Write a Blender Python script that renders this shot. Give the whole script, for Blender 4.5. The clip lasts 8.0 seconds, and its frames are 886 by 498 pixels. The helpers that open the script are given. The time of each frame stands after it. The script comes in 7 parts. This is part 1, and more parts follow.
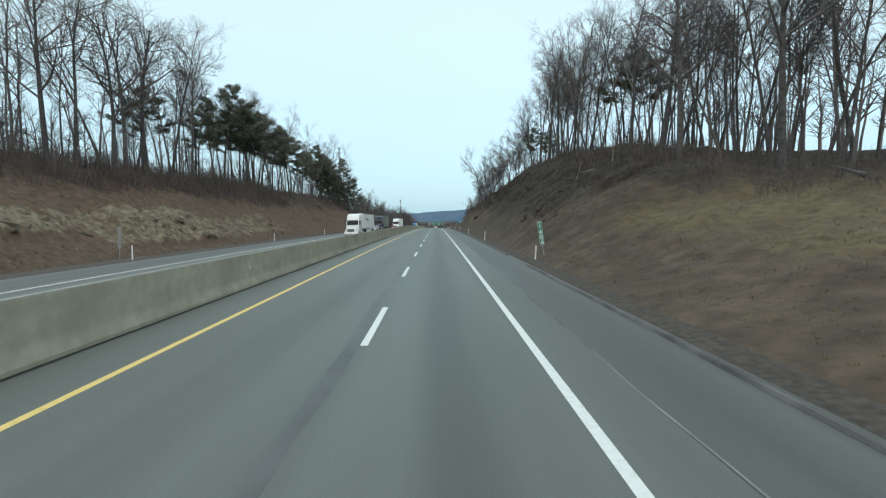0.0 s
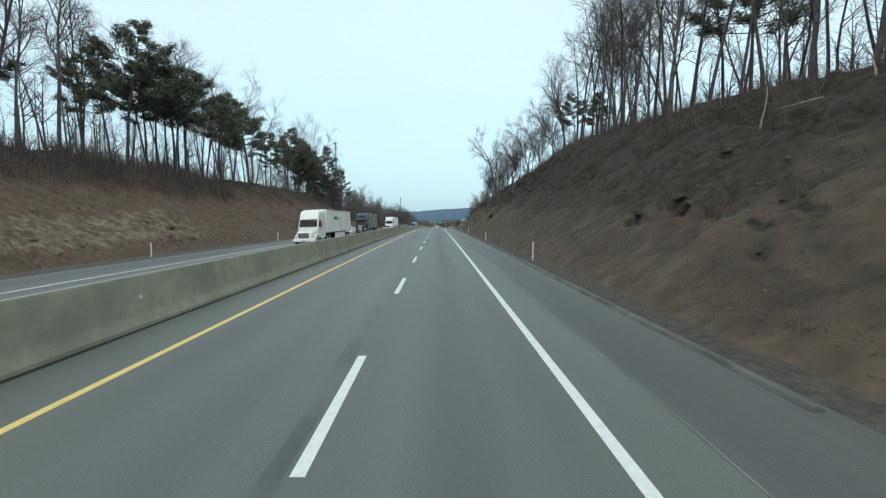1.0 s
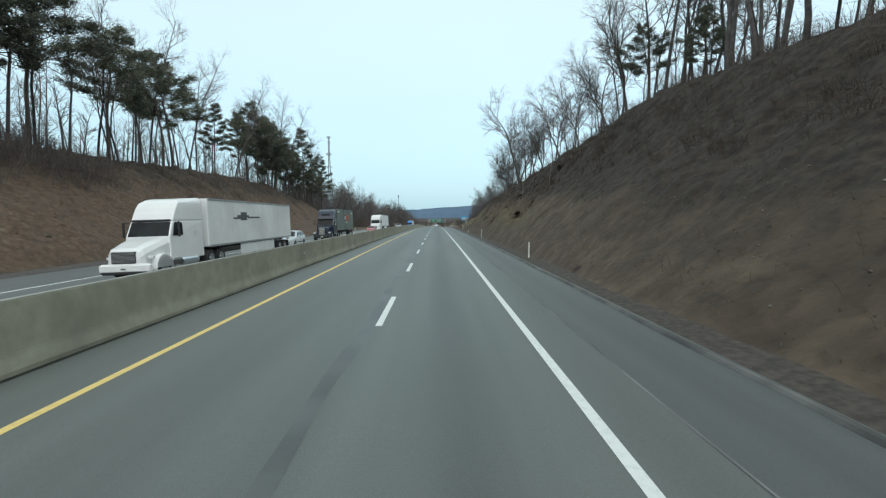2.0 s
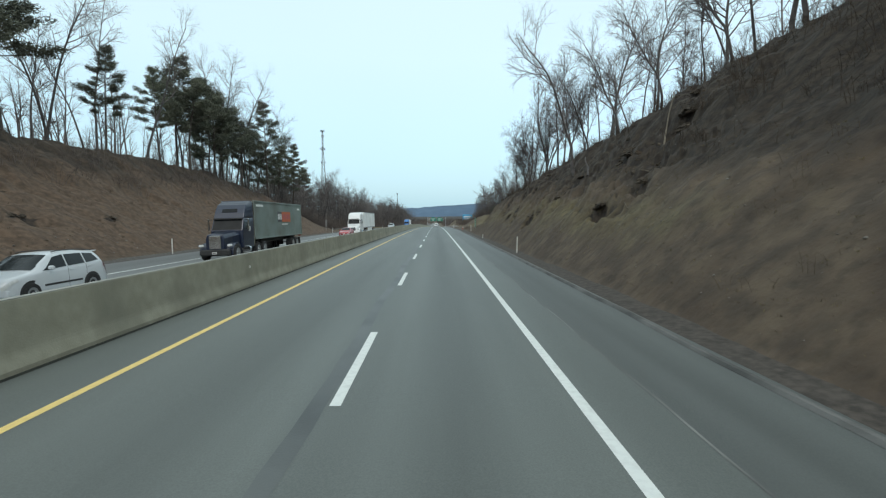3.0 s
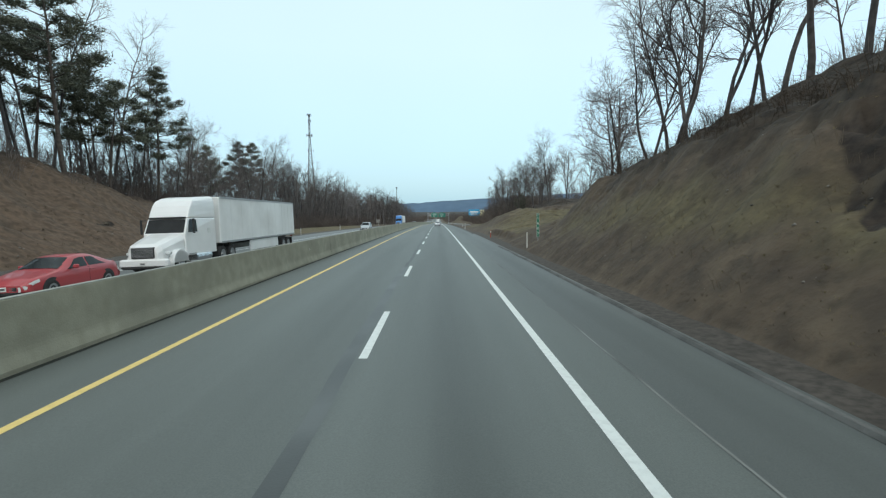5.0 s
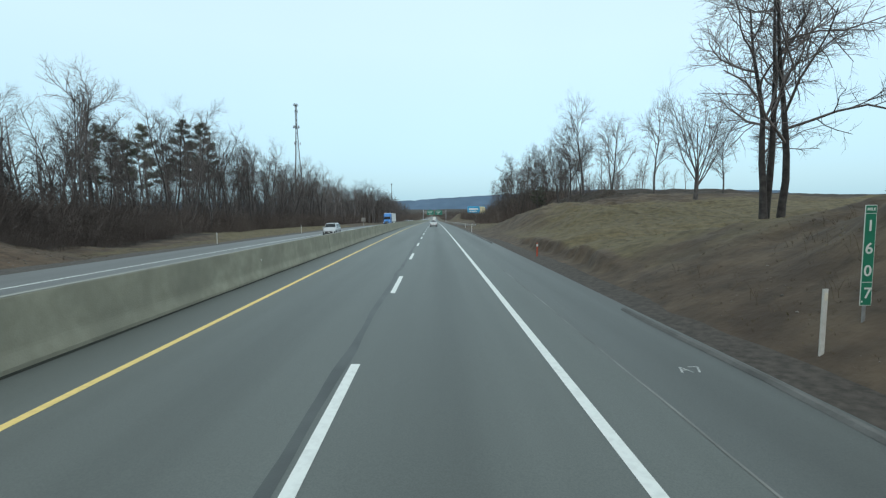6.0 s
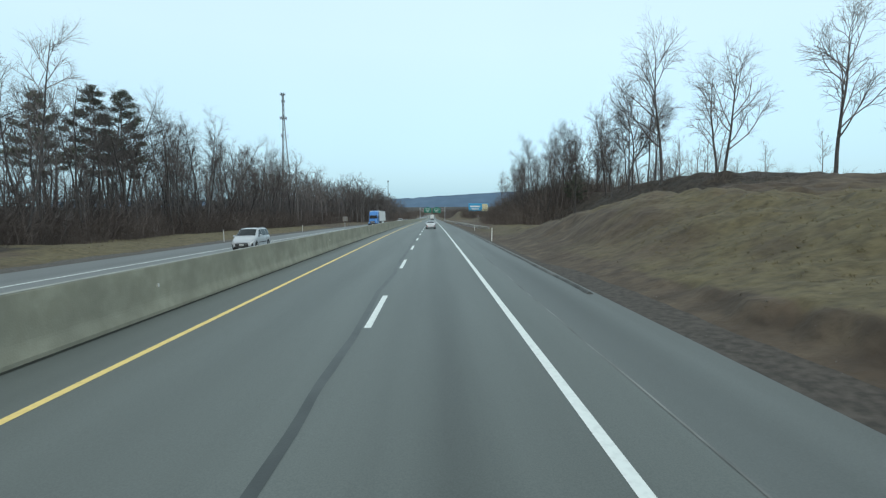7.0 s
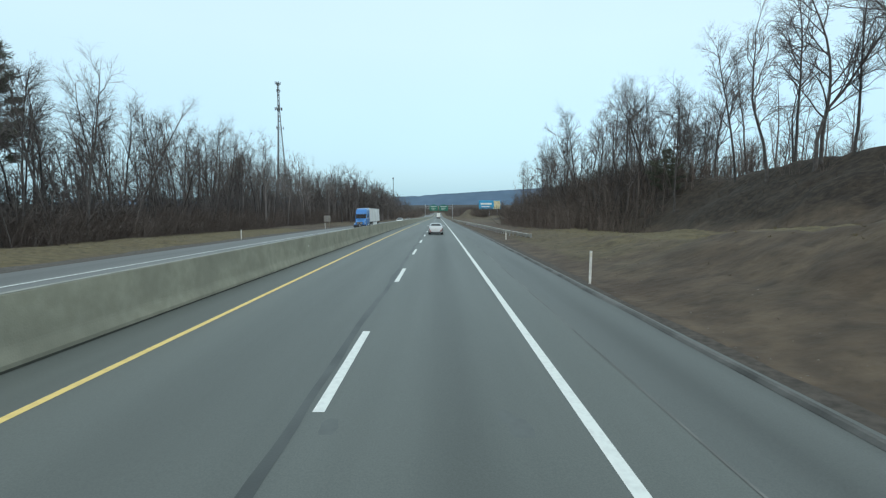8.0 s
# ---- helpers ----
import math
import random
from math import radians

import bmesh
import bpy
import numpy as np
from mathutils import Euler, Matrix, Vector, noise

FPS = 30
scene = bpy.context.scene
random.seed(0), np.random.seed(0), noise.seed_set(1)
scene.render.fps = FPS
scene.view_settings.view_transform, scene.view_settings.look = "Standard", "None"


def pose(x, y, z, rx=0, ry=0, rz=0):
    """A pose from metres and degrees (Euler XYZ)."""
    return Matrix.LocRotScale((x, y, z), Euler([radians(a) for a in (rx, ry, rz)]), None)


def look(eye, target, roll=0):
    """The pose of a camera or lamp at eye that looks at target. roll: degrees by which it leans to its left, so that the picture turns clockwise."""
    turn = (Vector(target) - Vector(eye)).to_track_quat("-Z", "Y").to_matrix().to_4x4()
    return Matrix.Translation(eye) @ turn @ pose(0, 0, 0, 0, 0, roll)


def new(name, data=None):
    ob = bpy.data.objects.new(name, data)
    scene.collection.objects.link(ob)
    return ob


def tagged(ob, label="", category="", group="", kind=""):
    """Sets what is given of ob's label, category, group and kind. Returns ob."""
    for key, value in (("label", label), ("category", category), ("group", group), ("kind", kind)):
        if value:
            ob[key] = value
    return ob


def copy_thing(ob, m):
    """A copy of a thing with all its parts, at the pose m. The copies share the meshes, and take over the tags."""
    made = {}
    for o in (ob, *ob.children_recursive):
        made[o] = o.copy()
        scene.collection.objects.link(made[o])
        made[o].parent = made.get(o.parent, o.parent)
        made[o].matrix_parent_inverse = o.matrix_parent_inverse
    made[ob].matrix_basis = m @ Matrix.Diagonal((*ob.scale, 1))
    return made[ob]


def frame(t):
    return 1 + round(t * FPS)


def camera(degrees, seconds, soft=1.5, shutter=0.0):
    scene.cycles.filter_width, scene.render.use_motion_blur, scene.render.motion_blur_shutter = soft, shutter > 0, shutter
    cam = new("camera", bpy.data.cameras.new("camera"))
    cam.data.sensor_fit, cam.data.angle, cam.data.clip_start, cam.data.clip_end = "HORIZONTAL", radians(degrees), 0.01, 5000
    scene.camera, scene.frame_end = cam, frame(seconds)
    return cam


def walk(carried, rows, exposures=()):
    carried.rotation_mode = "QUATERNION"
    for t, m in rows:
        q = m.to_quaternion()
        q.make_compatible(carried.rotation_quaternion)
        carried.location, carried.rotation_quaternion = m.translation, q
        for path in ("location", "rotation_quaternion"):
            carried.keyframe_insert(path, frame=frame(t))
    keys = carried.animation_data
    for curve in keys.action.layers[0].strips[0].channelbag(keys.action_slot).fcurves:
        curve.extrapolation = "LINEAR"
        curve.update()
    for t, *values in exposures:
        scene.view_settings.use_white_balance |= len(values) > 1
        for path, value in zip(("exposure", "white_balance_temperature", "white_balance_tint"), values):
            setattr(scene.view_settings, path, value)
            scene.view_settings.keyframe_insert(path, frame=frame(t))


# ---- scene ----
cam = camera(86.64, 8.0, soft=1.25)

# The road runs along +y over a gentle crest; the path follows it at cab height.
CREST = 11125.0
CREST_END = 330.0


def road_z(y):
    """Height of the carriageway at y: a long crest, then a straight fall."""
    if y < CREST_END:
        return -y * y / (2 * CREST)
    fall = CREST_END / CREST
    z = -CREST_END ** 2 / (2 * CREST) - (min(y, 700) - CREST_END) * fall
    if y > 700:
        u = min(y - 700, 600)
        z -= fall * (u - u * u / 1200)
    return z


EYE = 2.78
# seconds, x, y, yaw, pitch (degrees)
PATH = [
    (0.0, -0.103, -0.23, -0.83, -3.81),
    (0.5, -0.145, 14.57, -0.62, -3.95),
    (1.0, -0.176, 29.37, -0.70, -4.01),
    (1.5, -0.206, 44.15, -0.83, -4.11),
    (3.0, -0.190, 88.46, -0.83, -4.42),
    (3.5, -0.164, 103.09, -0.84, -4.50),
    (4.0, -0.200, 117.85, -0.76, -4.63),
    (4.5, -0.230, 132.60, -0.62, -4.78),
    (6.0, -0.232, 176.48, -1.10, -5.29),
    (6.5, -0.234, 191.17, -1.46, -5.34),
    (7.0, -0.120, 205.96, -1.35, -5.55),
    (7.5, -0.060, 220.57, -1.05, -5.68),
    (8.0, -0.011, 235.19, -0.56, -5.79),
]
walk(cam, [(t, pose(x, y, road_z(y) + EYE, 90 + pitch, 0, yaw)) for t, x, y, yaw, pitch in PATH],
     [(0.0, 0.0, 6500, 10), (4.5, 0.0, 6500, 10), (6.2, -0.06, 6300, 9), (8.0, -0.06, 6300, 9)])

# ---- light: an overcast late-winter day ----
world = bpy.data.worlds.new("overcast")
scene.world = world
world.use_nodes = True
wn, wl = world.node_tree.nodes, world.node_tree.links
wn.clear()
sky = wn.new("ShaderNodeTexSky")
sky.sky_type, sky.sun_disc = "NISHITA", False
sky.sun_elevation, sky.sun_rotation = radians(38), radians(200)
sky.dust_density, sky.air_density = 3.0, 1.0
sky_bg = wn.new("ShaderNodeBackground")
sky_bg.inputs["Strength"].default_value = 0.05
wl.new(sky.outputs[0], sky_bg.inputs["Color"])
# the cloud sheet: pale, a little brighter high up
tc = wn.new("ShaderNodeTexCoord")
sep = wn.new("ShaderNodeSeparateXYZ")
wl.new(tc.outputs["Generated"], sep.inputs[0])
ramp = wn.new("ShaderNodeValToRGB")
ramp.color_ramp.elements[0].position, ramp.color_ramp.elements[0].color = 0.0, (0.50, 0.77, 0.87, 1)
ramp.color_ramp.elements[1].position, ramp.color_ramp.elements[1].color = 0.65, (0.77, 0.92, 0.905, 1)
for at, tone in ((0.08, (0.54, 0.81, 0.92)), (0.18, (0.62, 0.87, 0.96)), (0.30, (0.71, 0.93, 0.98)), (0.42, (0.74, 0.94, 0.97))):
    ramp.color_ramp.elements.new(at).color = (*tone, 1)
wl.new(sep.outputs["Z"], ramp.inputs[0])
cn = wn.new("ShaderNodeTexNoise")
cn.inputs["Scale"].default_value, cn.inputs["Detail"].default_value = 1.6, 3
wl.new(tc.outputs["Generated"], cn.inputs["Vector"])
cm = wn.new("ShaderNodeMix")
cm.data_type, cm.blend_type = "RGBA", "MULTIPLY"
cm.inputs[0].default_value = 0.12
wl.new(ramp.outputs[0], cm.inputs[6])
wl.new(cn.outputs["Fac"], cm.inputs[7])
cloud_bg = wn.new("ShaderNodeBackground")
cloud_bg.inputs["Strength"].default_value = 0.95
wl.new(cm.outputs[2], cloud_bg.inputs["Color"])
add = wn.new("ShaderNodeAddShader")
wl.new(sky_bg.outputs[0], add.inputs[0])
wl.new(cloud_bg.outputs[0], add.inputs[1])
wout = wn.new("ShaderNodeOutputWorld")
wl.new(add.outputs[0], wout.inputs["Surface"])

sun = new("sun", bpy.data.lights.new("sun", "SUN"))
sun.data.energy, sun.data.angle, sun.data.color = 0.7, radians(25), (1.0, 0.96, 0.9)
sun.matrix_world = look((40, -60, 80), (0, 0, 0))


# ---- materials ----
def material(name, a, b, scale=1.0, rough=0.85, metal=0.0, bump=0.0, bump_scale=30.0, detail=5.0, stain=None,
             stain_scale=0.15, spread=(0.35, 0.65), per_object=0.0, coat=0.0):
    """Two colours mixed by noise in metres, a larger stain colour over them, fine relief."""
    m = bpy.data.materials.new(name)
    m.use_nodes = True
    n, l = m.node_tree.nodes, m.node_tree.links
    bsdf = n["Principled BSDF"]
    bsdf.inputs["Roughness"].default_value, bsdf.inputs["Metallic"].default_value = rough, metal
    bsdf.inputs["Coat Weight"].default_value = coat
    tex = n.new("ShaderNodeTexCoord")
    n1 = n.new("ShaderNodeTexNoise")
    n1.inputs["Scale"].default_value, n1.inputs["Detail"].default_value = scale, detail
    l.new(tex.outputs["Object"], n1.inputs["Vector"])
    r1 = n.new("ShaderNodeMapRange")
    r1.inputs["From Min"].default_value, r1.inputs["From Max"].default_value = spread
    l.new(n1.outputs["Fac"], r1.inputs["Value"])
    mix = n.new("ShaderNodeMix")
    mix.data_type = "RGBA"
    mix.inputs[6].default_value, mix.inputs[7].default_value = (*a, 1), (*b, 1)
    l.new(r1.outputs[0], mix.inputs[0])
    out = mix.outputs[2]
    if stain:
        n2 = n.new("ShaderNodeTexNoise")
        n2.inputs["Scale"].default_value, n2.inputs["Detail"].default_value = stain_scale, 4
        l.new(tex.outputs["Object"], n2.inputs["Vector"])
        r2 = n.new("ShaderNodeMapRange")
        r2.inputs["From Min"].default_value, r2.inputs["From Max"].default_value = 0.45, 0.7
        r2.inputs["To Max"].default_value = 0.8
        l.new(n2.outputs["Fac"], r2.inputs["Value"])
        m2 = n.new("ShaderNodeMix")
        m2.data_type = "RGBA"
        l.new(r2.outputs[0], m2.inputs[0])
        l.new(out, m2.inputs[6])
        m2.inputs[7].default_value = (*stain, 1)
        out = m2.outputs[2]
    if per_object:
        info = n.new("ShaderNodeObjectInfo")
        r3 = n.new("ShaderNodeMapRange")
        r3.inputs["To Min"].default_value, r3.inputs["To Max"].default_value = 1 - per_object, 1 + per_object
        l.new(info.outputs["Random"], r3.inputs["Value"])
        m3 = n.new("ShaderNodeMix")
        m3.data_type, m3.blend_type = "RGBA", "MULTIPLY"
        m3.inputs[0].default_value = 1
        l.new(out, m3.inputs[6])
        l.new(r3.outputs[0], m3.inputs[7])
        out = m3.outputs[2]
    l.new(out, bsdf.inputs["Base Color"])
    if bump:
        n3 = n.new("ShaderNodeTexNoise")
        n3.inputs["Scale"].default_value, n3.inputs["Detail"].default_value = bump_scale, 4
        l.new(tex.outputs["Object"], n3.inputs["Vector"])
        bp = n.new("ShaderNodeBump")
        bp.inputs["Strength"].default_value, bp.inputs["Distance"].default_value = bump, 0.03
        l.new(n3.outputs["Fac"], bp.inputs["Height"])
        l.new(bp.outputs[0], bsdf.inputs["Normal"])
    return m


def asphalt(name, base, streaks, newer=1.0):
    """Worn asphalt: fine aggregate, long blotches, an oil streak down the middle of each lane at the given x, and a newer, darker stretch further on."""
    m = material(name, [c * 0.9 for c in base], [c * 1.12 for c in base], 45, 0.58, bump=0.12, bump_scale=120)
    n, l = m.node_tree.nodes, m.node_tree.links
    bsdf = n["Principled BSDF"]
    old = bsdf.inputs["Base Color"].links[0].from_socket
    tex = n.new("ShaderNodeTexCoord")
    mp = n.new("ShaderNodeMapping")
    mp.inputs["Scale"].default_value = (0.8, 0.035, 1)
    l.new(tex.outputs["Object"], mp.inputs[0])
    blot = n.new("ShaderNodeTexNoise")
    blot.inputs["Scale"].default_value, blot.inputs["Detail"].default_value = 1.0, 5
    l.new(mp.outputs[0], blot.inputs["Vector"])
    sepx = n.new("ShaderNodeSeparateXYZ")
    l.new(tex.outputs["Object"], sepx.inputs[0])
    total = None
    for x, width, depth in streaks:
        sub = n.new("ShaderNodeMath")
        sub.operation = "SUBTRACT"
        l.new(sepx.outputs["X"], sub.inputs[0])
        sub.inputs[1].default_value = x
        ab = n.new("ShaderNodeMath")
        ab.operation = "ABSOLUTE"
        l.new(sub.outputs[0], ab.inputs[0])
        mr = n.new("ShaderNodeMapRange")
        mr.interpolation_type = "SMOOTHSTEP"
        mr.inputs["From Min"].default_value, mr.inputs["From Max"].default_value = 0.0, width
        mr.inputs["To Min"].default_value, mr.inputs["To Max"].default_value = depth, 0.0
        l.new(ab.outputs[0], mr.inputs["Value"])
        if total is None:
            total = mr.outputs[0]
        else:
            ad = n.new("ShaderNodeMath")
            ad.operation = "ADD"
            l.new(total, ad.inputs[0])
            l.new(mr.outputs[0], ad.inputs[1])
            total = ad.outputs[0]
    br = n.new("ShaderNodeMapRange")
    br.inputs["From Min"].default_value, br.inputs["From Max"].default_value = 0.3, 0.7
    br.inputs["To Min"].default_value, br.inputs["To Max"].default_value = 0.86, 1.14
    l.new(blot.outputs["Fac"], br.inputs["Value"])
    fin = br.outputs[0]
    if total is not None:
        sb = n.new("ShaderNodeMath")
        sb.operation = "SUBTRACT"
        l.new(br.outputs[0], sb.inputs[0])
        l.new(total, sb.inputs[1])
        fin = sb.outputs[0]
    age = n.new("ShaderNodeMapRange")
    age.interpolation_type = "SMOOTHSTEP"
    age.inputs["From Min"].default_value, age.inputs["From Max"].default_value = 135, 185
    age.inputs["To Max"].default_value, age.inputs["To Min"].default_value = newer, 1.0
    l.new(sepx.outputs["Y"], age.inputs["Value"])
    aged = n.new("ShaderNodeMath")
    aged.operation = "MULTIPLY"
    l.new(fin, aged.inputs[0])
    l.new(age.outputs[0], aged.inputs[1])
    mul = n.new("ShaderNodeMix")
    mul.data_type, mul.blend_type = "RGBA", "MULTIPLY"
    mul.inputs[0].default_value = 1
    l.new(old, mul.inputs[6])
    l.new(aged.outputs[0], mul.inputs[7])
    l.new(mul.outputs[2], bsdf.inputs["Base Color"])
    return m


M = {}
M["asphalt"] = asphalt("asphalt", (0.119, 0.134, 0.126), [(0.15, 0.85, 0.26), (-3.6, 1.2, 0.10), (-1.9, 0.5, 0.06), (-6.9, 0.7, -0.10)], 0.88)
M["asphalt_far"] = asphalt("asphalt_far", (0.15, 0.16, 0.16), [(-15.2, 1.0, 0.2), (-11.6, 1.0, 0.12), (-20.0, 2.2, 0.12)])
M["shoulder"] = asphalt("asphalt_shoulder", (0.094, 0.105, 0.101), [(4.2, 0.5, 0.10), (4.95, 0.35, -0.12)])
M["white_line"] = material("white_road_paint", (0.72, 0.76, 0.74), (0.55, 0.58, 0.57), 9, 0.7, spread=(0.45, 0.9), bump=0.1)
M["yellow_line"] = material("yellow_road_paint", (0.78, 0.59, 0.21), (0.60, 0.45, 0.17), 7, 0.7, spread=(0.45, 0.9), bump=0.1)
M["black_gap"] = material("open_joint_dark", (0.010, 0.013, 0.010), (0.022, 0.026, 0.020), 4, 0.9)
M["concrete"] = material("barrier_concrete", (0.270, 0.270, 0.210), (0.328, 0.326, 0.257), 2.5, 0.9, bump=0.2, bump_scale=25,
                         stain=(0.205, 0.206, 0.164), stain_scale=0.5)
M["concrete_light"] = material("barrier_top_paler", (0.34, 0.35, 0.32), (0.28, 0.29, 0.265), 3, 0.9, bump=0.2)
M["bark"] = material("bark", (0.050, 0.046, 0.045), (0.105, 0.096, 0.092), 3, 0.95, bump=0.6, bump_scale=18, per_object=0.35)
M["bark_light"] = material("bark_grey", (0.068, 0.063, 0.061), (0.128, 0.117, 0.112), 3, 0.95, bump=0.6, bump_scale=18, per_object=0.3)
M["twig"] = material("twigs", (0.098, 0.087, 0.084), (0.165, 0.146, 0.140), 0.4, 0.95, per_object=0.3)
M["pine_bark"] = material("pine_bark", (0.06, 0.052, 0.046), (0.11, 0.09, 0.075), 4, 0.95, bump=0.6, bump_scale=15)
M["needles"] = material("pine_needles", (0.072, 0.080, 0.060), (0.146, 0.154, 0.106), 0.8, 0.7, per_object=0.3)
M["brush"] = material("brush_stems", (0.105, 0.086, 0.076), (0.19, 0.158, 0.14), 0.25, 0.95)
M["brush_red"] = material("brush_stems_reddish", (0.104, 0.085, 0.077), (0.175, 0.145, 0.130), 0.25, 0.95)
M["rock"] = material("outcrop_rock", (0.115, 0.100, 0.070), (0.215, 0.190, 0.135), 1.3, 0.92, bump=0.7, bump_scale=6, stain=(0.07, 0.055, 0.04),
                     stain_scale=0.8, per_object=0.25)
M["rock_dark"] = material("ledge_rock", (0.040, 0.028, 0.019), (0.098, 0.072, 0.048), 1.5, 0.92, bump=0.7, bump_scale=6, per_object=0.3)
M["tuft"] = material("dead_grass", (0.13, 0.108, 0.052), (0.22, 0.182, 0.09), 0.5, 0.9)
M["tuft_dark"] = material("dead_weeds", (0.085, 0.067, 0.046), (0.15, 0.118, 0.08), 0.5, 0.9)
M["gravel"] = material("verge_gravel", (0.040, 0.034, 0.029), (0.084, 0.072, 0.061), 5, 0.95, bump=0.3, bump_scale=40)
# the ridge's blue is distance haze put into its colour
M["ridge"] = material("wooded_ridge_haze_blue", (0.066, 0.115, 0.185), (0.088, 0.145, 0.22), 0.01, 1.0, stain=(0.055, 0.10, 0.155), stain_scale=0.004)


def ground_material():
    """Dead weeds and soil; tan grass, leaf litter, red soil, pale rock, and bare dark earth with shade painted in,
    where the sheet says so.
    """
    m = material("bank_soil_and_grass", (0.063, 0.047, 0.034), (0.118, 0.088, 0.060), 1.0, 0.95, bump=0.9, bump_scale=4.5,
                 stain=(0.052, 0.035, 0.024), stain_scale=0.28, detail=9)
    n, l = m.node_tree.nodes, m.node_tree.links
    bsdf = n["Principled BSDF"]
    tex = n.new("ShaderNodeTexCoord")

    def field(scale, detail):
        t = n.new("ShaderNodeTexNoise")
        t.inputs["Scale"].default_value, t.inputs["Detail"].default_value = scale, detail
        l.new(tex.outputs["Object"], t.inputs["Vector"])
        return t.outputs["Fac"]

    fine, patches, coarse = field(2.2, 9), field(0.35, 7), field(0.9, 6)
    out = bsdf.inputs["Base Color"].links[0].from_socket

    def over(out, key, a, b, speck, edge, lo, hi, low=0.3, high=0.7):
        """Lays two mottled colours over out where the attribute plus an uneven edge passes lo to hi."""
        r = n.new("ShaderNodeMapRange")
        r.inputs["From Min"].default_value, r.inputs["From Max"].default_value = low, high
        l.new(speck, r.inputs["Value"])
        c = n.new("ShaderNodeMix")
        c.data_type = "RGBA"
        c.inputs[6].default_value, c.inputs[7].default_value = (*a, 1), (*b, 1)
        l.new(r.outputs[0], c.inputs[0])
        at = n.new("ShaderNodeAttribute")
        at.attribute_name = key
        ad = n.new("ShaderNodeMath")
        l.new(at.outputs["Fac"], ad.inputs[0])
        l.new(edge, ad.inputs[1])
        mr = n.new("ShaderNodeMapRange")
        mr.interpolation_type = "SMOOTHSTEP"
        mr.inputs["From Min"].default_value, mr.inputs["From Max"].default_value = lo, hi
        l.new(ad.outputs[0], mr.inputs["Value"])
        mix = n.new("ShaderNodeMix")
        mix.data_type = "RGBA"
        l.new(mr.outputs[0], mix.inputs[0])
        l.new(out, mix.inputs[6])
        l.new(c.outputs[2], mix.inputs[7])
        return mix.outputs[2]

    out = over(out, "red_soil", (0.077, 0.051, 0.034), (0.135, 0.090, 0.060), fine, coarse, 0.7, 1.5, 0.37, 0.63)
    out = over(out, "grass_cover", (0.071, 0.058, 0.031), (0.162, 0.132, 0.070), fine, patches, 0.75, 1.3, 0.27, 0.73)
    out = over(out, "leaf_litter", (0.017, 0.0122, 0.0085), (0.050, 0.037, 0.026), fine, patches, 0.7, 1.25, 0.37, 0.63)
    out = over(out, "pale_rock", (0.088, 0.072, 0.046), (0.250, 0.214, 0.146), fine, coarse, 0.92, 1.22, 0.34, 0.66)
    # bare earth, darkened further to paint the shade of hollows and ledges
    out = over(out, "earth_and_shade", (0.014, 0.010, 0.008), (0.048, 0.035, 0.026), fine, coarse, 0.85, 1.25, 0.37, 0.63)
    # dark specks laid on by noise: the shade under weeds, put into the colour
    weed_shade = n.new("ShaderNodeMapRange")
    weed_shade.inputs["From Min"].default_value, weed_shade.inputs["From Max"].default_value = 0.54, 0.68
    weed_shade.inputs["To Max"].default_value = 0.4
    l.new(field(1.7, 10), weed_shade.inputs["Value"])
    shaded = n.new("ShaderNodeMix")
    shaded.data_type = "RGBA"
    l.new(weed_shade.outputs[0], shaded.inputs[0])
    l.new(out, shaded.inputs[6])
    shaded.inputs[7].default_value = (0.024, 0.018, 0.013, 1)
    l.new(shaded.outputs[2], bsdf.inputs["Base Color"])
    # clods and matted weeds, larger than the fine grain
    lumps = n.new("ShaderNodeBump")
    lumps.inputs["Strength"].default_value, lumps.inputs["Distance"].default_value = 0.7, 0.10
    l.new(field(2.4, 8), lumps.inputs["Height"])
    l.new(bsdf.inputs["Normal"].links[0].from_socket, lumps.inputs["Normal"])
    l.new(lumps.outputs[0], bsdf.inputs["Normal"])
    return m


M["ground"] = ground_material()


# ---- shape helpers ----
def mesh_object(name, verts, faces, mat, parent=None, smooth=False):
    me = bpy.data.meshes.new(name)
    me.from_pydata([tuple(v) for v in verts], [], [tuple(f) for f in faces])
    me.materials.append(mat)
    if smooth:
        me.shade_smooth()
    ob = new(name, me)
    if parent:
        ob.parent = parent
    return ob


def array_object(name, verts, quads, mat, parent=None, smooth=False):
    """A mesh object from numpy arrays: verts (n, 3), faces (m, 3 or 4)."""
    me = bpy.data.meshes.new(name)
    k = quads.shape[1]
    me.vertices.add(len(verts))
    me.vertices.foreach_set("co", np.ascontiguousarray(verts, dtype=np.float32).ravel())
    me.loops.add(quads.size)
    me.loops.foreach_set("vertex_index", np.ascontiguousarray(quads, dtype=np.int32).ravel())
    me.polygons.add(len(quads))
    me.polygons.foreach_set("loop_start", np.arange(0, quads.size, k, dtype=np.int32))
    me.update(calc_edges=True)
    me.materials.append(mat)
    if smooth:
        me.shade_smooth()
    ob = new(name, me)
    if parent:
        ob.parent = parent
    return ob


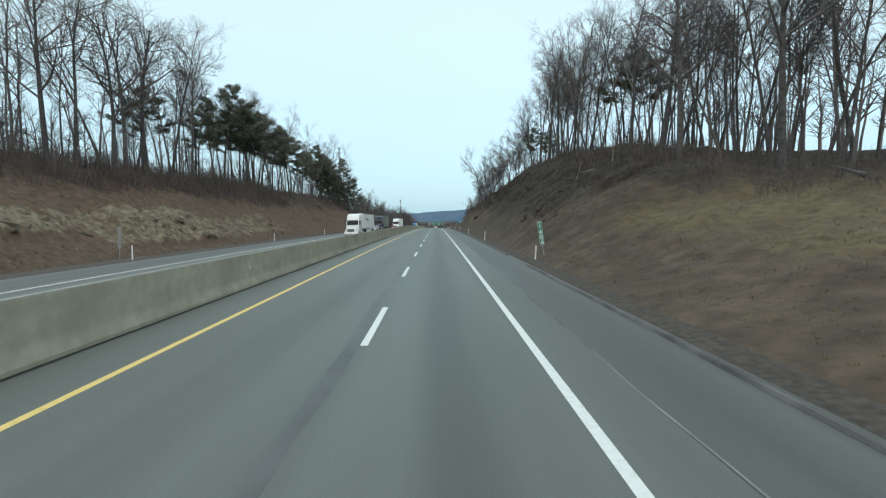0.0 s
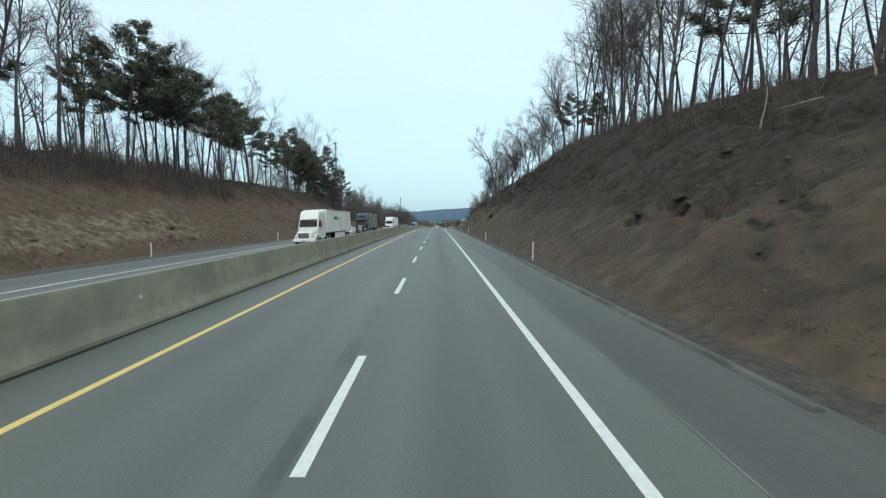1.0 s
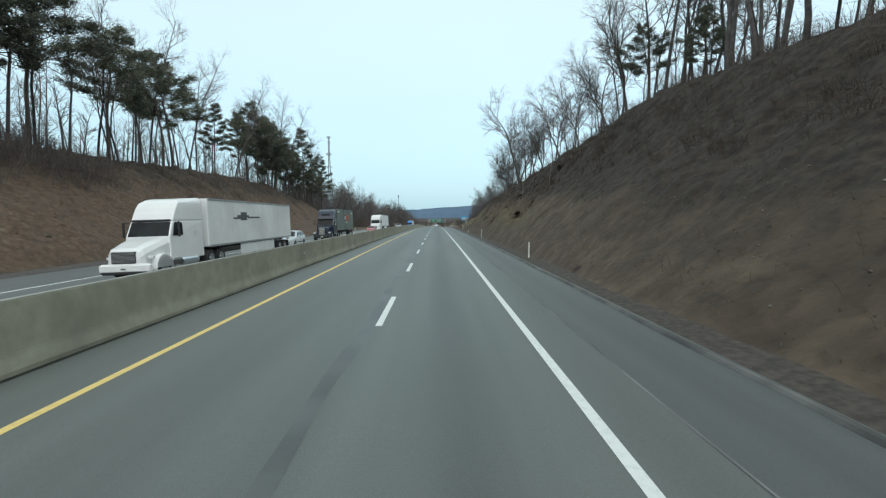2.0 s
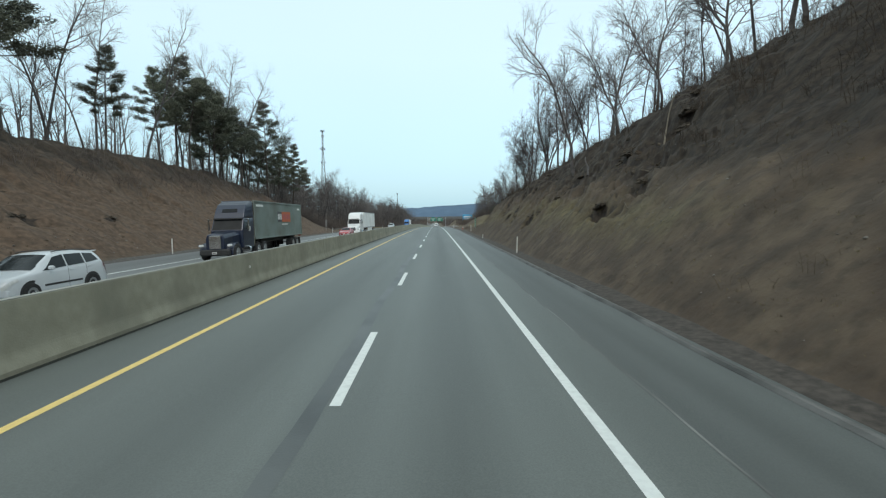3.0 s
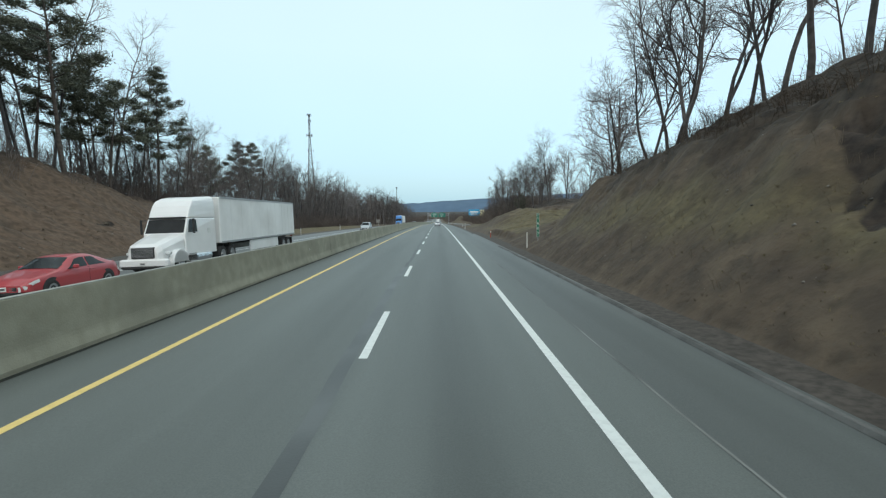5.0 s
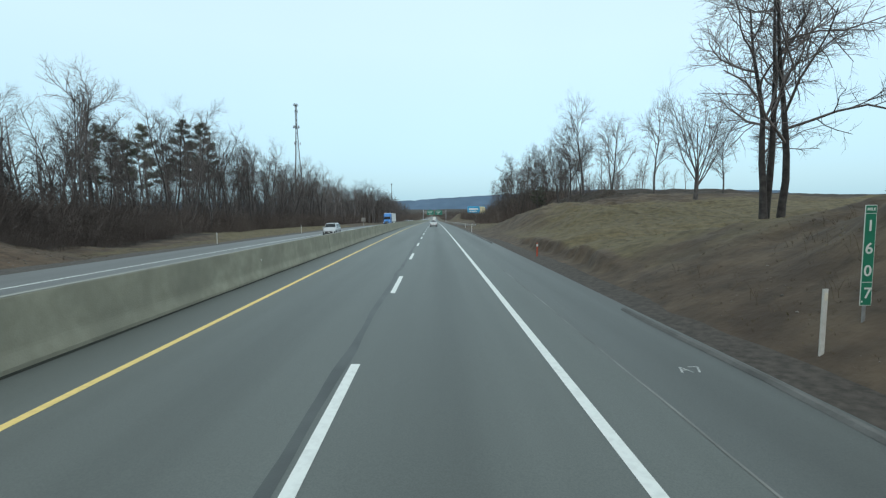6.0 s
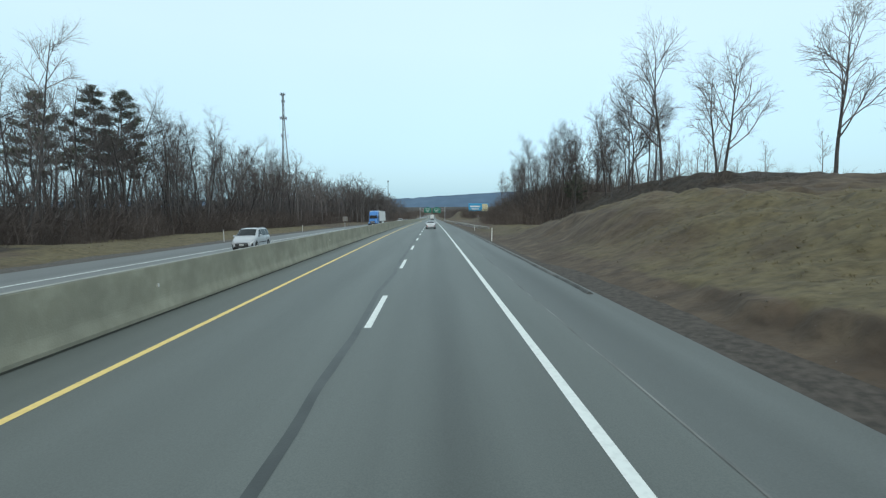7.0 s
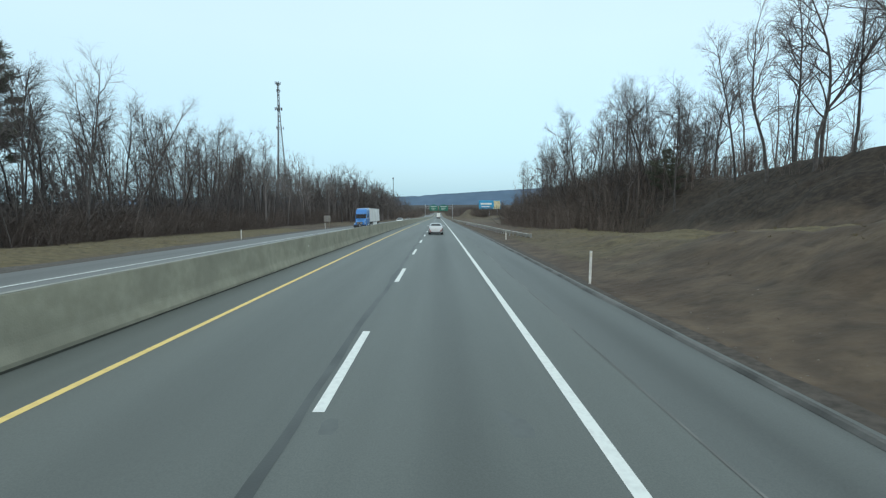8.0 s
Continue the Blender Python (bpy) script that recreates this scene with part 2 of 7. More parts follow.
class Shape:
    """Gathers boxes, tubes and lofts into one mesh."""

    def __init__(self):
        self.v, self.f = [], []

    def add(self, verts, faces):
        o = len(self.v)
        self.v += [tuple(p) for p in verts]
        self.f += [tuple(i + o for i in f) for f in faces]
        return self

    def box(self, x0, x1, y0, y1, z0, z1, c=0.0):
        """A box with its vertical-section corners cut by c."""
        if c <= 0:
            p = [(x, y, z) for z in (z0, z1) for x, y in ((x0, y0), (x1, y0), (x1, y1), (x0, y1))]
            return self.add(p, [(3, 2, 1, 0), (4, 5, 6, 7), (0, 1, 5, 4), (1, 2, 6, 5), (2, 3, 7, 6), (3, 0, 4, 7)])
        rings = []
        for z, d in ((z0, c), (z0 + c, 0), (z1 - c, 0), (z1, c)):
            a, b, e, g = x0 + d, x1 - d, y0 + d, y1 - d
            k = c
            rings.append([(a + k, e, z), (b - k, e, z), (b, e + k, z), (b, g - k, z), (b - k, g, z), (a + k, g, z), (a, g - k, z), (a, e + k, z)])
        return self.loft(rings)

    def loft(self, rings, caps=True, closed=True):
        n = len(rings[0])
        f = []
        for i in range(len(rings) - 1):
            for j in range(n if closed else n - 1):
                k = (j + 1) % n
                f.append((i * n + j, i * n + k, (i + 1) * n + k, (i + 1) * n + j))
        if caps:
            f.append(tuple(range(n - 1, -1, -1)))
            f.append(tuple((len(rings) - 1) * n + j for j in range(n)))
        return self.add([p for r in rings for p in r], f)

    def tube(self, p0, p1, r0, r1=None, n=8):
        r1 = r0 if r1 is None else r1
        a, b = Vector(p0), Vector(p1)
        d = (b - a).normalized()
        u = d.orthogonal().normalized()
        w = d.cross(u)
        rings = [[c + (u * math.cos(t) + w * math.sin(t)) * r for t in (2 * math.pi * i / n for i in range(n))] for c, r in ((a, r0), (b, r1))]
        return self.loft(rings)

    def make(self, name, mat, parent=None, label="", smooth=False, bevel=0.0):
        ob = mesh_object(name, self.v, self.f, mat, parent, smooth)
        if bevel:
            b = ob.modifiers.new("bevel", "BEVEL")
            b.width, b.segments, b.limit_method = bevel, 2, "ANGLE"
        if label:
            tagged(ob, label)
        return ob


def empty(name, label, category, m=None, group="", kind=""):
    ob = new(name)
    ob.empty_display_size = 0.2
    if m is not None:
        ob.matrix_world = m
    return tagged(ob, label, category, group, kind)


# ---- the cutting: heights over the road at fixed distances from it ----
# stations along the road, then for each distance from it the height of the bank there
RIGHT_Y = (-80, 10, 26, 40, 55, 75, 105, 118, 132, 155, 172, 183, 192, 201, 210, 224, 239, 246, 251, 263, 282, 320, 420)
RIGHT = {
    6.6: (0,) * 23,
    9.5: (0.8, 0.9, 1.3, 2.0, 2.4, 2.6, 3.0, 3.1, 3.2, 3.3, 2.9, 2.0, 1.3, 0.8, 0.7, 0.9, 1.0, 0.8, 0.8, 0.5, 0.4, 0.3, 0.3),
    12: (1.5, 1.7, 2.4, 3.7, 4.5, 4.8, 5.4, 5.6, 5.8, 6.4, 6.2, 5.2, 2.6, 1.2, 1.3, 2.0, 3.0, 2.7, 2.1, 1.2, 0.8, 0.5, 0.5),
    16: (2.6, 2.7, 3.6, 5.9, 7.1, 7.9, 9.3, 10.3, 10.2, 9.4, 8.0, 6.3, 3.4, 1.2, 1.9, 3.5, 4.2, 3.5, 2.0, 1.3, 0.9, 0.4, 0.6),
    20: (3.8, 3.6, 4.5, 7.8, 9.9, 11.2, 14.0, 13.3, 11.3, 10.9, 10.0, 8.7, 5.1, 2.5, 2.5, 3.4, 4.2, 3.1, 2.3, 1.6, 0.7, 0.4, 0.7),
    27: (5.2, 4.8, 5.0, 7.1, 10.9, 14.4, 16.4, 16.0, 16.0, 12.8, 12.5, 10.9, 6.7, 3.5, 2.3, 3.6, 5.5, 6.0, 6.7, 6.7, 6.2, 6.5, 1.9),
    45: (6.1, 5.5, 5.7, 7.9, 10.0, 12.3, 16.3, 16.7, 17.1, 14.1, 13.3, 11.6, 7.4, 4.4, 3.4, 4.3, 5.2, 5.6, 6.1, 7.6, 6.8, 6.2, 2.6),
    80: (8.0, 7.2, 7.8, 10.8, 12.5, 13.6, 17.7, 18.3, 18.9, 15.9, 14.8, 12.8, 8.8, 5.7, 4.7, 5.2, 5.0, 5.4, 5.7, 5.9, 7.4, 7.1, 4.0),
}
LEFT_Y = (-80, 20, 40, 60, 90, 125, 156, 172, 192, 199, 206, 214, 222, 231, 240, 255, 270, 320, 420)
LEFT = {
    25.0: (0,) * 19,
    29.3: (3.2, 3.1, 2.9, 2.9, 2.9, 2.7, 2.5, 2.5, 2.4, 2.0, 1.4, 0.3, 0.1, 0.3, 0.6, 0.3, 0.5, 0.3, 0.2),
    34: (6.6, 6.3, 6.1, 6.2, 6.1, 5.7, 5.5, 5.5, 5.4, 4.9, 4.1, 0.9, 0.2, 0.4, 0.8, 0.1, 0.3, 0.2, 0.4),
    38: (9.1, 8.7, 8.2, 8.4, 8.7, 8.8, 9.0, 9.0, 8.3, 7.0, 5.6, 3.2, 1.6, 1.0, 0.5, 0.1, 0.1, 0.1, 0.6),
    41: (11.0, 10.2, 9.2, 9.5, 10.4, 10.6, 11.5, 11.3, 9.5, 7.9, 6.3, 4.4, 2.5, 1.5, 0.6, 0.2, 0.2, 0.2, 0.8),
    55: (11.6, 10.8, 10.2, 10.2, 11.9, 11.6, 12.8, 12.8, 9.9, 8.2, 6.4, 4.7, 2.9, 2.1, 1.2, 1.2, 1.2, 1.1, 1.1),
    90: (13.0, 12.4, 12.0, 12.0, 12.9, 13.3, 14.2, 14.2, 11.1, 9.1, 7.1, 5.6, 4.1, 3.1, 2.1, 2.1, 2.1, 2.1, 2.0),
}
RIGHT_EDGE, LEFT_EDGE = 5.95, -22.6
OPPOSITE_DROP = 0.40


def opposite_fall(x):
    """The opposite carriageway falls away from the barrier."""
    return 0.03 + (-8.0 - x) * 0.025


def bank(ys, profiles, x, y):
    """Height of a bank at x from the road and y along it, eased between the stations."""
    i = max(0, min(len(ys) - 2, next((k for k, v in enumerate(ys) if v > y), len(ys)) - 1))
    t = max(0.0, min(1.0, (y - ys[i]) / (ys[i + 1] - ys[i])))
    t = t * t * (3 - 2 * t)
    a = b = next(iter(profiles))
    for v in profiles:
        a, b = b, v
        if v >= x and v > a:
            break
    u = max(0.0, min(1.0, (x - a) / (b - a)))
    lo, hi = profiles[a], profiles[b]
    return (lo[i] + (lo[i + 1] - lo[i]) * t) * (1 - u) + (hi[i] + (hi[i + 1] - hi[i]) * t) * u


def ledge(y):
    """How broken the banks are along the road."""
    return math.exp(-((y - 52) / 16) ** 2) + math.exp(-((y - 137) / 26) ** 2) if y < 220 else 0.0


def hollow_list():
    """Undercut hollows below rock ledges in the banks: x, y, half depth across the slope, half length, cut."""
    r = random.Random(77)
    out = []

    def patch(x, y, n, dx, dy, s0, s1):
        for _ in range(n):
            s = r.uniform(s0, s1)
            out.append((x + r.gauss(0, dx), y + r.gauss(0, dy), 0.46 * s, r.uniform(0.6, 1.5) * s, 0.34 * s))

    patch(10.5, 42, 2, 1.2, 3.5, 0.3, 0.55)
    patch(11.0, 50, 9, 1.7, 4.0, 0.3, 0.65)
    patch(13.5, 58, 5, 2.0, 5.0, 0.3, 0.6)
    patch(17.5, 50, 3, 1.5, 5.0, 0.5, 0.9)
    patch(12.0, 80, 4, 2.5, 8.0, 0.4, 0.8)
    patch(13.5, 120, 7, 1.8, 3.5, 0.6, 1.3)
    patch(11.5, 132, 4, 2.0, 5.0, 0.5, 1.0)
    patch(15.0, 141, 4, 1.8, 3.5, 0.4, 0.9)
    patch(12.0, 150, 4, 2.0, 4.0, 0.4, 0.9)
    patch(9.8, 157, 3, 0.9, 4.0, 0.5, 1.0)
    patch(16.0, 158, 3, 1.5, 4.0, 0.6, 1.2)
    out.extend([(8.9, 134.6, 0.55, 1.5, 0.7), (10.4, 131.0, 0.4, 1.2, 0.5), (9.4, 116.6, 0.5, 1.5, 0.65), (11.0, 114.6, 0.45, 1.2, 0.6), (9.7, 155.5, 0.5, 3.4, 0.6), (11.5, 150.3, 0.65, 1.9, 0.8), (11.8, 146.8, 0.5, 1.3, 0.65), (8.8, 144.6, 0.45, 1.3, 0.45), (9.1, 150.0, 0.4, 1.0, 0.45),
                (13.5, 147.5, 0.42, 1.7, 0.55), (13.2, 142.0, 0.42, 1.3, 0.5), (14.6, 118.5, 0.6, 2.0, 0.75), (12.8, 116.0, 0.5, 1.4, 0.6), (12.6, 121.5, 0.5, 1.8, 0.6), (10.8, 50.5, 0.32, 1.0, 0.4),
                (9.8, 53.0, 0.3, 0.8, 0.35), (12.0, 47.0, 0.3, 0.8, 0.35), (13.5, 52.5, 0.3, 1.0, 0.35), (16.5, 48.0, 0.3, 0.9, 0.35)])
    patch(-33, 128, 3, 2.2, 9.0, 0.5, 1.0)
    patch(-33, 155, 3, 2.2, 9.0, 0.5, 1.1)
    patch(-30, 178, 3, 2.0, 8.0, 0.4, 0.9)
    return out


HOLLOWS = hollow_list()
HOLLOW_CELLS = {}
for row in HOLLOWS:
    for a in range(int((row[1] - 4) // 4), int((row[1] + 4) // 4) + 1):
        HOLLOW_CELLS.setdefault(a, []).append(row)


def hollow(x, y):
    """How deep the ground is cut under the ledges, and how much bare earth and painted shade it gets."""
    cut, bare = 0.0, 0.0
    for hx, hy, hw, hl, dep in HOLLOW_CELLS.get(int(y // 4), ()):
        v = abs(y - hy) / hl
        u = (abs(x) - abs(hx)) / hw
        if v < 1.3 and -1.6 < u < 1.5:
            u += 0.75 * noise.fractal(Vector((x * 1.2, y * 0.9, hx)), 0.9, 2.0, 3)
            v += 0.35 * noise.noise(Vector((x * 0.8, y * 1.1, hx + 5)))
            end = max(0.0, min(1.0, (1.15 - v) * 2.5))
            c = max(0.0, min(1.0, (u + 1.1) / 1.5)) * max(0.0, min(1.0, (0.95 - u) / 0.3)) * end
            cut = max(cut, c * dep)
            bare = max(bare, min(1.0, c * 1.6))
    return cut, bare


def zone(v, lo, hi, soft):
    return max(0.0, min(1.0, (v - lo) / soft)) * max(0.0, min(1.0, (hi - v) / soft))


def terraces(x, y, h):
    """Broken ledges that follow the slope: the stepped height, and how much bare earth and painted shade the riser
    gets.
    """
    if x > 0:
        z = 0.75 * zone(y, 38, 68, 9) * zone(x, 8.5, 18, 2) + zone(y, 106, 172, 10) * zone(x, 8.3, 21, 2) + 0.35 * zone(y, 60, 112, 12) * zone(x, 10, 20, 3)
    else:
        z = 0.75 * zone(y, 105, 192, 12) * zone(-x, 27, 38, 2.5)
    if z <= 0:
        return h, 0.0
    n = noise.fractal(Vector((x * 0.26, y * 0.13, 9)), 1.0, 2.0, 3)
    m = 0.6 * max(0.0, min(1.0, (n + 0.5 * noise.noise(Vector((x * 0.5, y * 0.3, 6))) + z - 0.85) * 2.4))
    if m <= 0:
        return h, 0.0
    rise = 0.95 + 0.5 * noise.noise(Vector((3, y * 0.03, x * 0.03)))
    q = (h + 0.9 * noise.noise(Vector((x * 0.3, y * 0.12, 4))) + 0.45 * noise.fractal(Vector((x * 1.1, y * 0.6, 2)), 0.9, 2.0, 3)) / rise
    f = q - math.floor(q)
    u = max(0.0, min(1.0, (f - 0.76) / 0.14))
    step = (u * u * (3 - 2 * u) - f) * rise
    return h + m * step, m * max(0.0, 1 - abs(f - 0.77) / 0.2)


def crumble(x, y):
    """Where the cut face has slumped into clods and roots."""
    if x < 0:
        return 0.0
    return max(zone(y, 111, 123, 3) * zone(x, 8.2, 14, 1.6), zone(y, 126, 139, 3) * zone(x, 7.9, 14, 1.6), 0.6 * zone(y, 43, 59, 4) * zone(x, 8.2, 13, 1.6), 0.5 * zone(y, 145, 160, 4) * zone(x, 9, 14, 2))


def clods(x, y):
    """Ridged lumps of a slumped face, from -1 to 1."""
    q = Vector((x * 1.1, y * 0.8, 3))
    return 1.0 - 1.7 * abs(noise.fractal(q, 0.8, 2.1, 3)) - 0.9 * abs(noise.noise(q * 2.3))


def scarp(x, y):
    """The ragged cut edge at the foot of the grassy knoll: how much it lifts the ground, and its bare face."""
    along = max(0.0, min(1.0, (y - 195) / 4)) * max(0.0, min(1.0, (224 - y) / 12))
    foot = 7.5 + 0.7 * noise.noise(Vector((2, y * 0.22, 0))) + 0.4 * noise.fractal(Vector((7, y * 0.8, 0)), 0.9, 2.0, 3)
    u = (x - foot) / 0.4
    rise = max(0.0, min(1.0, u)) * max(0.0, min(1.0, (17 - x) / 7))
    face = max(0.0, 1.0 - abs(u - 0.35) / 0.8)
    size = 0.6 + 0.4 * noise.noise(Vector((4, y * 0.3, 1)))
    return along * rise * size, along * face


def outcrop(x, y):
    """The cut faces of pale rock low in the left bank, in broken patches."""
    if y < 10 or y > 100:
        return 0.0
    a = max(zone(y, 22, 38, 3), zone(y, 40.5, 61, 3), 0.8 * zone(y, 70, 86, 4), 0.45 * zone(y, 86, 98, 3))
    n = noise.noise(Vector((0, y * 0.16, 5)))
    low = 25.7 + (1.6 if y < 39 else 0.0) + 0.5 * n
    top = 31.0 + 1.1 * n
    return a * max(0.0, min(1.0, (-x - low) / 0.6)) * max(0.0, min(1.0, (top + x) / 1.3 + 0.5))


def rough_bank(x, y, rough=True):
    """Height of the uneven banks over the road, and how far x lies beyond the road's edge."""
    if x > 0:
        d = x - RIGHT_EDGE
        h = bank(RIGHT_Y, RIGHT, max(x, 6.6), y) - (0.05 if d > 0.2 else 0)
    else:
        d = LEFT_EDGE - x
        h = bank(LEFT_Y, LEFT, max(-x, 25.0), y) - OPPOSITE_DROP - 0.05
    h -= 0.55 * max(0, 0.2 - d)
    if rough and d > 0.4:
        k = min(1.0, (d - 0.4) / 4)
        far = min(1.0, h / 4) if h > 0 else 0.0
        q = Vector((x, y, 0))
        h += k * (0.35 + 0.65 * far) * (noise.fractal(q * 0.16, 1.0, 2.0, 4) * 0.6 + noise.fractal(q * 1.15, 0.8, 2.0, 3) * 0.13 + noise.fractal(q * 0.5, 0.8, 2.0, 4) * (0.20 + 0.24 * ledge(y)) + 0.55 * ledge(y) * abs(noise.noise(Vector((x * 0.5, y * 0.22, 3)))))
    return h, d


def ground_z(x, y):
    """Height of the ground sheet."""
    base = road_z(y)
    if RIGHT_EDGE - 0.6 > x > LEFT_EDGE + 0.6:
        return base - 0.75
    h, d = rough_bank(x, y)
    if d > 0.4:
        if y < 240:
            h = terraces(x, y, h)[0] - hollow(x, y)[0]
            c = crumble(x, y)
            if c > 0:
                h += 0.38 * c * (clods(x, y) - 0.3)
        if x > 0 and 190 < y < 275:
            h += scarp(x, y)[0]
        if x < 0 and y < 102:
            o = outcrop(x, y)
            if o > 0:
                dist, spot = noise.voronoi(Vector((x * 0.62, y * 0.42, 1)))
                block = noise.noise(spot[0] * 5.0)
                crack = max(0.0, 1.0 - (dist[1] - dist[0]) / 0.16)
                h += o * (0.6 + 0.6 * block - 0.4 * crack + 0.18 * noise.fractal(Vector((x * 1.5, y * 1.2, 8)), 1.0, 2.0, 3))
    if y > 440 and 5 < x < 40:
        h += 5.0 * math.exp(-((x - 17) / 5) ** 2 - ((y - 490) / 22) ** 2)
    return base + h


def spaced(*spans):
    out = []
    for a, b, step in spans:
        n = max(1, round((b - a) / step))
        out += [a + (b - a) * i / n for i in range(n)]
    return out + [spans[-1][1]]


def build_ground():
    xs = spaced((-4200, -600, 600), (-600, -120, 80), (-120, -60, 6), (-60, -44, 2), (-44, -32, 0.5), (-32, -21, 0.3), (-21, 5, 6.5), (5, 22, 0.2), (22, 30, 0.5), (30, 60, 2),
                (60, 120, 6), (120, 600, 80), (600, 4200, 600))
    ys = spaced((-500, -60, 40), (-60, -10, 5), (-10, 10, 0.6), (10, 236, 0.3), (236, 300, 0.7), (300, 560, 4), (560, 1300, 40), (1300, 4600, 300))
    nx, ny = len(xs), len(ys)
    verts = np.array([(x, y, ground_z(x, y)) for y in ys for x in xs])
    i, j = np.meshgrid(np.arange(ny - 1), np.arange(nx - 1), indexing="ij")
    a = (i * nx + j).ravel()
    ob = array_object("ground", verts, np.stack([a, a + 1, a + nx + 1, a + nx], 1), M["ground"], smooth=True)
    # where dead grass covers the soil: low verge on the right, the open knoll, the strip beyond the left bank
    x, y = verts[:, 0], verts[:, 1]

    def bump(v, lo, hi, soft):
        return np.clip((v - lo) / soft, 0, 1) * np.clip((hi - v) / soft, 0, 1)

    cover = 0.62 * bump(y, -600, 40, 10) * bump(x, 9.5, 40, 3) + (0.24 + 0.30 * bump(y, 100, 200, 10)) * bump(y, 40, 190, 10) * bump(x, 6.6, 12.2, 2.5)
    cover += 0.75 * bump(y, 188, 238, 10) * bump(x, 7.7, 70, 0.6) * (1 - 0.4 * bump(y, 219, 250, 8) * bump(x, 6, 14.5, 3)) + 0.8 * bump(y, 234, 330, 8) * bump(-x, 23.5, 37, 2) + 0.55 * bump(y, 206, 244, 8) * bump(-x, 23.5, 28.5, 1.5)
    cover += (0.22 + 0.36 * bump(y, 252, 320, 10)) * bump(y, 226, 300, 8) * bump(x, 6.9, 12.5, 1.0) + (0.5 + 0.3 * bump(y, 246, 310, 8)) * bump(y, 230, 300, 8) * bump(x, 11.5, 20.5, 1.5) + 0.45 * bump(y, 330, 5000, 40) + 0.12 * bump(y, 0, 210, 20) * bump(-x, 23, 40, 4)
    at = ob.data.attributes.new("grass_cover", "FLOAT", "POINT")
    at.data.foreach_set("value", cover.astype(np.float32))
    near = (y > -30) & (y < 232) & (((x > 6) & (x < 24)) | ((x < -23) & (x > -42)))
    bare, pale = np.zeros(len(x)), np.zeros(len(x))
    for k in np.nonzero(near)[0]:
        # shade of the hollows and risers goes into the earth colour
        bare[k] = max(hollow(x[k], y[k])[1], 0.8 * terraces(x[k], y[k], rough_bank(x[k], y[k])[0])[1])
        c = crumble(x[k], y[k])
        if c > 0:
            # low spots between the clods are coloured dark as shade
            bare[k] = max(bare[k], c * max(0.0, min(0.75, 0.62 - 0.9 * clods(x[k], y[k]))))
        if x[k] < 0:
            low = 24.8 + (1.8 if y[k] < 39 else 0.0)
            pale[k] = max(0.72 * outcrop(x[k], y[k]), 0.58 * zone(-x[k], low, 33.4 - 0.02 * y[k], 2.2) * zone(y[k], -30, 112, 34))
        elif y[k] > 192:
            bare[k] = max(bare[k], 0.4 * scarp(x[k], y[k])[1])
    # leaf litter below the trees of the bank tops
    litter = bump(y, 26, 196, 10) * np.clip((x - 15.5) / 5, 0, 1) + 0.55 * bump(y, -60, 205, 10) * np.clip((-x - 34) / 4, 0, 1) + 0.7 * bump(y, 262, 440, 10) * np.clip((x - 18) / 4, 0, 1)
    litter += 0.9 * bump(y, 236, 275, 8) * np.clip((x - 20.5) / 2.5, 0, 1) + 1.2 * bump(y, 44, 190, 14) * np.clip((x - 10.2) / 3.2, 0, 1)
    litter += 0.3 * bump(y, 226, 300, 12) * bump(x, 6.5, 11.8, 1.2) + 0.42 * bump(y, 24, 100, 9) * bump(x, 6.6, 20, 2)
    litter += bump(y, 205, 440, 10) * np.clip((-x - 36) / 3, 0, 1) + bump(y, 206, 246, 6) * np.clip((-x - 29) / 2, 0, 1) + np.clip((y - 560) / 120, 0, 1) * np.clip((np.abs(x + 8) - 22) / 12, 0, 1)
    for key, val in (("earth_and_shade", bare), ("pale_rock", pale), ("leaf_litter", litter)):
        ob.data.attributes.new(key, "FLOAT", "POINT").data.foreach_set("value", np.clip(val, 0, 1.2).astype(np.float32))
    soil = ob.data.attributes.new("red_soil", "FLOAT", "POINT")
    soil.data.foreach_set("value", (0.9 * bump(-x, 23, 42, 3) * bump(y, -600, 225, 25)).astype(np.float32))
    return tagged(ob, "brown leaf litter, dead weeds and tan grass on cut banks", "ground", kind="structure")


def strip(name, x0, x1, y0, y1, lift, mat, step=4.0, parent=None, drop=(0.0, 0.0), thick=0.0, wobble=0.0):
    """A strip along the road between x0 and x1, following its crest."""
    ys = spaced((y0, y1, step))
    v, f = [], []
    for y in ys:
        w = wobble * noise.noise(Vector((x0, y * 0.35, 1)))
        z = road_z(y) + lift
        v += [(x0 + w, y, z - drop[0]), (x1 + w, y, z - drop[1])]
        if thick:
            v += [(x1 + w, y, z - drop[1] - thick), (x0 + w, y, z - drop[0] - thick)]
    k = 4 if thick else 2
    for i in range(len(ys) - 1):
        for j in range(k if thick else 1):
            a, b = i * k + j, i * k + (j + 1) % k
            f.append((a, b, b + k, a + k))
    if thick:
        f += [(3, 2, 1, 0), tuple(len(v) - 4 + i for i in range(4))]
    return mesh_object(name, v, f, mat, parent)


build_ground()

# ---- carriageways ----
FAR = 1290
road = tagged(strip("road", -7.5, 3.14, -300, FAR, 0.0, M["asphalt"], 6, thick=0.3), "worn grey asphalt carriageway of two lanes", "road", kind="structure")
tagged(strip("shoulder", 3.14, RIGHT_EDGE, -300, FAR, 0.0, M["shoulder"], 6, drop=(0.0, 0.08), thick=0.3), "dark patched asphalt hard shoulder", "shoulder", kind="structure")
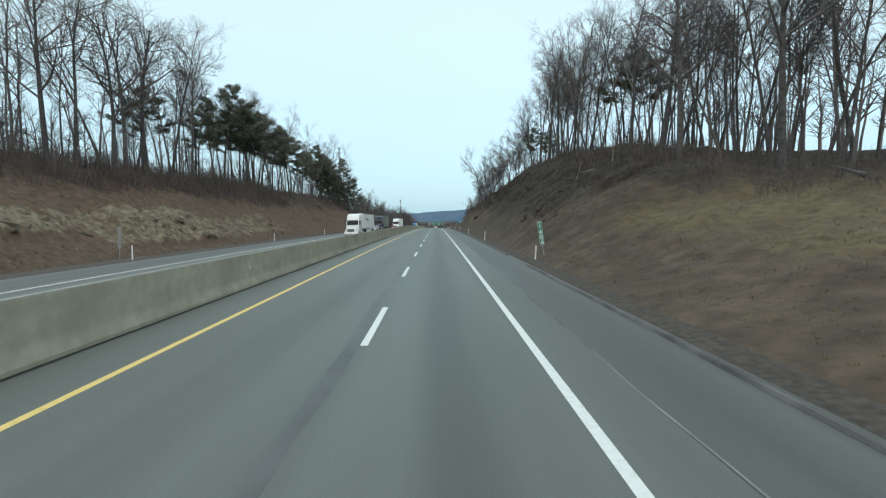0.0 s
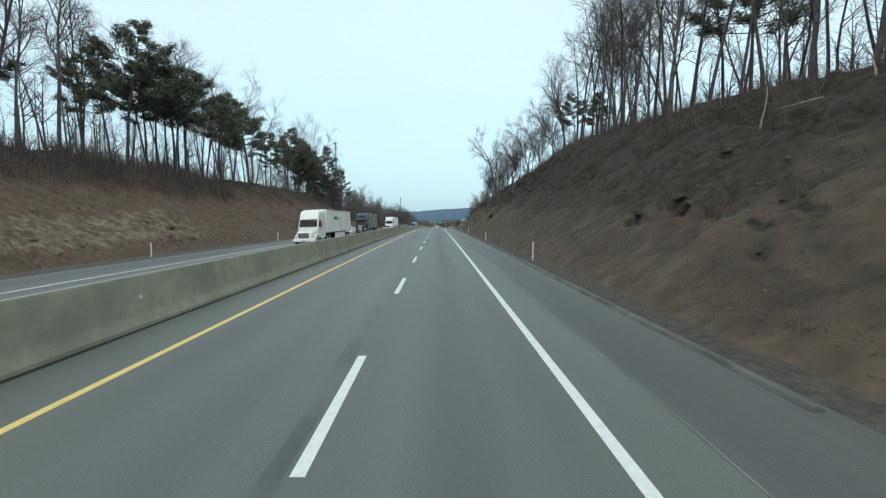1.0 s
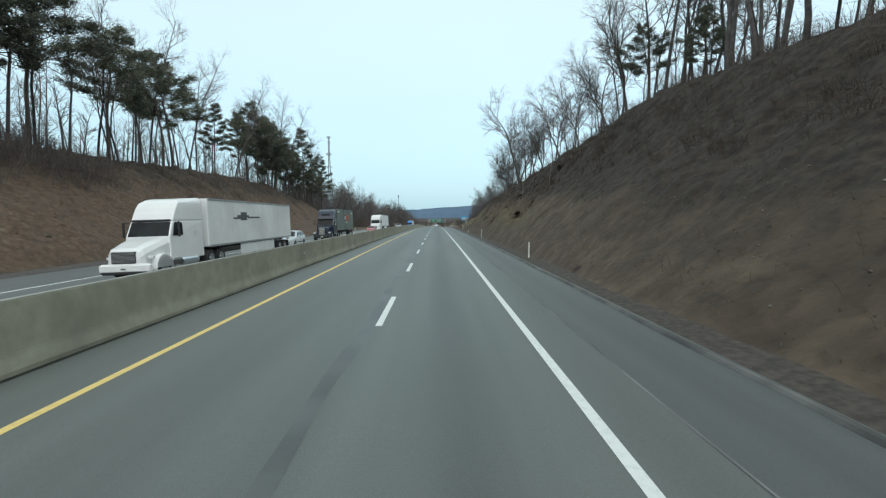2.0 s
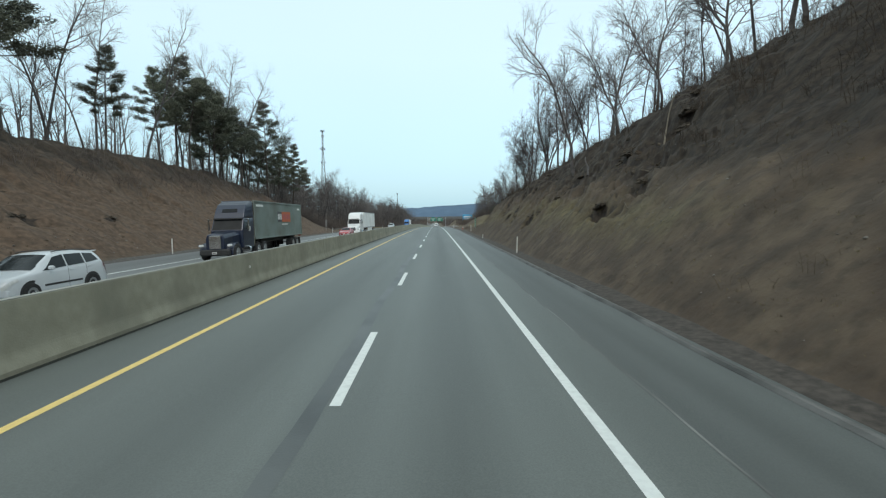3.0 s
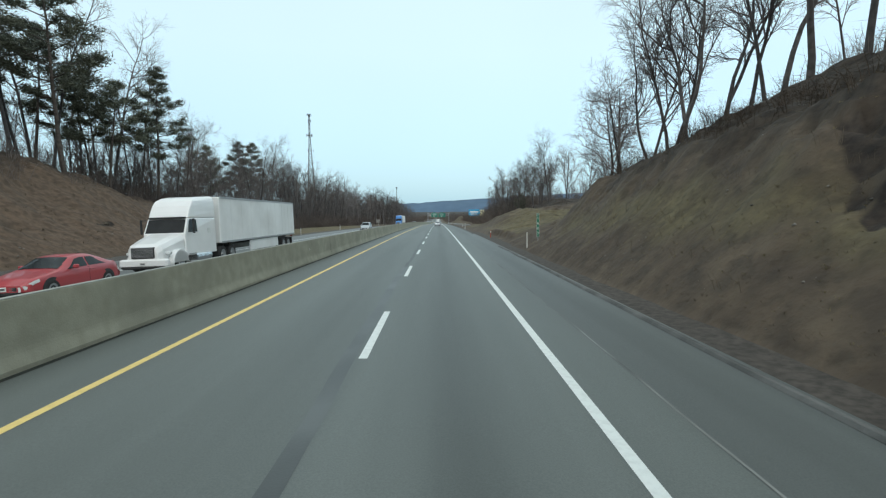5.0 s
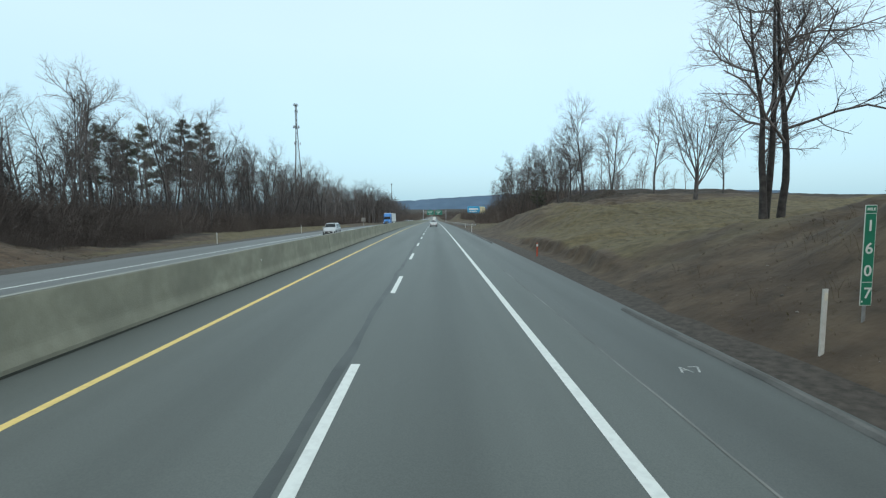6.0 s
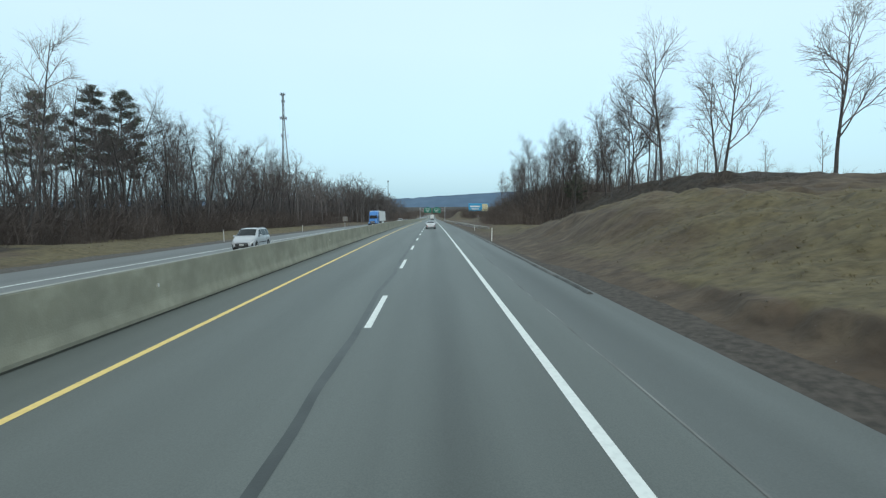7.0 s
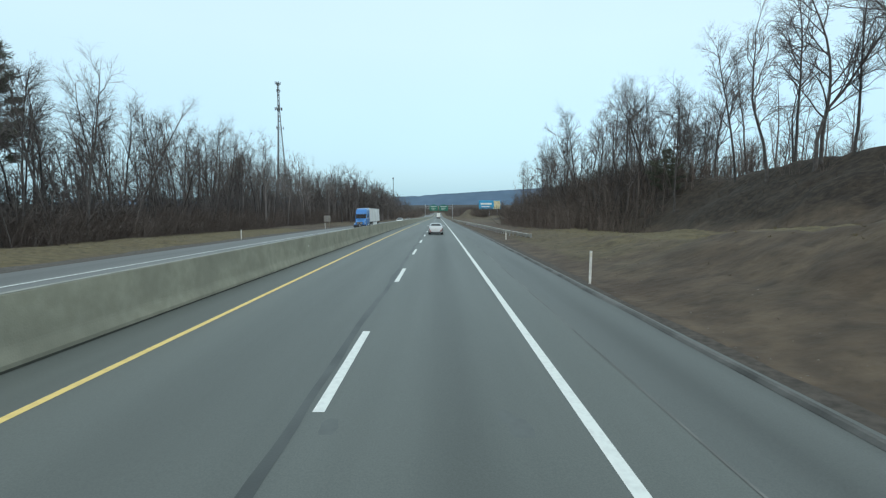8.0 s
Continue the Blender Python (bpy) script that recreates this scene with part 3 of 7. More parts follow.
tagged(strip("road_opposite", LEFT_EDGE, -8.0, -300, FAR, 0.0, M["asphalt_far"], 6, drop=(opposite_fall(LEFT_EDGE), opposite_fall(-8.0)), thick=0.3), "grey asphalt carriageway beyond the median barrier", "road", kind="structure")

WHITE_X, YELLOW_X, DASH_X = 1.98, -5.85, -1.68
edge_line = tagged(strip("edge_line", WHITE_X - 0.09, WHITE_X + 0.09, -300, FAR, 0.005, M["white_line"], 6), "solid white edge line on the asphalt", "road marking", kind="structure")
tagged(strip("median_line", YELLOW_X - 0.08, YELLOW_X + 0.08, -300, FAR, 0.005, M["yellow_line"], 6), "solid yellow line beside the median barrier", "road marking", kind="structure")
tagged(strip("edge_line", -17.85, -17.66, -300, FAR, 0.006, M["white_line"], 6, drop=(opposite_fall(-17.85), opposite_fall(-17.66))), "solid white edge line of the opposite carriageway", "road marking", kind="structure")
tagged(strip("median_line", -9.85, -9.7, -300, FAR, 0.006, M["yellow_line"], 6, drop=(opposite_fall(-9.85), opposite_fall(-9.7))), "solid yellow line of the opposite carriageway", "road marking", kind="structure")


# ---- median barrier ----
def build_barrier():
    # safety shape: near face, cap, far face
    prof = [(-7.60, -0.4), (-7.60, 0.09), (-7.655, 0.25), (-7.676, 0.32), (-7.690, 0.39), (-7.699, 0.48), (-7.705, 0.58), (-7.755, 1.29), (-7.775, 1.31), (-7.905, 1.31), (-7.925, 1.29), (-7.99, 0.36), (-8.08, 0.09), (-8.08, -0.6)]
    ob = empty("median_barrier", "long grey-green cast concrete median barrier, stained and weathered", "barrier", kind="structure")
    for n, (y0, y1) in enumerate([(a, a + 30.0) for a in range(-120, 420, 30)] + [(420.0, 900.0)]):
        ys = spaced((y0 + 0.02, y1 - 0.02, 6))
        Shape().loft([[(x, y, road_z(y) + z) for x, z in reversed(prof)] for y in ys]).make("barrier_section", M["concrete"], ob)
    # thin strip over the top, slightly paler than the faces
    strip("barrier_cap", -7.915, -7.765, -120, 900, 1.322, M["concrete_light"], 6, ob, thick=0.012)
    return ob


build_barrier()
tagged(strip("gutter_seam", -7.62, -7.47, -120, 600, 0.006, M["black_gap"], 2, wobble=0.03), "dark sealed joint along the barrier foot", "joint", kind="structure")


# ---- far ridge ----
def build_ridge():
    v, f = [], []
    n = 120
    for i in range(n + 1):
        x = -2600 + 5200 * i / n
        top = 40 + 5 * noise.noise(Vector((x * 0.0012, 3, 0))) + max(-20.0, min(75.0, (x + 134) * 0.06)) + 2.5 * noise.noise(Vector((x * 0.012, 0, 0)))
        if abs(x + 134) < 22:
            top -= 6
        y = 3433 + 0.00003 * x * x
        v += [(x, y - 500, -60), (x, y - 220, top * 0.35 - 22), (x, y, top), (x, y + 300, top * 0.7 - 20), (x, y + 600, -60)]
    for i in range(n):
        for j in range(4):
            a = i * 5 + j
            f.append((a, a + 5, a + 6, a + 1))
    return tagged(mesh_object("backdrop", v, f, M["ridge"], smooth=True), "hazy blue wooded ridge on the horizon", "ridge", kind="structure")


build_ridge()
# ---- trees ----
def tubes(p0, p1, r0, r1, n):
    """Open n-sided tubes for many segments at once: verts and quads."""
    d = p1 - p0
    d = d / np.maximum(np.linalg.norm(d, axis=1, keepdims=True), 1e-9)
    ref = np.where(np.abs(d[:, 2:3]) < 0.9, np.array([[0.0, 0.0, 1.0]]), np.array([[1.0, 0.0, 0.0]]))
    u = np.cross(d, ref)
    u /= np.linalg.norm(u, axis=1, keepdims=True)
    w = np.cross(d, u)
    a = 2 * np.pi * np.arange(n) / n
    ring = u[:, None] * np.cos(a)[None, :, None] + w[:, None] * np.sin(a)[None, :, None]
    v = np.concatenate([p0[:, None] + ring * r0[:, None, None], p1[:, None] + ring * r1[:, None, None]], 1)
    k = np.arange(len(p0))[:, None] * 2 * n
    j = np.arange(n)
    j2 = (j + 1) % n
    q = np.concatenate([np.stack([k + j, k + j2, k + n + j2], 2), np.stack([k + j, k + n + j2, k + n + j], 2)], 1)
    return v.reshape(-1, 3), q.reshape(-1, 3)


def spikes(p0, p1, r0):
    """Tapering twigs, folded along their length, that end in a point."""
    d = p1 - p0
    d = d / np.maximum(np.linalg.norm(d, axis=1, keepdims=True), 1e-9)
    ref = np.where(np.abs(d[:, 2:3]) < 0.9, np.array([[0.0, 0.0, 1.0]]), np.array([[1.0, 0.0, 0.0]]))
    u = np.cross(d, ref)
    u /= np.linalg.norm(u, axis=1, keepdims=True)
    w = np.cross(d, u)
    r = r0[:, None]
    v = np.stack([p0 + u * r, p0 - u * r * 0.5 + w * r * 0.87, p0 - u * r * 0.5 - w * r * 0.87, p1], 1)
    k = np.arange(len(p0))[:, None] * 4
    q = np.concatenate([k + np.array([[0, 1, 3]]), k + np.array([[1, 2, 3]])], 1)
    return v.reshape(-1, 3), q.reshape(-1, 3)


def join(parts):
    vs, qs, o = [], [], 0
    for v, q in parts:
        vs.append(v)
        qs.append(q + o)
        o += len(v)
    return np.concatenate(vs), np.concatenate(qs)


def chain(pts, radii, n):
    """One connected tube through the points."""
    rings = []
    for i, p in enumerate(pts):
        d = (pts[min(i + 1, len(pts) - 1)] - pts[max(i - 1, 0)]).normalized()
        u = Vector((1, 0, 0)) - d * d.x
        u.normalize()
        w = d.cross(u)
        rings.append([tuple(p + (u * math.cos(2 * math.pi * k / n) + w * math.sin(2 * math.pi * k / n)) * radii[i]) for k in range(n)])
    q = []
    for i in range(len(pts) - 1):
        for k in range(n):
            a, b = i * n + k, i * n + (k + 1) % n
            q += [(a, b, b + n), (a, b + n, a + n)]
    return np.array([v for r in rings for v in r]), np.array(q)


class Grower:
    """Grows a bare tree: segments by level."""

    def __init__(self, seed):
        self.r = random.Random(seed)
        self.segs = {}
        self.stems = []

    def branch(self, p, d, length, radius, level, spec):
        r = self.r
        n = spec["steps"][level]
        step = length / n
        lift, wander = spec["lift"][level], spec["wander"][level]
        tip = spec["tip"][level]
        pts, rad, dirs = [p.copy()], [radius], [d.copy()]
        for i in range(n):
            d = (d + Vector((r.gauss(0, wander), r.gauss(0, wander), r.gauss(0, wander) + lift))).normalized()
            p = p + d * step
            pts.append(p.copy())
            dirs.append(d.copy())
            rad.append(radius * (1 - (1 - tip) * (i + 1) / n))
        if level == 0:
            flare = [pts[0].lerp(pts[1], 0.25), *pts[1:]]
            self.stems.append(([pts[0], *flare], [radius * 1.7, radius * 1.08, *rad[1:]]))
        for i in range(n if level else 0):
            self.segs.setdefault(level, []).append((pts[i], pts[i + 1], rad[i], rad[i + 1]))
        if level + 1 >= len(spec["steps"]):
            return
        count = spec["count"][level]
        count = max(1, round(count * r.uniform(0.75, 1.25)))
        for k in range(count):
            f = spec["first"][level] + (1 - spec["first"][level]) * ((k + r.random()) / count)
            x = min(n - 1e-6, f * n)
            i = int(x)
            q = pts[i].lerp(pts[i + 1], x - i)
            base = dirs[i + 1]
            side = base.orthogonal().normalized()
            side.rotate(Matrix.Rotation(r.uniform(0, 2 * math.pi), 3, base))
            ang = radians(r.uniform(*spec["angle"][level]))
            nd = base * math.cos(ang) + side * math.sin(ang)
            ln = spec["length"][level + 1] * r.uniform(0.7, 1.2) * (1.15 - spec["taper"][level] * f)
            rr = rad[i] * (1 - (x - i)) + rad[i + 1] * (x - i)
            self.branch(q, nd, ln, min(rr * 0.75, spec["radius"][level + 1] * (1.2 - 0.5 * f)), level + 1, spec)

    def arrays(self, levels, sides):
        out = []
        for lv in levels:
            if lv == 0:
                out += [chain(p, r, sides[0]) for p, r in self.stems]
                continue
            s = self.segs.get(lv)
            if s:
                p0 = np.array([tuple(a[0]) for a in s])
                p1 = np.array([tuple(a[1]) for a in s])
                if sides[lv] < 3:
                    out.append(spikes(p0, p1, np.array([a[2] for a in s]) * 1.25))
                    continue
                out.append(tubes(p0, p1 + (p1 - p0) * 0.04, np.array([a[2] for a in s]), np.array([a[3] for a in s]), sides[lv]))
        return join(out)


# tall, narrow trees grown close together
FOREST = dict(steps=[9, 4, 2, 1], count=[15, 6, 6], first=[0.42, 0.25, 0.2], angle=[(28, 58), (25, 60), (25, 65)], length=[19.0, 4.4, 2.0, 1.25],
              radius=[0.168, 0.066, 0.030, 0.015], lift=[0.02, 0.10, 0.06, 0.03], wander=[0.05, 0.12, 0.14, 0.15], tip=[0.2, 0.35, 0.5, 0.6], taper=[0.55, 0.5, 0.4])
FOREST_FINE = dict(FOREST, steps=[10, 5, 3, 1, 1], count=[15, 6, 5, 3], first=[0.38, 0.25, 0.2, 0.2], angle=FOREST["angle"] + [(25, 60)], length=[20.0, 5.0, 2.2, 1.1, 0.6],
                   radius=[0.18, 0.08, 0.036, 0.019, 0.012], lift=[0.02, 0.10, 0.06, 0.03, 0.0], wander=[0.04, 0.11, 0.13, 0.15, 0.1], tip=[0.2, 0.35, 0.5, 0.6, 0.7],
                   taper=[0.5, 0.5, 0.4, 0.3])
# spreading trees that stand in the open
OPEN = dict(FOREST_FINE, count=[11, 6, 5, 3], first=[0.28, 0.25, 0.2, 0.15], angle=[(24, 50), (22, 50), (22, 55), (25, 60)], length=[13.5, 5.6, 2.6, 1.3, 0.75],
            radius=[0.185, 0.072, 0.032, 0.016, 0.010], wander=[0.05, 0.13, 0.15, 0.18, 0.15], lift=[0.02, 0.10, 0.05, 0.03, 0.0], taper=[0.45, 0.5, 0.4, 0.3])
# old trees with thick trunks and a few heavy crooked limbs
VETERAN = dict(FOREST_FINE, count=[12, 7, 5, 3], first=[0.36, 0.22, 0.2, 0.2], angle=[(35, 70), (28, 62), (25, 60), (25, 60)], length=[21.0, 7.0, 3.0, 1.4, 0.7],
               radius=[0.32, 0.13, 0.05, 0.022, 0.012], wander=[0.04, 0.15, 0.16, 0.16, 0.1], lift=[0.02, 0.09, 0.05, 0.03, 0.0])
# thin crooked trees on the steep bank
CROOKED = dict(OPEN, count=[10, 6, 5, 3], first=[0.3, 0.25, 0.2, 0.15], length=[15.0, 4.4, 2.3, 1.2, 0.7], radius=[0.17, 0.07, 0.032, 0.017, 0.011], wander=[0.09, 0.17, 0.18, 0.18, 0.15], lift=[0.05, 0.10, 0.05, 0.03, 0.0])
SAPLING = dict(FOREST, steps=[5, 2, 1], count=[11, 5], first=[0.3, 0.2], angle=[(25, 50), (25, 60)], length=[8.0, 2.2, 1.0], radius=[0.07, 0.026, 0.013],
               lift=[0.02, 0.1, 0.05], wander=[0.06, 0.1, 0.12], tip=[0.3, 0.4, 0.6], taper=[0.5, 0.4])
SIDES = [7, 5, 4, 3, 2]
SIDES_SHORT = [7, 4, 3, 2]
SIDES_THIN = [5, 3, 2]


def grow(seed, spec, lean=0.0, stems=1, gap=None, splay=0.12):
    g = Grower(seed)
    for k in range(stems):
        a = 2 * math.pi * k / stems + seed
        off = Vector((math.cos(a), math.sin(a), 0)) * ((gap or 1.8 * spec["radius"][0] + 0.12) if stems > 1 else 0)
        d = Vector((math.cos(a) * (splay if stems > 1 else 0) + lean, math.sin(a) * (splay if stems > 1 else 0), 1)).normalized()
        g.branch(Vector((0, 0, -0.6)) + off, d, spec["length"][0] * g.r.uniform(0.9, 1.1), spec["radius"][0], 0, spec)
    return g


def tree_thing(seed, spec, name, label, category, bark, lean=0.0, stems=1, group="", gap=None, splay=0.12):
    g = grow(seed, spec, lean, stems, gap, splay)
    ob = empty(name, label, category, group=group)
    sides = {5: SIDES, 4: SIDES_SHORT, 3: SIDES_THIN}[len(spec["steps"])]
    array_object("trunk", *g.arrays([0], sides), M[bark], ob, smooth=True)
    array_object("crown", *g.arrays(range(1, len(sides)), sides), M["twig"], ob)
    return ob


def pine_arrays(seed, height=15.0, radius=0.2, bare=0.35, reach=3.2, droop=0.0):
    """A pine: trunk and limbs, and needle sprays in flattened uneven clumps."""
    r = random.Random(seed)
    rn = np.random.RandomState(seed)
    segs, tips = [], []
    p, d = Vector((0, 0, -0.5)), Vector((r.gauss(0, 0.04), r.gauss(0, 0.04), 1)).normalized()
    n = 10
    pts = [p.copy()]
    for i in range(n):
        d = (d + Vector((r.gauss(0, 0.035), r.gauss(0, 0.035), 0.03))).normalized()
        q = p + d * (height + 0.5) / n
        segs.append((p, q, radius * (1 - 0.85 * i / n), radius * (1 - 0.85 * (i + 1) / n)))
        p = q
        pts.append(p.copy())
    limbs = []
    count = int(36 * (1 - bare) + 7)
    for k in range(count):
        f = min(bare + (1 - bare) * (k + 0.6 * r.random()) / count, 0.985)
        i = int(f * n)
        q = pts[i].lerp(pts[i + 1], f * n - i)
        a = k * 2.4 + r.uniform(-0.6, 0.6)
        u = (f - bare) / (1 - bare)
        ln = reach * (0.65 + 0.45 * math.sin(math.pi * min(1, u * 1.1 + 0.2)) - 0.5 * u * u) * r.uniform(0.55, 1.2)
        dd = Vector((math.cos(a), math.sin(a), r.uniform(-0.05, 0.22) + 0.4 * u - droop))
        m = q + dd * ln * 0.55
        t = m + (dd + Vector((r.gauss(0, 0.15), r.gauss(0, 0.15), 0.22))) * ln * 0.45
        limbs += [(q, m, 0.055, 0.04), (m, t, 0.04, 0.015)]
        # side twigs in a flat spray, each ending in a tuft
        for j in range(max(4, int(ln * 3.6))):
            w = r.uniform(0.38, 1.0)
            c = q.lerp(m, w / 0.55) if w < 0.55 else m.lerp(t, (w - 0.55) / 0.45)
            b = a + (1 if j % 2 else -1) * r.uniform(0.25, 1.15)
            e = c + Vector((math.cos(b), math.sin(b), r.uniform(-0.1, 0.75))) * ln * r.uniform(0.12, 0.36)
            limbs.append((c, e, 0.016, 0.006))
            tips += [e, c.lerp(e, r.uniform(0.55, 0.8))]
        tips += [t, t.lerp(m, 0.2)]
    # dead stubs under the crown
    for k in range(10):
        f = r.uniform(0.15, bare + 0.1)
        i = int(f * n)
        q = pts[i].lerp(pts[i + 1], f * n - i)
        a = r.uniform(0, 2 * math.pi)
        limbs.append((q, q + Vector((math.cos(a), math.sin(a), r.uniform(-0.2, 0.3))) * r.uniform(0.5, 1.6), 0.025, 0.008))

    def arr(s, sides):
        return tubes(np.array([tuple(x[0]) for x in s]), np.array([tuple(x[1]) for x in s]), np.array([x[2] for x in s]), np.array([x[3] for x in s]), sides)

    c = np.array([tuple(t) for t in tips])
    m = 21
    axis = np.repeat(np.stack([c[:, 0], c[:, 1], np.zeros(len(c))], 1), m, 0)
    axis /= np.linalg.norm(axis, axis=1, keepdims=True) + 0.01
    c = np.repeat(c, m, 0)
    d = rn.normal(size=c.shape) * np.array([1, 1, 0.45]) + axis * 0.7 + np.array([0, 0, 0.4])
    d /= np.linalg.norm(d, axis=1, keepdims=True)
    side = np.cross(d, rn.normal(size=c.shape))
    side /= np.linalg.norm(side, axis=1, keepdims=True)
    ln = rn.uniform(0.25, 0.55, (len(c), 1))
    c = c + rn.normal(size=c.shape) * np.array([0.26, 0.26, 0.17])
    wd = 0.05
    v = np.stack([c - side * wd, c + side * wd, c + d * ln], 1).reshape(-1, 3)
    q = np.arange(len(c) * 3).reshape(-1, 3)
    return chain(pts, [radius * (1 - 0.85 * i / n) for i in range(n + 1)], 7), arr(limbs, 4), (v, q)


def pine_thing(seed, label, **kw):
    trunk, limbs, leaves = pine_arrays(seed, **kw)
    ob = empty("pine_tree", label, "pine tree", group="pines on the bank")
    array_object("trunk", *trunk, M["pine_bark"], ob, smooth=True)
    crown = array_object("crown", *leaves, M["needles"], ob)
    tagged(array_object("bough", *limbs, M["pine_bark"], crown), kind="stuff")
    return ob


def stand(ob, x, y, scale=1.0, turn=0.0, first=False, sink=0.0):
    """Sets the first tree of a kind, or a copy of it, on the ground."""
    m = Matrix.Translation((x, y, ground_z(x, y) - sink)) @ Matrix.Rotation(turn, 4, "Z")
    if first:
        ob.matrix_world = m @ Matrix.Scale(scale, 4)
        return ob
    c = copy_thing(ob, m)
    c.scale = (scale, scale, scale)
    return c


rnd = random.Random(5)


def plant(kinds, places, sizes):
    """Plants copies of the kinds at the places; the first of each kind is used itself."""
    used = set()
    for x, y in places:
        k = rnd.randrange(len(kinds))
        s, t = rnd.uniform(*sizes), rnd.uniform(0, 6.28)
        stand(kinds[k], x, y, s, t, first=k not in used)
        used.add(k)
    for k, ob in enumerate(kinds):
        if k not in used:
            stand(ob, places[0][0] + 2 + k, places[0][1] + 3, sizes[0], 0, first=True)


def scatter(n, x0, x1, y0, y1, gap, bias=1.0, taken=None):
    """Places at least gap apart; bias over 1 crowds them towards x0."""
    out = [] if taken is None else taken
    start = len(out)
    tries = 0
    while len(out) - start < n and tries < n * 30:
        tries += 1
        x, y = x0 + (x1 - x0) * rnd.random() ** bias, rnd.uniform(y0, y1)
        if all((x - a) ** 2 + (y - b) ** 2 > gap * gap for a, b in out[-400:]):
            out.append((x, y))
    return out[start:]


taken = []
forest = [tree_thing(20 + k, FOREST, "tree", "tall bare grey-brown tree at the edge of the woods", "tree", ("bark", "bark_light")[k % 2], lean=0.05 * (k - 2), group="trees of the roadside woods")
          for k in range(6)]
fine = [tree_thing(40 + k, FOREST_FINE, "tree", "tall bare hardwood with a high twiggy crown on the bank top", "tree", ("bark", "bark_light")[k % 2], lean=0.04 * (k - 1),
                   group="trees of the roadside woods") for k in range(3)]
saplings = [tree_thing(60 + k, SAPLING, "sapling", "thin bare sapling among the brush", "tree", "bark_light", lean=0.06 * (k - 1), group="saplings") for k in range(4)]

# right bank top, left bank top, left wood beyond the bank, right wood beyond the knoll
HERO_RIGHT = [(28.5, 40.0), (29.0, 30.0), (27.0, 69.0), (25.5, 62.0), (24.0, 82.0), (22.6, 76.0), (23.0, 89.0), (23.6, 98.0)]
HERO_STEEP = [(24.5, 121.0), (24.0, 128.0), (23.5, 139.0), (23.0, 150.0), (22.5, 158.0), (22.0, 166.0), (20.5, 176.0), (19.5, 180.0), (18.6, 183.5), (21.5, 171.0), (19.8, 173.0),
              (17.6, 187.0), (21.0, 183.0), (22.8, 162.0), (21.2, 179.0), (19.0, 186.0)]
HERO_LEFT = [(-38.5, 51.0), (-40.0, 72.0), (-43.0, 84.0)]
taken += HERO_RIGHT + HERO_LEFT + HERO_STEEP + [(13.2, 134.1)]
HERO_KNOLL = [(28.0, 267.0), (27.4, 271.5), (26.1, 276.6), (22.5, 280.0), (27.5, 264.0)]
taken += HERO_KNOLL
plant(fine, HERO_RIGHT + HERO_LEFT, (0.95, 1.25))
crooked = [tree_thing(50 + k, CROOKED, "tree", "thin bare tree with a crooked trunk on the steep bank", "tree", ("bark", "bark_light")[k % 2], lean=0.03 * (k - 1), stems=1 + k % 2,
                      group="crooked trees on the bank") for k in range(4)]
plant(crooked, HERO_STEEP, (0.85, 1.15))
stand(crooked[2], 13.2, 134.1, 1.0, 2.0)
for k, (x, y) in enumerate(HERO_KNOLL):
    stand(fine[k % 3], x, y, (0.6, 0.66, 0.62, 0.58, 0.5)[k], 1.1 * k)
for x, y in scatter(10, 24, 37, 266, 300, 1.8, 1.0, taken):
    stand(crooked[rnd.randrange(4)], x, y, rnd.uniform(0.56, 0.8), rnd.uniform(0, 6.28))
VETERANS = [(-38.0, 62.2), (22.0, 42.5), (24.0, 50.0), (25.8, 35.0), (-38.2, 46.8), (-38.0, 56.2), (-38.6, 59.3), (-40.5, 38.0)]
taken += [(-54.0, 252.0)]
taken += VETERANS
old = [tree_thing(70 + k, VETERAN, "tree", "old bare tree with a thick dark trunk and crooked limbs", "tree", "bark", lean=0.03, group="old trees of the bank tops") for k in range(2)]
plant(old, VETERANS, (0.9, 1.05))
places = scatter(36, 25, 44, 34, 76, 2.0, 1.5, taken) + scatter(14, 24, 46, 8, 34, 2.8, 1.0, taken)
places += scatter(30, -41, -58, 14, 100, 2.0, 1.6, taken) + scatter(30, -41, -58, 100, 185, 2.5, 1.6, taken) + scatter(16, -41, -54, 185, 214, 1.8, 1.3, taken)
plant(forest, places, (0.85, 1.15))
for x, y in scatter(40, 24, 42, 76, 120, 1.7, 1.7, taken):
    stand(forest[rnd.randrange(6)], x, y, rnd.uniform(0.95, 1.25), rnd.uniform(0, 6.28))
places = scatter(22, 24.5, 42, 118, 186, 2.0, 1.4, taken) + scatter(98, -38, -56, 206, 345, 2.1, 1.4, taken) + scatter(34, 24, 40, 284, 370, 2.6, 1.3, taken)
for x, y in places:
    stand(forest[rnd.randrange(6)], x, y, rnd.uniform(0.58, 0.84) if x > 0 else rnd.uniform(0.74, 1.04) * (0.7 if y < 242 else 1.0), rnd.uniform(0, 6.28))
plant(saplings, scatter(40, -36, -46, 206, 330, 1.5, 1.3, taken) + scatter(30, 18, 34, 284, 350, 1.6, 1.0, taken) + scatter(70, -41, -54, 15, 120, 1.4, 1.0, taken) + scatter(24, -41, -52, 120, 200, 1.8, 1.0, taken)
      + scatter(20, 25, 36, 40, 186, 2, 1.0, taken), (0.6, 1.15))

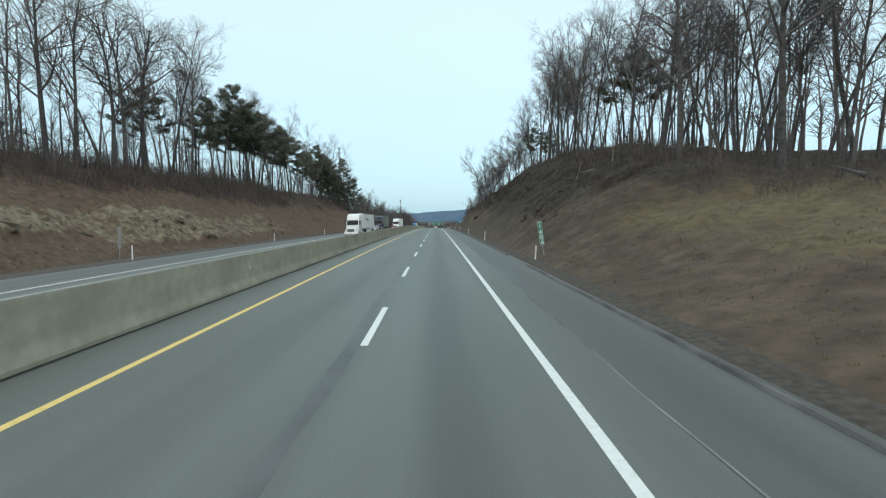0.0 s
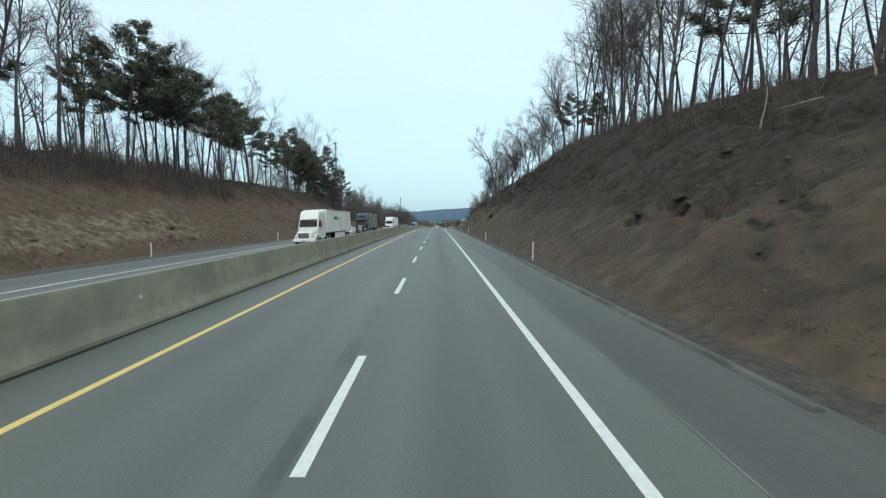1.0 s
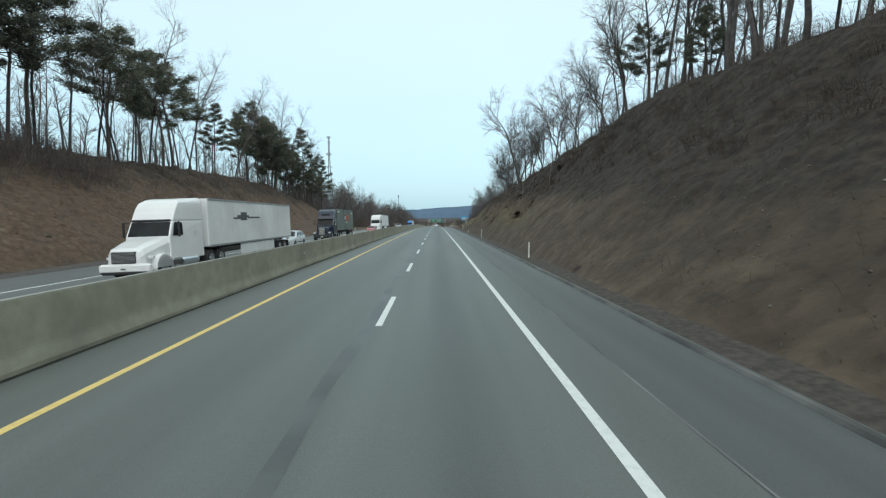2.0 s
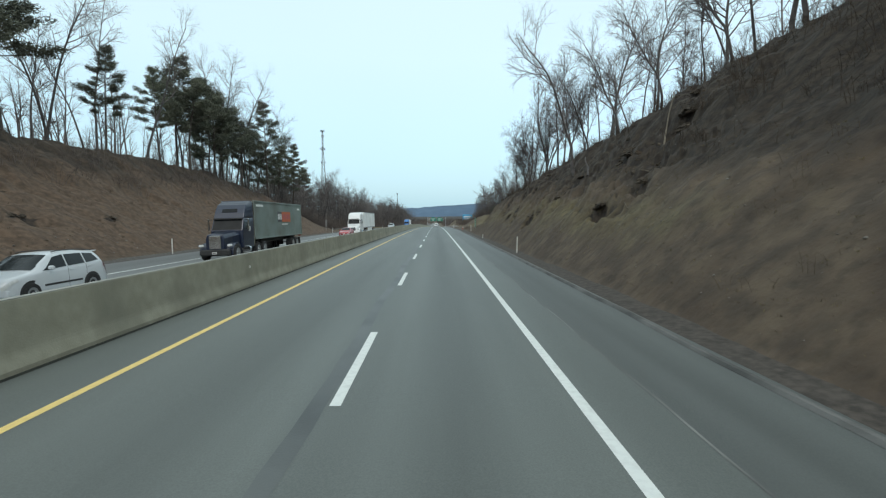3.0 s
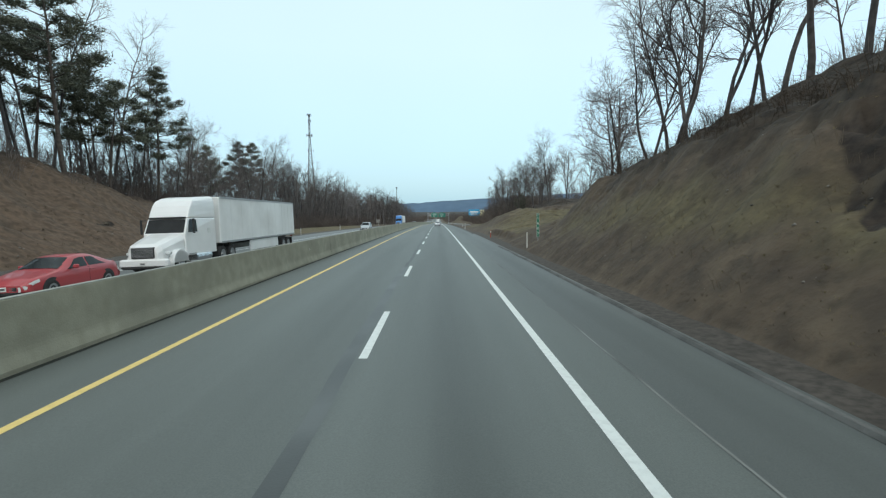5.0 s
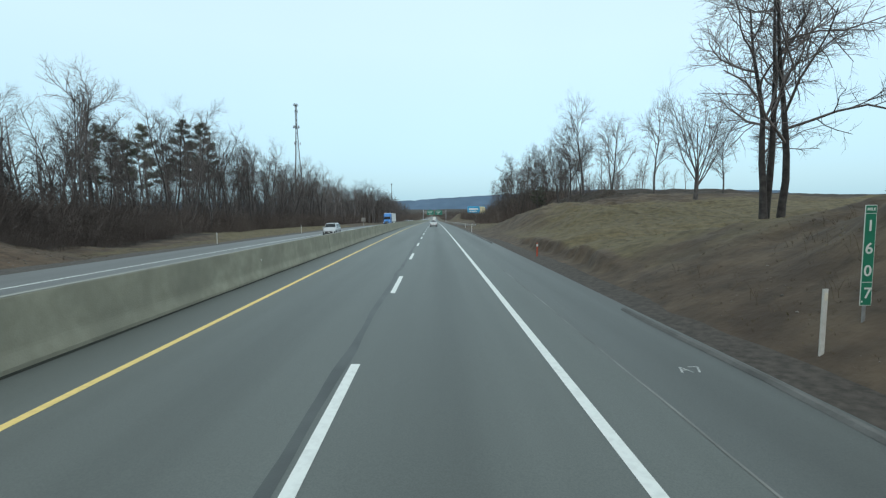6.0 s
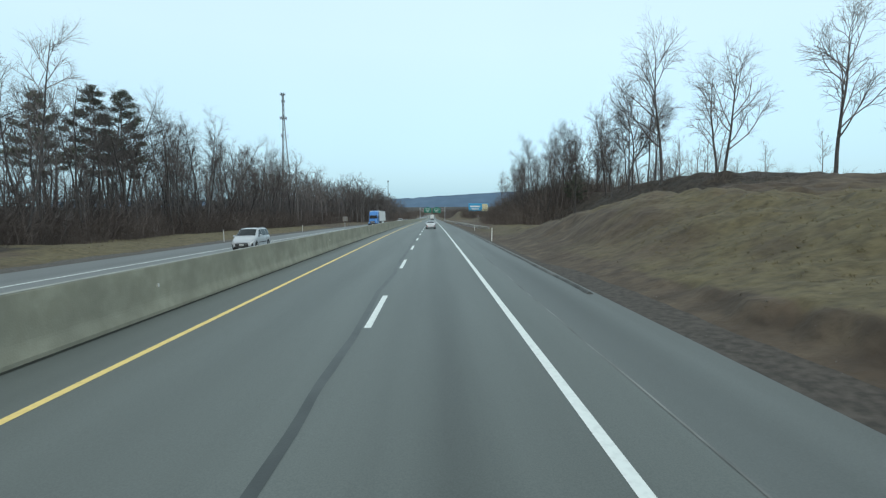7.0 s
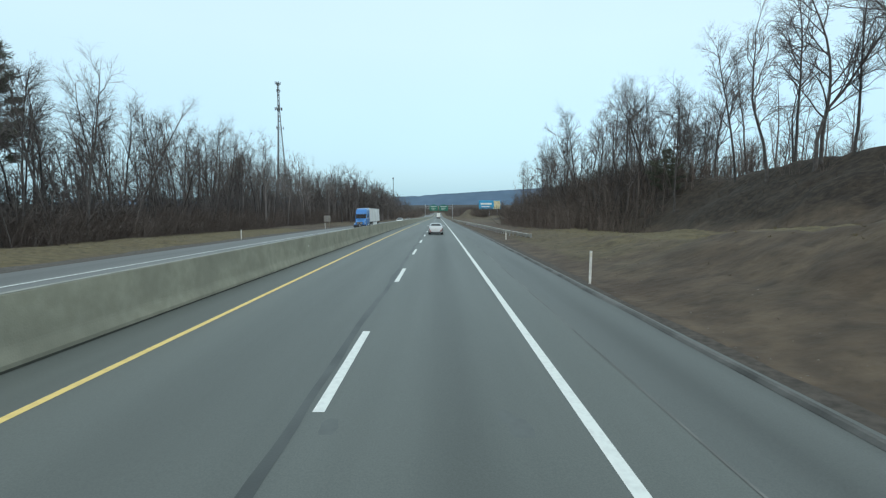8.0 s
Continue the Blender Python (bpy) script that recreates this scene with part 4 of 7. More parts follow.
# open-grown trees on the knoll
lone = [tree_thing(80 + k, OPEN, "oak_tree", "bare spreading tree standing alone on the grassy knoll", "tree", "bark", group="trees on the knoll") for k in range(3)]
for k, (x, y, s) in enumerate([(26.3, 259.8, 1.12), (29.8, 240.5, 0.8), (28.0, 251.0, 0.8), (29.0, 253.8, 0.75), (31.0, 288.0, 0.75), (25.2, 294.0, 0.8), (22.0, 300.0, 0.85), (27.0, 303.0, 0.9), (20.5, 310.0, 0.75), (24.0, 318.0, 0.8), (21.8, 326.0, 0.7), (-31.0, 421.0, 1.35), (-30.0, 455.0, 1.2), (-33.0, 396.0, 1.2), (60.0, 262.0, 0.9), (44.0, 248.0, 0.6)]):
    stand(lone[k % 3], x, y, s, 1.7 * k, first=k < 3)
VASE = dict(OPEN, steps=[4, 7, 4, 2, 1], count=[10, 8, 5, 3], first=[0.45, 0.2, 0.2, 0.15], angle=[(10, 44), (20, 46), (22, 55), (25, 60)], length=[3.6, 9.6, 3.2, 1.5, 0.8],
            radius=[0.25, 0.078, 0.030, 0.014, 0.009], lift=[0.02, 0.06, 0.05, 0.03, 0.0], wander=[0.03, 0.06, 0.12, 0.16, 0.15], tip=[0.75, 0.3, 0.4, 0.5, 0.7], taper=[0.3, 0.5, 0.4, 0.3])
broad = tree_thing(148, VASE, "oak_tree", "bare low-forked tree with a broad vase-shaped crown on the grassy knoll", "tree", "bark", group="trees on the knoll")
stand(broad, 30.8, 232.0, 1.1, 0.8, first=True)
HEAVY = dict(VETERAN, count=[9, 8, 6, 4], first=[0.30, 0.18, 0.2, 0.15], angle=[(34, 78), (30, 65), (28, 65), (25, 60)], length=[17.0, 6.8, 2.9, 1.4, 0.8], radius=[0.27, 0.105, 0.040, 0.018, 0.010],
             wander=[0.045, 0.2, 0.22, 0.2, 0.15], lift=[0.03, 0.07, 0.05, 0.03, 0.0])
clump = tree_thing(91, HEAVY, "oak_tree", "bare oak of three thick dark stems on the grassy knoll", "tree", "bark", stems=3, group="trees on the knoll", gap=0.62, splay=0.035)
stand(clump, 23.4, 209.2, 1.0, 0.5, first=True)

SPREADING = dict(VETERAN, count=[8, 8, 6, 3], first=[0.48, 0.2, 0.2, 0.2], angle=[(24, 62), (26, 60), (25, 60), (25, 60)], length=[22.0, 9.0, 3.6, 1.6, 0.8], radius=[0.36, 0.17, 0.06, 0.026, 0.014],
                 wander=[0.05, 0.13, 0.16, 0.16, 0.1])
giant = tree_thing(97, SPREADING, "tree", "tall bare spreading tree rising out of the dark brush", "tree", "bark", group="old trees of the bank tops")
stand(giant, -54.0, 252.0, 1.0, 0.3, first=True)

# pines
pines = [pine_thing(100, "dark green pine with a broken, flat-topped crown", height=16, bare=0.42, reach=4.2), pine_thing(101, "dark green pine with a broken, flat-topped crown", height=15, bare=0.45, reach=4.6),
         pine_thing(102, "tall dark pine with whorled upswept limbs", height=18, bare=0.36, reach=3.3), pine_thing(103, "dark bushy pine on the bank top", height=12.5, bare=0.2, reach=4.0)]
PINES = [(-41.0, 99.0, 0, 1.0), (-41.5, 104.5, 1, 1.1), (-41.0, 119.0, 1, 1.05), (-42.0, 94.0, 0, 1.2), (-43.0, 100.0, 1, 1.0), (-41.5, 108.0, 1, 1.12), (-39.0, 127.0, 1, 1.05), (-42.0, 135.0, 0, 1.1), (-42.5, 150.0, 2, 0.75),
         (-42.4, 162.0, 2, 0.8), (-41.0, 168.0, 1, 1.0), (-40.0, 174.0, 3, 1.1), (-43.0, 176.5, 1, 1.1), (-44.5, 170.5, 0, 1.15), (-43.5, 187.0, 0, 1.0), (-41.0, 180.0, 0, 1.0), (-39.5, 185.0, 1, 0.9), (-37.8, 195.6, 2, 1.2), (-37.0, 209.5, 2, 0.98), (-38.5, 203.0, 0, 0.8), (-48.0, 78.0, 1, 0.9), (-45.0, 90.0, 0, 0.85), (-70.0, 294.0, 2, 1.32), (-62.7, 296.0, 2, 1.38), (-59.7, 299.0, 2, 1.42), (-57.0, 262.0, 0, 1.1),
         (33.0, 80.0, 1, 1.2), (-44.0, 199.5, 0, 1.0), (-42.0, 205.0, 0, 0.8), (25.0, 104.0, 3, 0.5), (24.5, 114.0, 0, 0.6), (24.0, 285.0, 3, 0.42)]
for k, (x, y, i, s) in enumerate(PINES):
    stand(pines[i], x, y, s, 2.4 * k, first=i not in [p[2] for p in PINES[:k]])


def joined(name, variants, places, mat, label, category):
    """ONE mesh of many plants: variants are (verts, faces), places are (x, y, scale, turn)."""
    vs, qs, o = [], [], 0
    for k, (x, y, s, t) in enumerate(places):
        v, q = variants[k % len(variants)]
        c, n = math.cos(t), math.sin(t)
        w = np.empty_like(v)
        w[:, 0] = (v[:, 0] * c - v[:, 1] * n) * s + x
        w[:, 1] = (v[:, 0] * n + v[:, 1] * c) * s + y
        w[:, 2] = v[:, 2] * s + ground_z(x, y)
        vs.append(w)
        qs.append(q + o)
        o += len(v)
    return tagged(array_object(name, np.concatenate(vs), np.concatenate(qs), mat), label, category, kind="stuff")


def spread_out(n, x0, x1, y0, y1, s0, s1, bias=1.0):
    return [(x0 + (x1 - x0) * rnd.random() ** bias, rnd.uniform(y0, y1), rnd.uniform(s0, s1), rnd.uniform(0, 6.28)) for _ in range(n)]


def set_back(places):
    """Leaves out what would stand between the road and the receding edge of the woods on the right."""
    return [p for p in places if p[0] < 0 or p[1] < 282 or p[0] > 0.155 * (p[1] - 232)]


# deeper and farther woods
LIGHT = dict(FOREST, steps=[5, 3, 1, 1], count=[11, 4, 3], length=[17.0, 4.4, 2.2, 1.4], radius=[0.2, 0.075, 0.045, 0.032])
SKETCH = dict(LIGHT, steps=[3, 1, 1], count=[12, 5], first=[0.3, 0.2], angle=[(25, 55), (25, 60)], length=[16.0, 4.6, 2.6], radius=[0.26, 0.14, 0.09], taper=[0.5, 0.4])
deep = [grow(200 + k, LIGHT).arrays(range(4), [5, 3, 3, 2]) for k in range(5)]
joined("deep_woods", deep, spread_out(34, 34, 66, 10, 80, 0.8, 1.1) + spread_out(34, 34, 60, 70, 190, 0.8, 1.05) + spread_out(42, -50, -80, 10, 215, 0.8, 1.1) + spread_out(100, -46, -70, 205, 440, 0.8, 1.05)
       + spread_out(90, -36, -58, 335, 440, 0.85, 1.15) + set_back(spread_out(60, 22, 60, 330, 440, 0.45, 0.65)) + spread_out(30, 40, 70, 282, 340, 0.5, 0.7), M["twig"],
       "bare grey-brown woods behind the roadside trees", "woods")
sketches = [grow(230 + k, SKETCH).arrays(range(3), [4, 3, 2]) for k in range(5)]
joined("undergrowth", sketches, spread_out(420, -40, -52, 205, 440, 0.3, 0.58) + spread_out(240, -50, -66, 205, 440, 0.35, 0.7) + set_back(spread_out(260, 19, 50, 286, 440, 0.25, 0.46)) + spread_out(140, -44, -75, 5, 210, 0.3, 0.62)
       + spread_out(56, 30, 62, 15, 80, 0.35, 0.7) + spread_out(40, 30, 56, 80, 190, 0.3, 0.55), M["twig"], "dense grey-brown undergrowth of young bare trees", "undergrowth")
joined("far_woods", sketches, spread_out(200, -28, -120, 420, 800, 0.85, 1.2) + spread_out(170, -27, -50, 400, 600, 0.8, 1.15) + spread_out(80, 42, 130, 440, 800, 0.5, 0.8) + spread_out(200, -200, -26, 780, 1280, 0.6, 0.95)
       + spread_out(170, 12, 200, 700, 1280, 0.45, 0.75) + spread_out(90, -90, 120, 1290, 1420, 0.6, 0.9), M["twig"], "bare brown woods along the far road", "woods")


# ---- brush, dead grass ----
def bush(seed, stems, height, width, thick=0.015, twigs=5):
    r = random.Random(seed)
    low, high = [], []
    for _ in range(stems):
        a, d = r.uniform(0, 6.28), width * math.sqrt(r.random()) * 0.6
        p = Vector((math.cos(a) * d, math.sin(a) * d, -0.25))
        h = height * r.uniform(0.4, 1.1)
        lean = Vector((math.cos(a) + r.gauss(0, 0.9), math.sin(a) + r.gauss(0, 0.9), 0)) * 0.3 * h
        m = p + Vector((0, 0, h * 0.5)) + lean * 0.35
        t = p + Vector((0, 0, h)) + lean
        low.append((p, m, thick, thick * 0.75))
        high.append((m, t, thick * 0.75))
        for _ in range(twigs):
            u = r.uniform(0.0, 1.6)
            q = p.lerp(m, 0.4 + 0.6 * u) if u < 1 else m.lerp(t, u - 1)
            high.append((q, q + Vector((r.gauss(0, 0.5), r.gauss(0, 0.5), r.uniform(-0.05, 0.5))) * h * 0.5, thick * 0.6))

    def col(rows, k):
        return np.array([tuple(x[k]) if k < 2 else x[k] for x in rows])

    return join([tubes(col(low, 0), col(low, 1), col(low, 2), col(low, 3), 3), spikes(col(high, 0), col(high, 1), col(high, 2))])


def brush_edge(n):
    """Brush that comes down to the verge where the bank has ended, and draws back along the road."""
    out = []
    for x, y, s, t in spread_out(n, 0, 8.5, 211, 243, 1.0, 2.6):
        out.append((-29.6 - 0.11 * (y - 211) - x, y, s * (0.55 + 0.06 * x), t))
    return out


thin = [bush(300 + k, 16, 2.0, 2.2, 0.016, 4) for k in range(5)]
fine_brush = [bush(340 + k, 20, 2.0, 2.3, 0.0105, 6) for k in range(5)]
mass = [bush(320 + k, 26, 6.5, 7.0, 0.09, 5) for k in range(4)]
joined("brush", thin, spread_out(360, 20.5, 31, 42, 190, 0.5, 1.2) + spread_out(60, 24, 34, 240, 300, 0.4, 0.8) + set_back(spread_out(300, 16, 34, 282, 430, 1.3, 3.0, 1.0))
       + set_back(spread_out(300, 14, 34, 290, 345, 1.6, 2.7)) + spread_out(40, 22, 36, 18, 44, 0.5, 0.9) + spread_out(80, 17.5, 25, 20, 70, 0.5, 1.2), M["brush"], "grey-brown leafless brush along the bank top", "brush")
joined("brush", thin, spread_out(300, -34.5, -44, 5, 212, 0.5, 1.4) + spread_out(560, -33.8, -41.5, 8, 112, 0.7, 1.7) + spread_out(240, -38, -54, 208, 440, 1.6, 3.3, 1.1), M["brush_red"],
       "reddish-brown leafless brush below the trees", "brush")
joined("brush", fine_brush, spread_out(640, -35.5, -44, 208, 330, 1.3, 2.6) + spread_out(180, -35.5, -46, 330, 440, 1.6, 3.0) + brush_edge(340), M["brush_red"], "dense fine dark brown brush at the foot of the wood", "brush")
joined("brush", mass, spread_out(130, -27.5, -60, 425, 900, 0.9, 1.5) + spread_out(10, 19, 23, 462, 478, 0.6, 0.9) + spread_out(80, 26, 80, 440, 900, 0.6, 1.1) + spread_out(40, 12, 40, 640, 1000, 0.5, 0.9)
       + spread_out(90, -160, -18, 800, 1290, 1.2, 2.2) + spread_out(50, 14, 110, 900, 1290, 1.0, 2.0) + spread_out(40, -60, 80, 1292, 1330, 1.2, 2.0), M["brush"], "brown brush along the far road", "brush")


def tuft(seed, blades, height):
    rn = np.random.RandomState(seed)
    a = rn.uniform(0, 6.28, blades)
    b = np.stack([np.cos(a), np.sin(a), np.zeros(blades)], 1) * rn.uniform(0.02, 0.16, (blades, 1))
    tip = b * 2.2 + np.stack([rn.normal(0, 0.09, blades), rn.normal(0, 0.09, blades), height * rn.uniform(0.5, 1.1, blades)], 1)
    side = np.stack([-np.sin(a), np.cos(a), np.zeros(blades)], 1) * 0.016
    b[:, 2] = -0.05
    v = np.stack([b - side, b + side, tip], 1).reshape(-1, 3)
    return v, np.arange(blades * 3).reshape(-1, 3)


grass = [tuft(400 + k, 8, 0.17) for k in range(6)]
joined("dead_grass", grass, spread_out(4600, 7.2, 20, 4, 44, 0.25, 0.55, 1.2) + spread_out(2600, 9.5, 24, 198, 232, 0.25, 0.6, 1.2) + spread_out(500, 13, 22, 232, 262, 0.25, 0.55) + spread_out(1300, -24, -35, 240, 330, 0.3, 0.6) + spread_out(300, -24, -28.5, 212, 240, 0.3, 0.6)
       + spread_out(1600, 11.5, 20, 247, 310, 0.25, 0.55) + spread_out(2800, 7.0, 13, 60, 190, 0.2, 0.45), M["tuft"], "tan dead grass tufts on the verges", "grass")
M["clump"] = material("dead_weed_stems", (0.075, 0.058, 0.038), (0.165, 0.130, 0.084), 0.7, 0.95)
M["clump_dark"] = material("dead_bramble_stems", (0.040, 0.029, 0.021), (0.092, 0.067, 0.049), 0.7, 0.95)
weeds = [bush(440 + k, 8, 0.55, 1.1, 0.006, 3) for k in range(6)]
joined("dead_weeds", weeds, spread_out(700, 7.6, 13, 2, 192, 0.5, 1.2), M["clump"], "fine tan stems of dead weeds on the cut slope", "weeds")
shrubs = [bush(460 + k, 22, 1.5, 2.2, 0.014, 5) for k in range(4)]
joined("shrubs", shrubs, spread_out(90, 13, 18.5, 72, 118, 0.4, 0.8) + spread_out(90, 15, 21, 100, 160, 0.5, 1.0) + spread_out(60, 12, 16, 160, 186, 0.4, 0.9) + spread_out(50, 15, 20, 40, 70, 0.4, 0.8), M["clump_dark"],
       "low dark leafless shrubs high on the cut slope", "shrubs")
joined("brambles", weeds, spread_out(600, 12, 22, 40, 192, 0.6, 1.6) + spread_out(220, 17, 25, 58, 112, 0.9, 1.8) + spread_out(330, -30, -41, 5, 210, 0.6, 1.5) + spread_out(220, -35, -41, 8, 100, 1.2, 2.6) + spread_out(250, 20, 27, 238, 300, 0.6, 1.4), M["clump_dark"],
       "dark leafless brambles on the bank slopes", "brambles")
joined("dead_weeds", grass, spread_out(5200, 6.9, 15, 20, 195, 0.25, 0.5, 1.3) + spread_out(4600, -24.3, -42, 10, 212, 0.4, 1.2, 1.2) + spread_out(700, 6.8, 12, 200, 330, 0.25, 0.5),
       M["tuft_dark"], "dark brown dead weeds on the cut banks", "weeds")


# ---- lane dashes, sealed joints, kerb and verge ----
def build_dashes():
    ob = empty("lane_line", "broken white lane line of long dashes", "road marking", kind="structure")
    for k in range(-3, 62):
        y = 9.85 + 12.19 * k
        strip("dash", DASH_X - 0.085, DASH_X + 0.085, y, y + 4.43, 0.007, M["white_line"], 2.3, ob)


build_dashes()
M["seal_grey"] = material("worn_sealant", (0.060, 0.066, 0.066), (0.105, 0.116, 0.114), 0.5, 0.5, bump=0.1)
M["pale_joint"] = material("pale_open_joint", (0.11, 0.115, 0.112), (0.25, 0.26, 0.25), 0.5, 0.9)
M["seal_dark"] = material("fresh_sealant", (0.042, 0.048, 0.048), (0.075, 0.084, 0.083), 0.7, 0.55, bump=0.1)


def sealed_joint(y0, y1, middle, half, wander, mat, label):
    """A poured strip of sealant whose edges and width vary along the road."""
    ys = spaced((y0, y1, 0.6))
    v = []
    for y in ys:
        c = middle + wander * noise.fractal(Vector((2, y * 0.16, 1)), 1.0, 2.0, 3)
        w = half * (1 + 0.5 * noise.noise(Vector((5, y * 0.3, 0)))) + 0.012 * noise.noise(Vector((9, y * 2.3, 0)))
        v += [(c - w, y, road_z(y) + 0.003), (c + w, y, road_z(y) + 0.003)]
    f = [(2 * i, 2 * i + 1, 2 * i + 3, 2 * i + 2) for i in range(len(ys) - 1)]
    return tagged(mesh_object("sealed_joint", v, f, mat), label, "joint", kind="structure")


sealed_joint(-40, 172, -1.97, 0.135, 0.10, M["seal_grey"], "broad worn sealant strip between the two lanes")
sealed_joint(172, 600, -1.92, 0.085, 0.13, M["seal_dark"], "narrow wavering sealant strip between the two lanes")
tagged(strip("shoulder_joint", 3.15, 3.19, -40, 420, 0.006, M["pale_joint"], 0.8, wobble=0.07), "thin pale joint along the shoulder", "joint", kind="structure")


def build_kerb(y0, y1):
    """A low rolled asphalt kerb at the edge of the shoulder."""
    prof = [(5.26, -0.10), (5.29, 0.02), (5.34, 0.075), (5.42, 0.085), (5.5, 0.04), (5.6, -0.25)]
    ys = spaced((y0, y1, 1.5))
    rings = []
    for y in ys:
        w = 0.10 * noise.noise(Vector((3, y * 0.22, 0)))
        d = 0.014 * noise.noise(Vector((9, y * 0.5, 0)))
        rings.append([(x + w, y, road_z(y) + z + d - 0.07) for x, z in reversed(prof)])
    return tagged(Shape().loft(rings).make("kerb", M["kerb"]), "low rolled asphalt kerb, worn and dusty", "kerb", kind="structure")


M["kerb"] = material("kerb_asphalt", (0.066, 0.068, 0.066), (0.150, 0.151, 0.146), 0.8, 0.92, bump=0.6, bump_scale=14)
for a, b in ((-40, 28), (36, 190), (222, 420)):
    build_kerb(a, b)
M["gravel_grey"] = material("verge_gravel_grey", (0.062, 0.057, 0.052), (0.120, 0.110, 0.100), 5, 0.95, bump=0.6, bump_scale=40)


def verge(inner, outer, lift, slope, ragged, mat, label):
    """Gravel beside the road whose outer edge wanders in and out of the bank."""
    ys = spaced((-60, 440, 0.5))
    v = []
    for y in ys:
        wide = outer if outer < 0 else 6.55 + 0.95 * zone(y, 190, 232, 8) - 0.5 * zone(y, 226, 460, 6)
        e = wide + math.copysign(ragged, outer) * (0.35 + 0.65 * zone(y, 186, 230, 8) if outer > 0 else 1) * (noise.fractal(Vector((outer, y * 0.11, 4)), 1.0, 2.0, 4) + 0.3 * noise.noise(Vector((1, y * 0.8, outer))))
        v += [(inner, y, road_z(y) + lift), (e, y, road_z(y) + lift + slope * abs(e - inner))]
    f = [(2 * i, 2 * i + 1, 2 * i + 3, 2 * i + 2) for i in range(len(ys) - 1)]
    return tagged(mesh_object("verge", v, f, mat), label, "verge", kind="structure")


verge(5.6, 7.0, -0.08, 0.085, 0.75, M["gravel"], "dark gravel verge beyond the kerb")
verge(-22.5, -24.9, 0.012 - OPPOSITE_DROP, -0.012, 0.8, M["gravel_grey"], "gravel verge at the foot of the bank")


# ---- rocks ----
def rock_mesh(seed, flat):
    bm = bmesh.new()
    bmesh.ops.create_icosphere(bm, subdivisions=3, radius=1.0)
    for v in bm.verts:
        n = noise.fractal(v.co * 0.9 + Vector((seed * 7.3, 0, 0)), 1.0, 2.0, 3)
        v.co *= 1 + 0.55 * n + 0.16 * noise.noise(v.co * 3.1 + Vector((seed, 4, 0)))
        # broken faces
        for ax, lim in ((0, 0.74), (1, 0.78), (2, 0.62)):
            v.co[ax] = max(-lim, min(lim, v.co[ax])) * (1.0 if ax < 2 else flat)
    me = bpy.data.meshes.new("rock")
    bm.to_mesh(me)
    bm.free()
    return me


def rocks(name, label, group, mat, places, flat):
    kinds = [rock_mesh(k + 1, flat) for k in range(6)]
    for me in kinds:
        me.materials.append(mat)
    for k, (x, y, s) in enumerate(places):
        ob = tagged(new(name, kinds[k % 6]), label, "rock", group)
        ob.matrix_world = Matrix.Translation((x, y, ground_z(x, y) - (0.36 if name == "outcrop_rock" else 0.34) * s)) @ Euler((rnd.uniform(-0.3, 0.3), rnd.uniform(-0.25, 0.25) - math.copysign(0.3, x), rnd.gauss(1.57, 0.35))).to_matrix().to_4x4() @ Matrix.Diagonal(
            (s * rnd.uniform(0.8, 1.5), s * rnd.uniform(0.7, 1.1), s * rnd.uniform(0.6, 1.0), 1))


def cluster(x, y, n, dx, dy, s0, s1):
    return [(x + rnd.gauss(0, dx), y + rnd.gauss(0, dy), rnd.uniform(s0, s1)) for _ in range(n)]


rocks("outcrop_rock", "pale yellowish-grey angular rock in the cut bank", "outcrop rocks", M["rock"],
      cluster(-28.9, 28, 8, 0.8, 3.0, 0.3, 0.8) + cluster(-28.6, 34, 6, 0.7, 2.0, 0.3, 0.7) + cluster(-28.0, 45, 9, 1.2, 3.0, 0.3, 0.9) + cluster(-28.0, 54, 9, 1.2, 3.6, 0.3, 0.9)
      + cluster(-27.2, 64, 4, 0.8, 3, 0.2, 0.5) + cluster(-27.6, 78, 8, 1.0, 3.6, 0.25, 0.7) + cluster(-27.4, 91, 3, 0.8, 4, 0.2, 0.5), 0.8)
# broken sods and slabs that overhang the hollows
M["sod"] = material("broken_sod", (0.034, 0.026, 0.019), (0.084, 0.064, 0.045), 2.2, 0.95, bump=0.9, bump_scale=7, stain=(0.052, 0.040, 0.027), stain_scale=0.9, per_object=0.3)


def sod_mesh(seed):
    """A ragged slab of soil and roots, longer than deep, thin at its lip."""
    bm = bmesh.new()
    bmesh.ops.create_icosphere(bm, subdivisions=3, radius=1.0)
    for v in bm.verts:
        n = noise.fractal(v.co * 1.1 + Vector((seed * 5.7, 0, 0)), 0.9, 2.0, 4)
        v.co *= 1 + 0.75 * n + 0.2 * noise.noise(v.co * 4.3 + Vector((seed, 2, 0)))
        v.co.z = max(-0.30, v.co.z * 0.42 + 0.10 * noise.noise(v.co * 2.6 + Vector((0, seed, 0))))
    me = bpy.data.meshes.new("sod")
    bm.to_mesh(me)
    bm.free()
    me.materials.append(M["sod"])
    return me


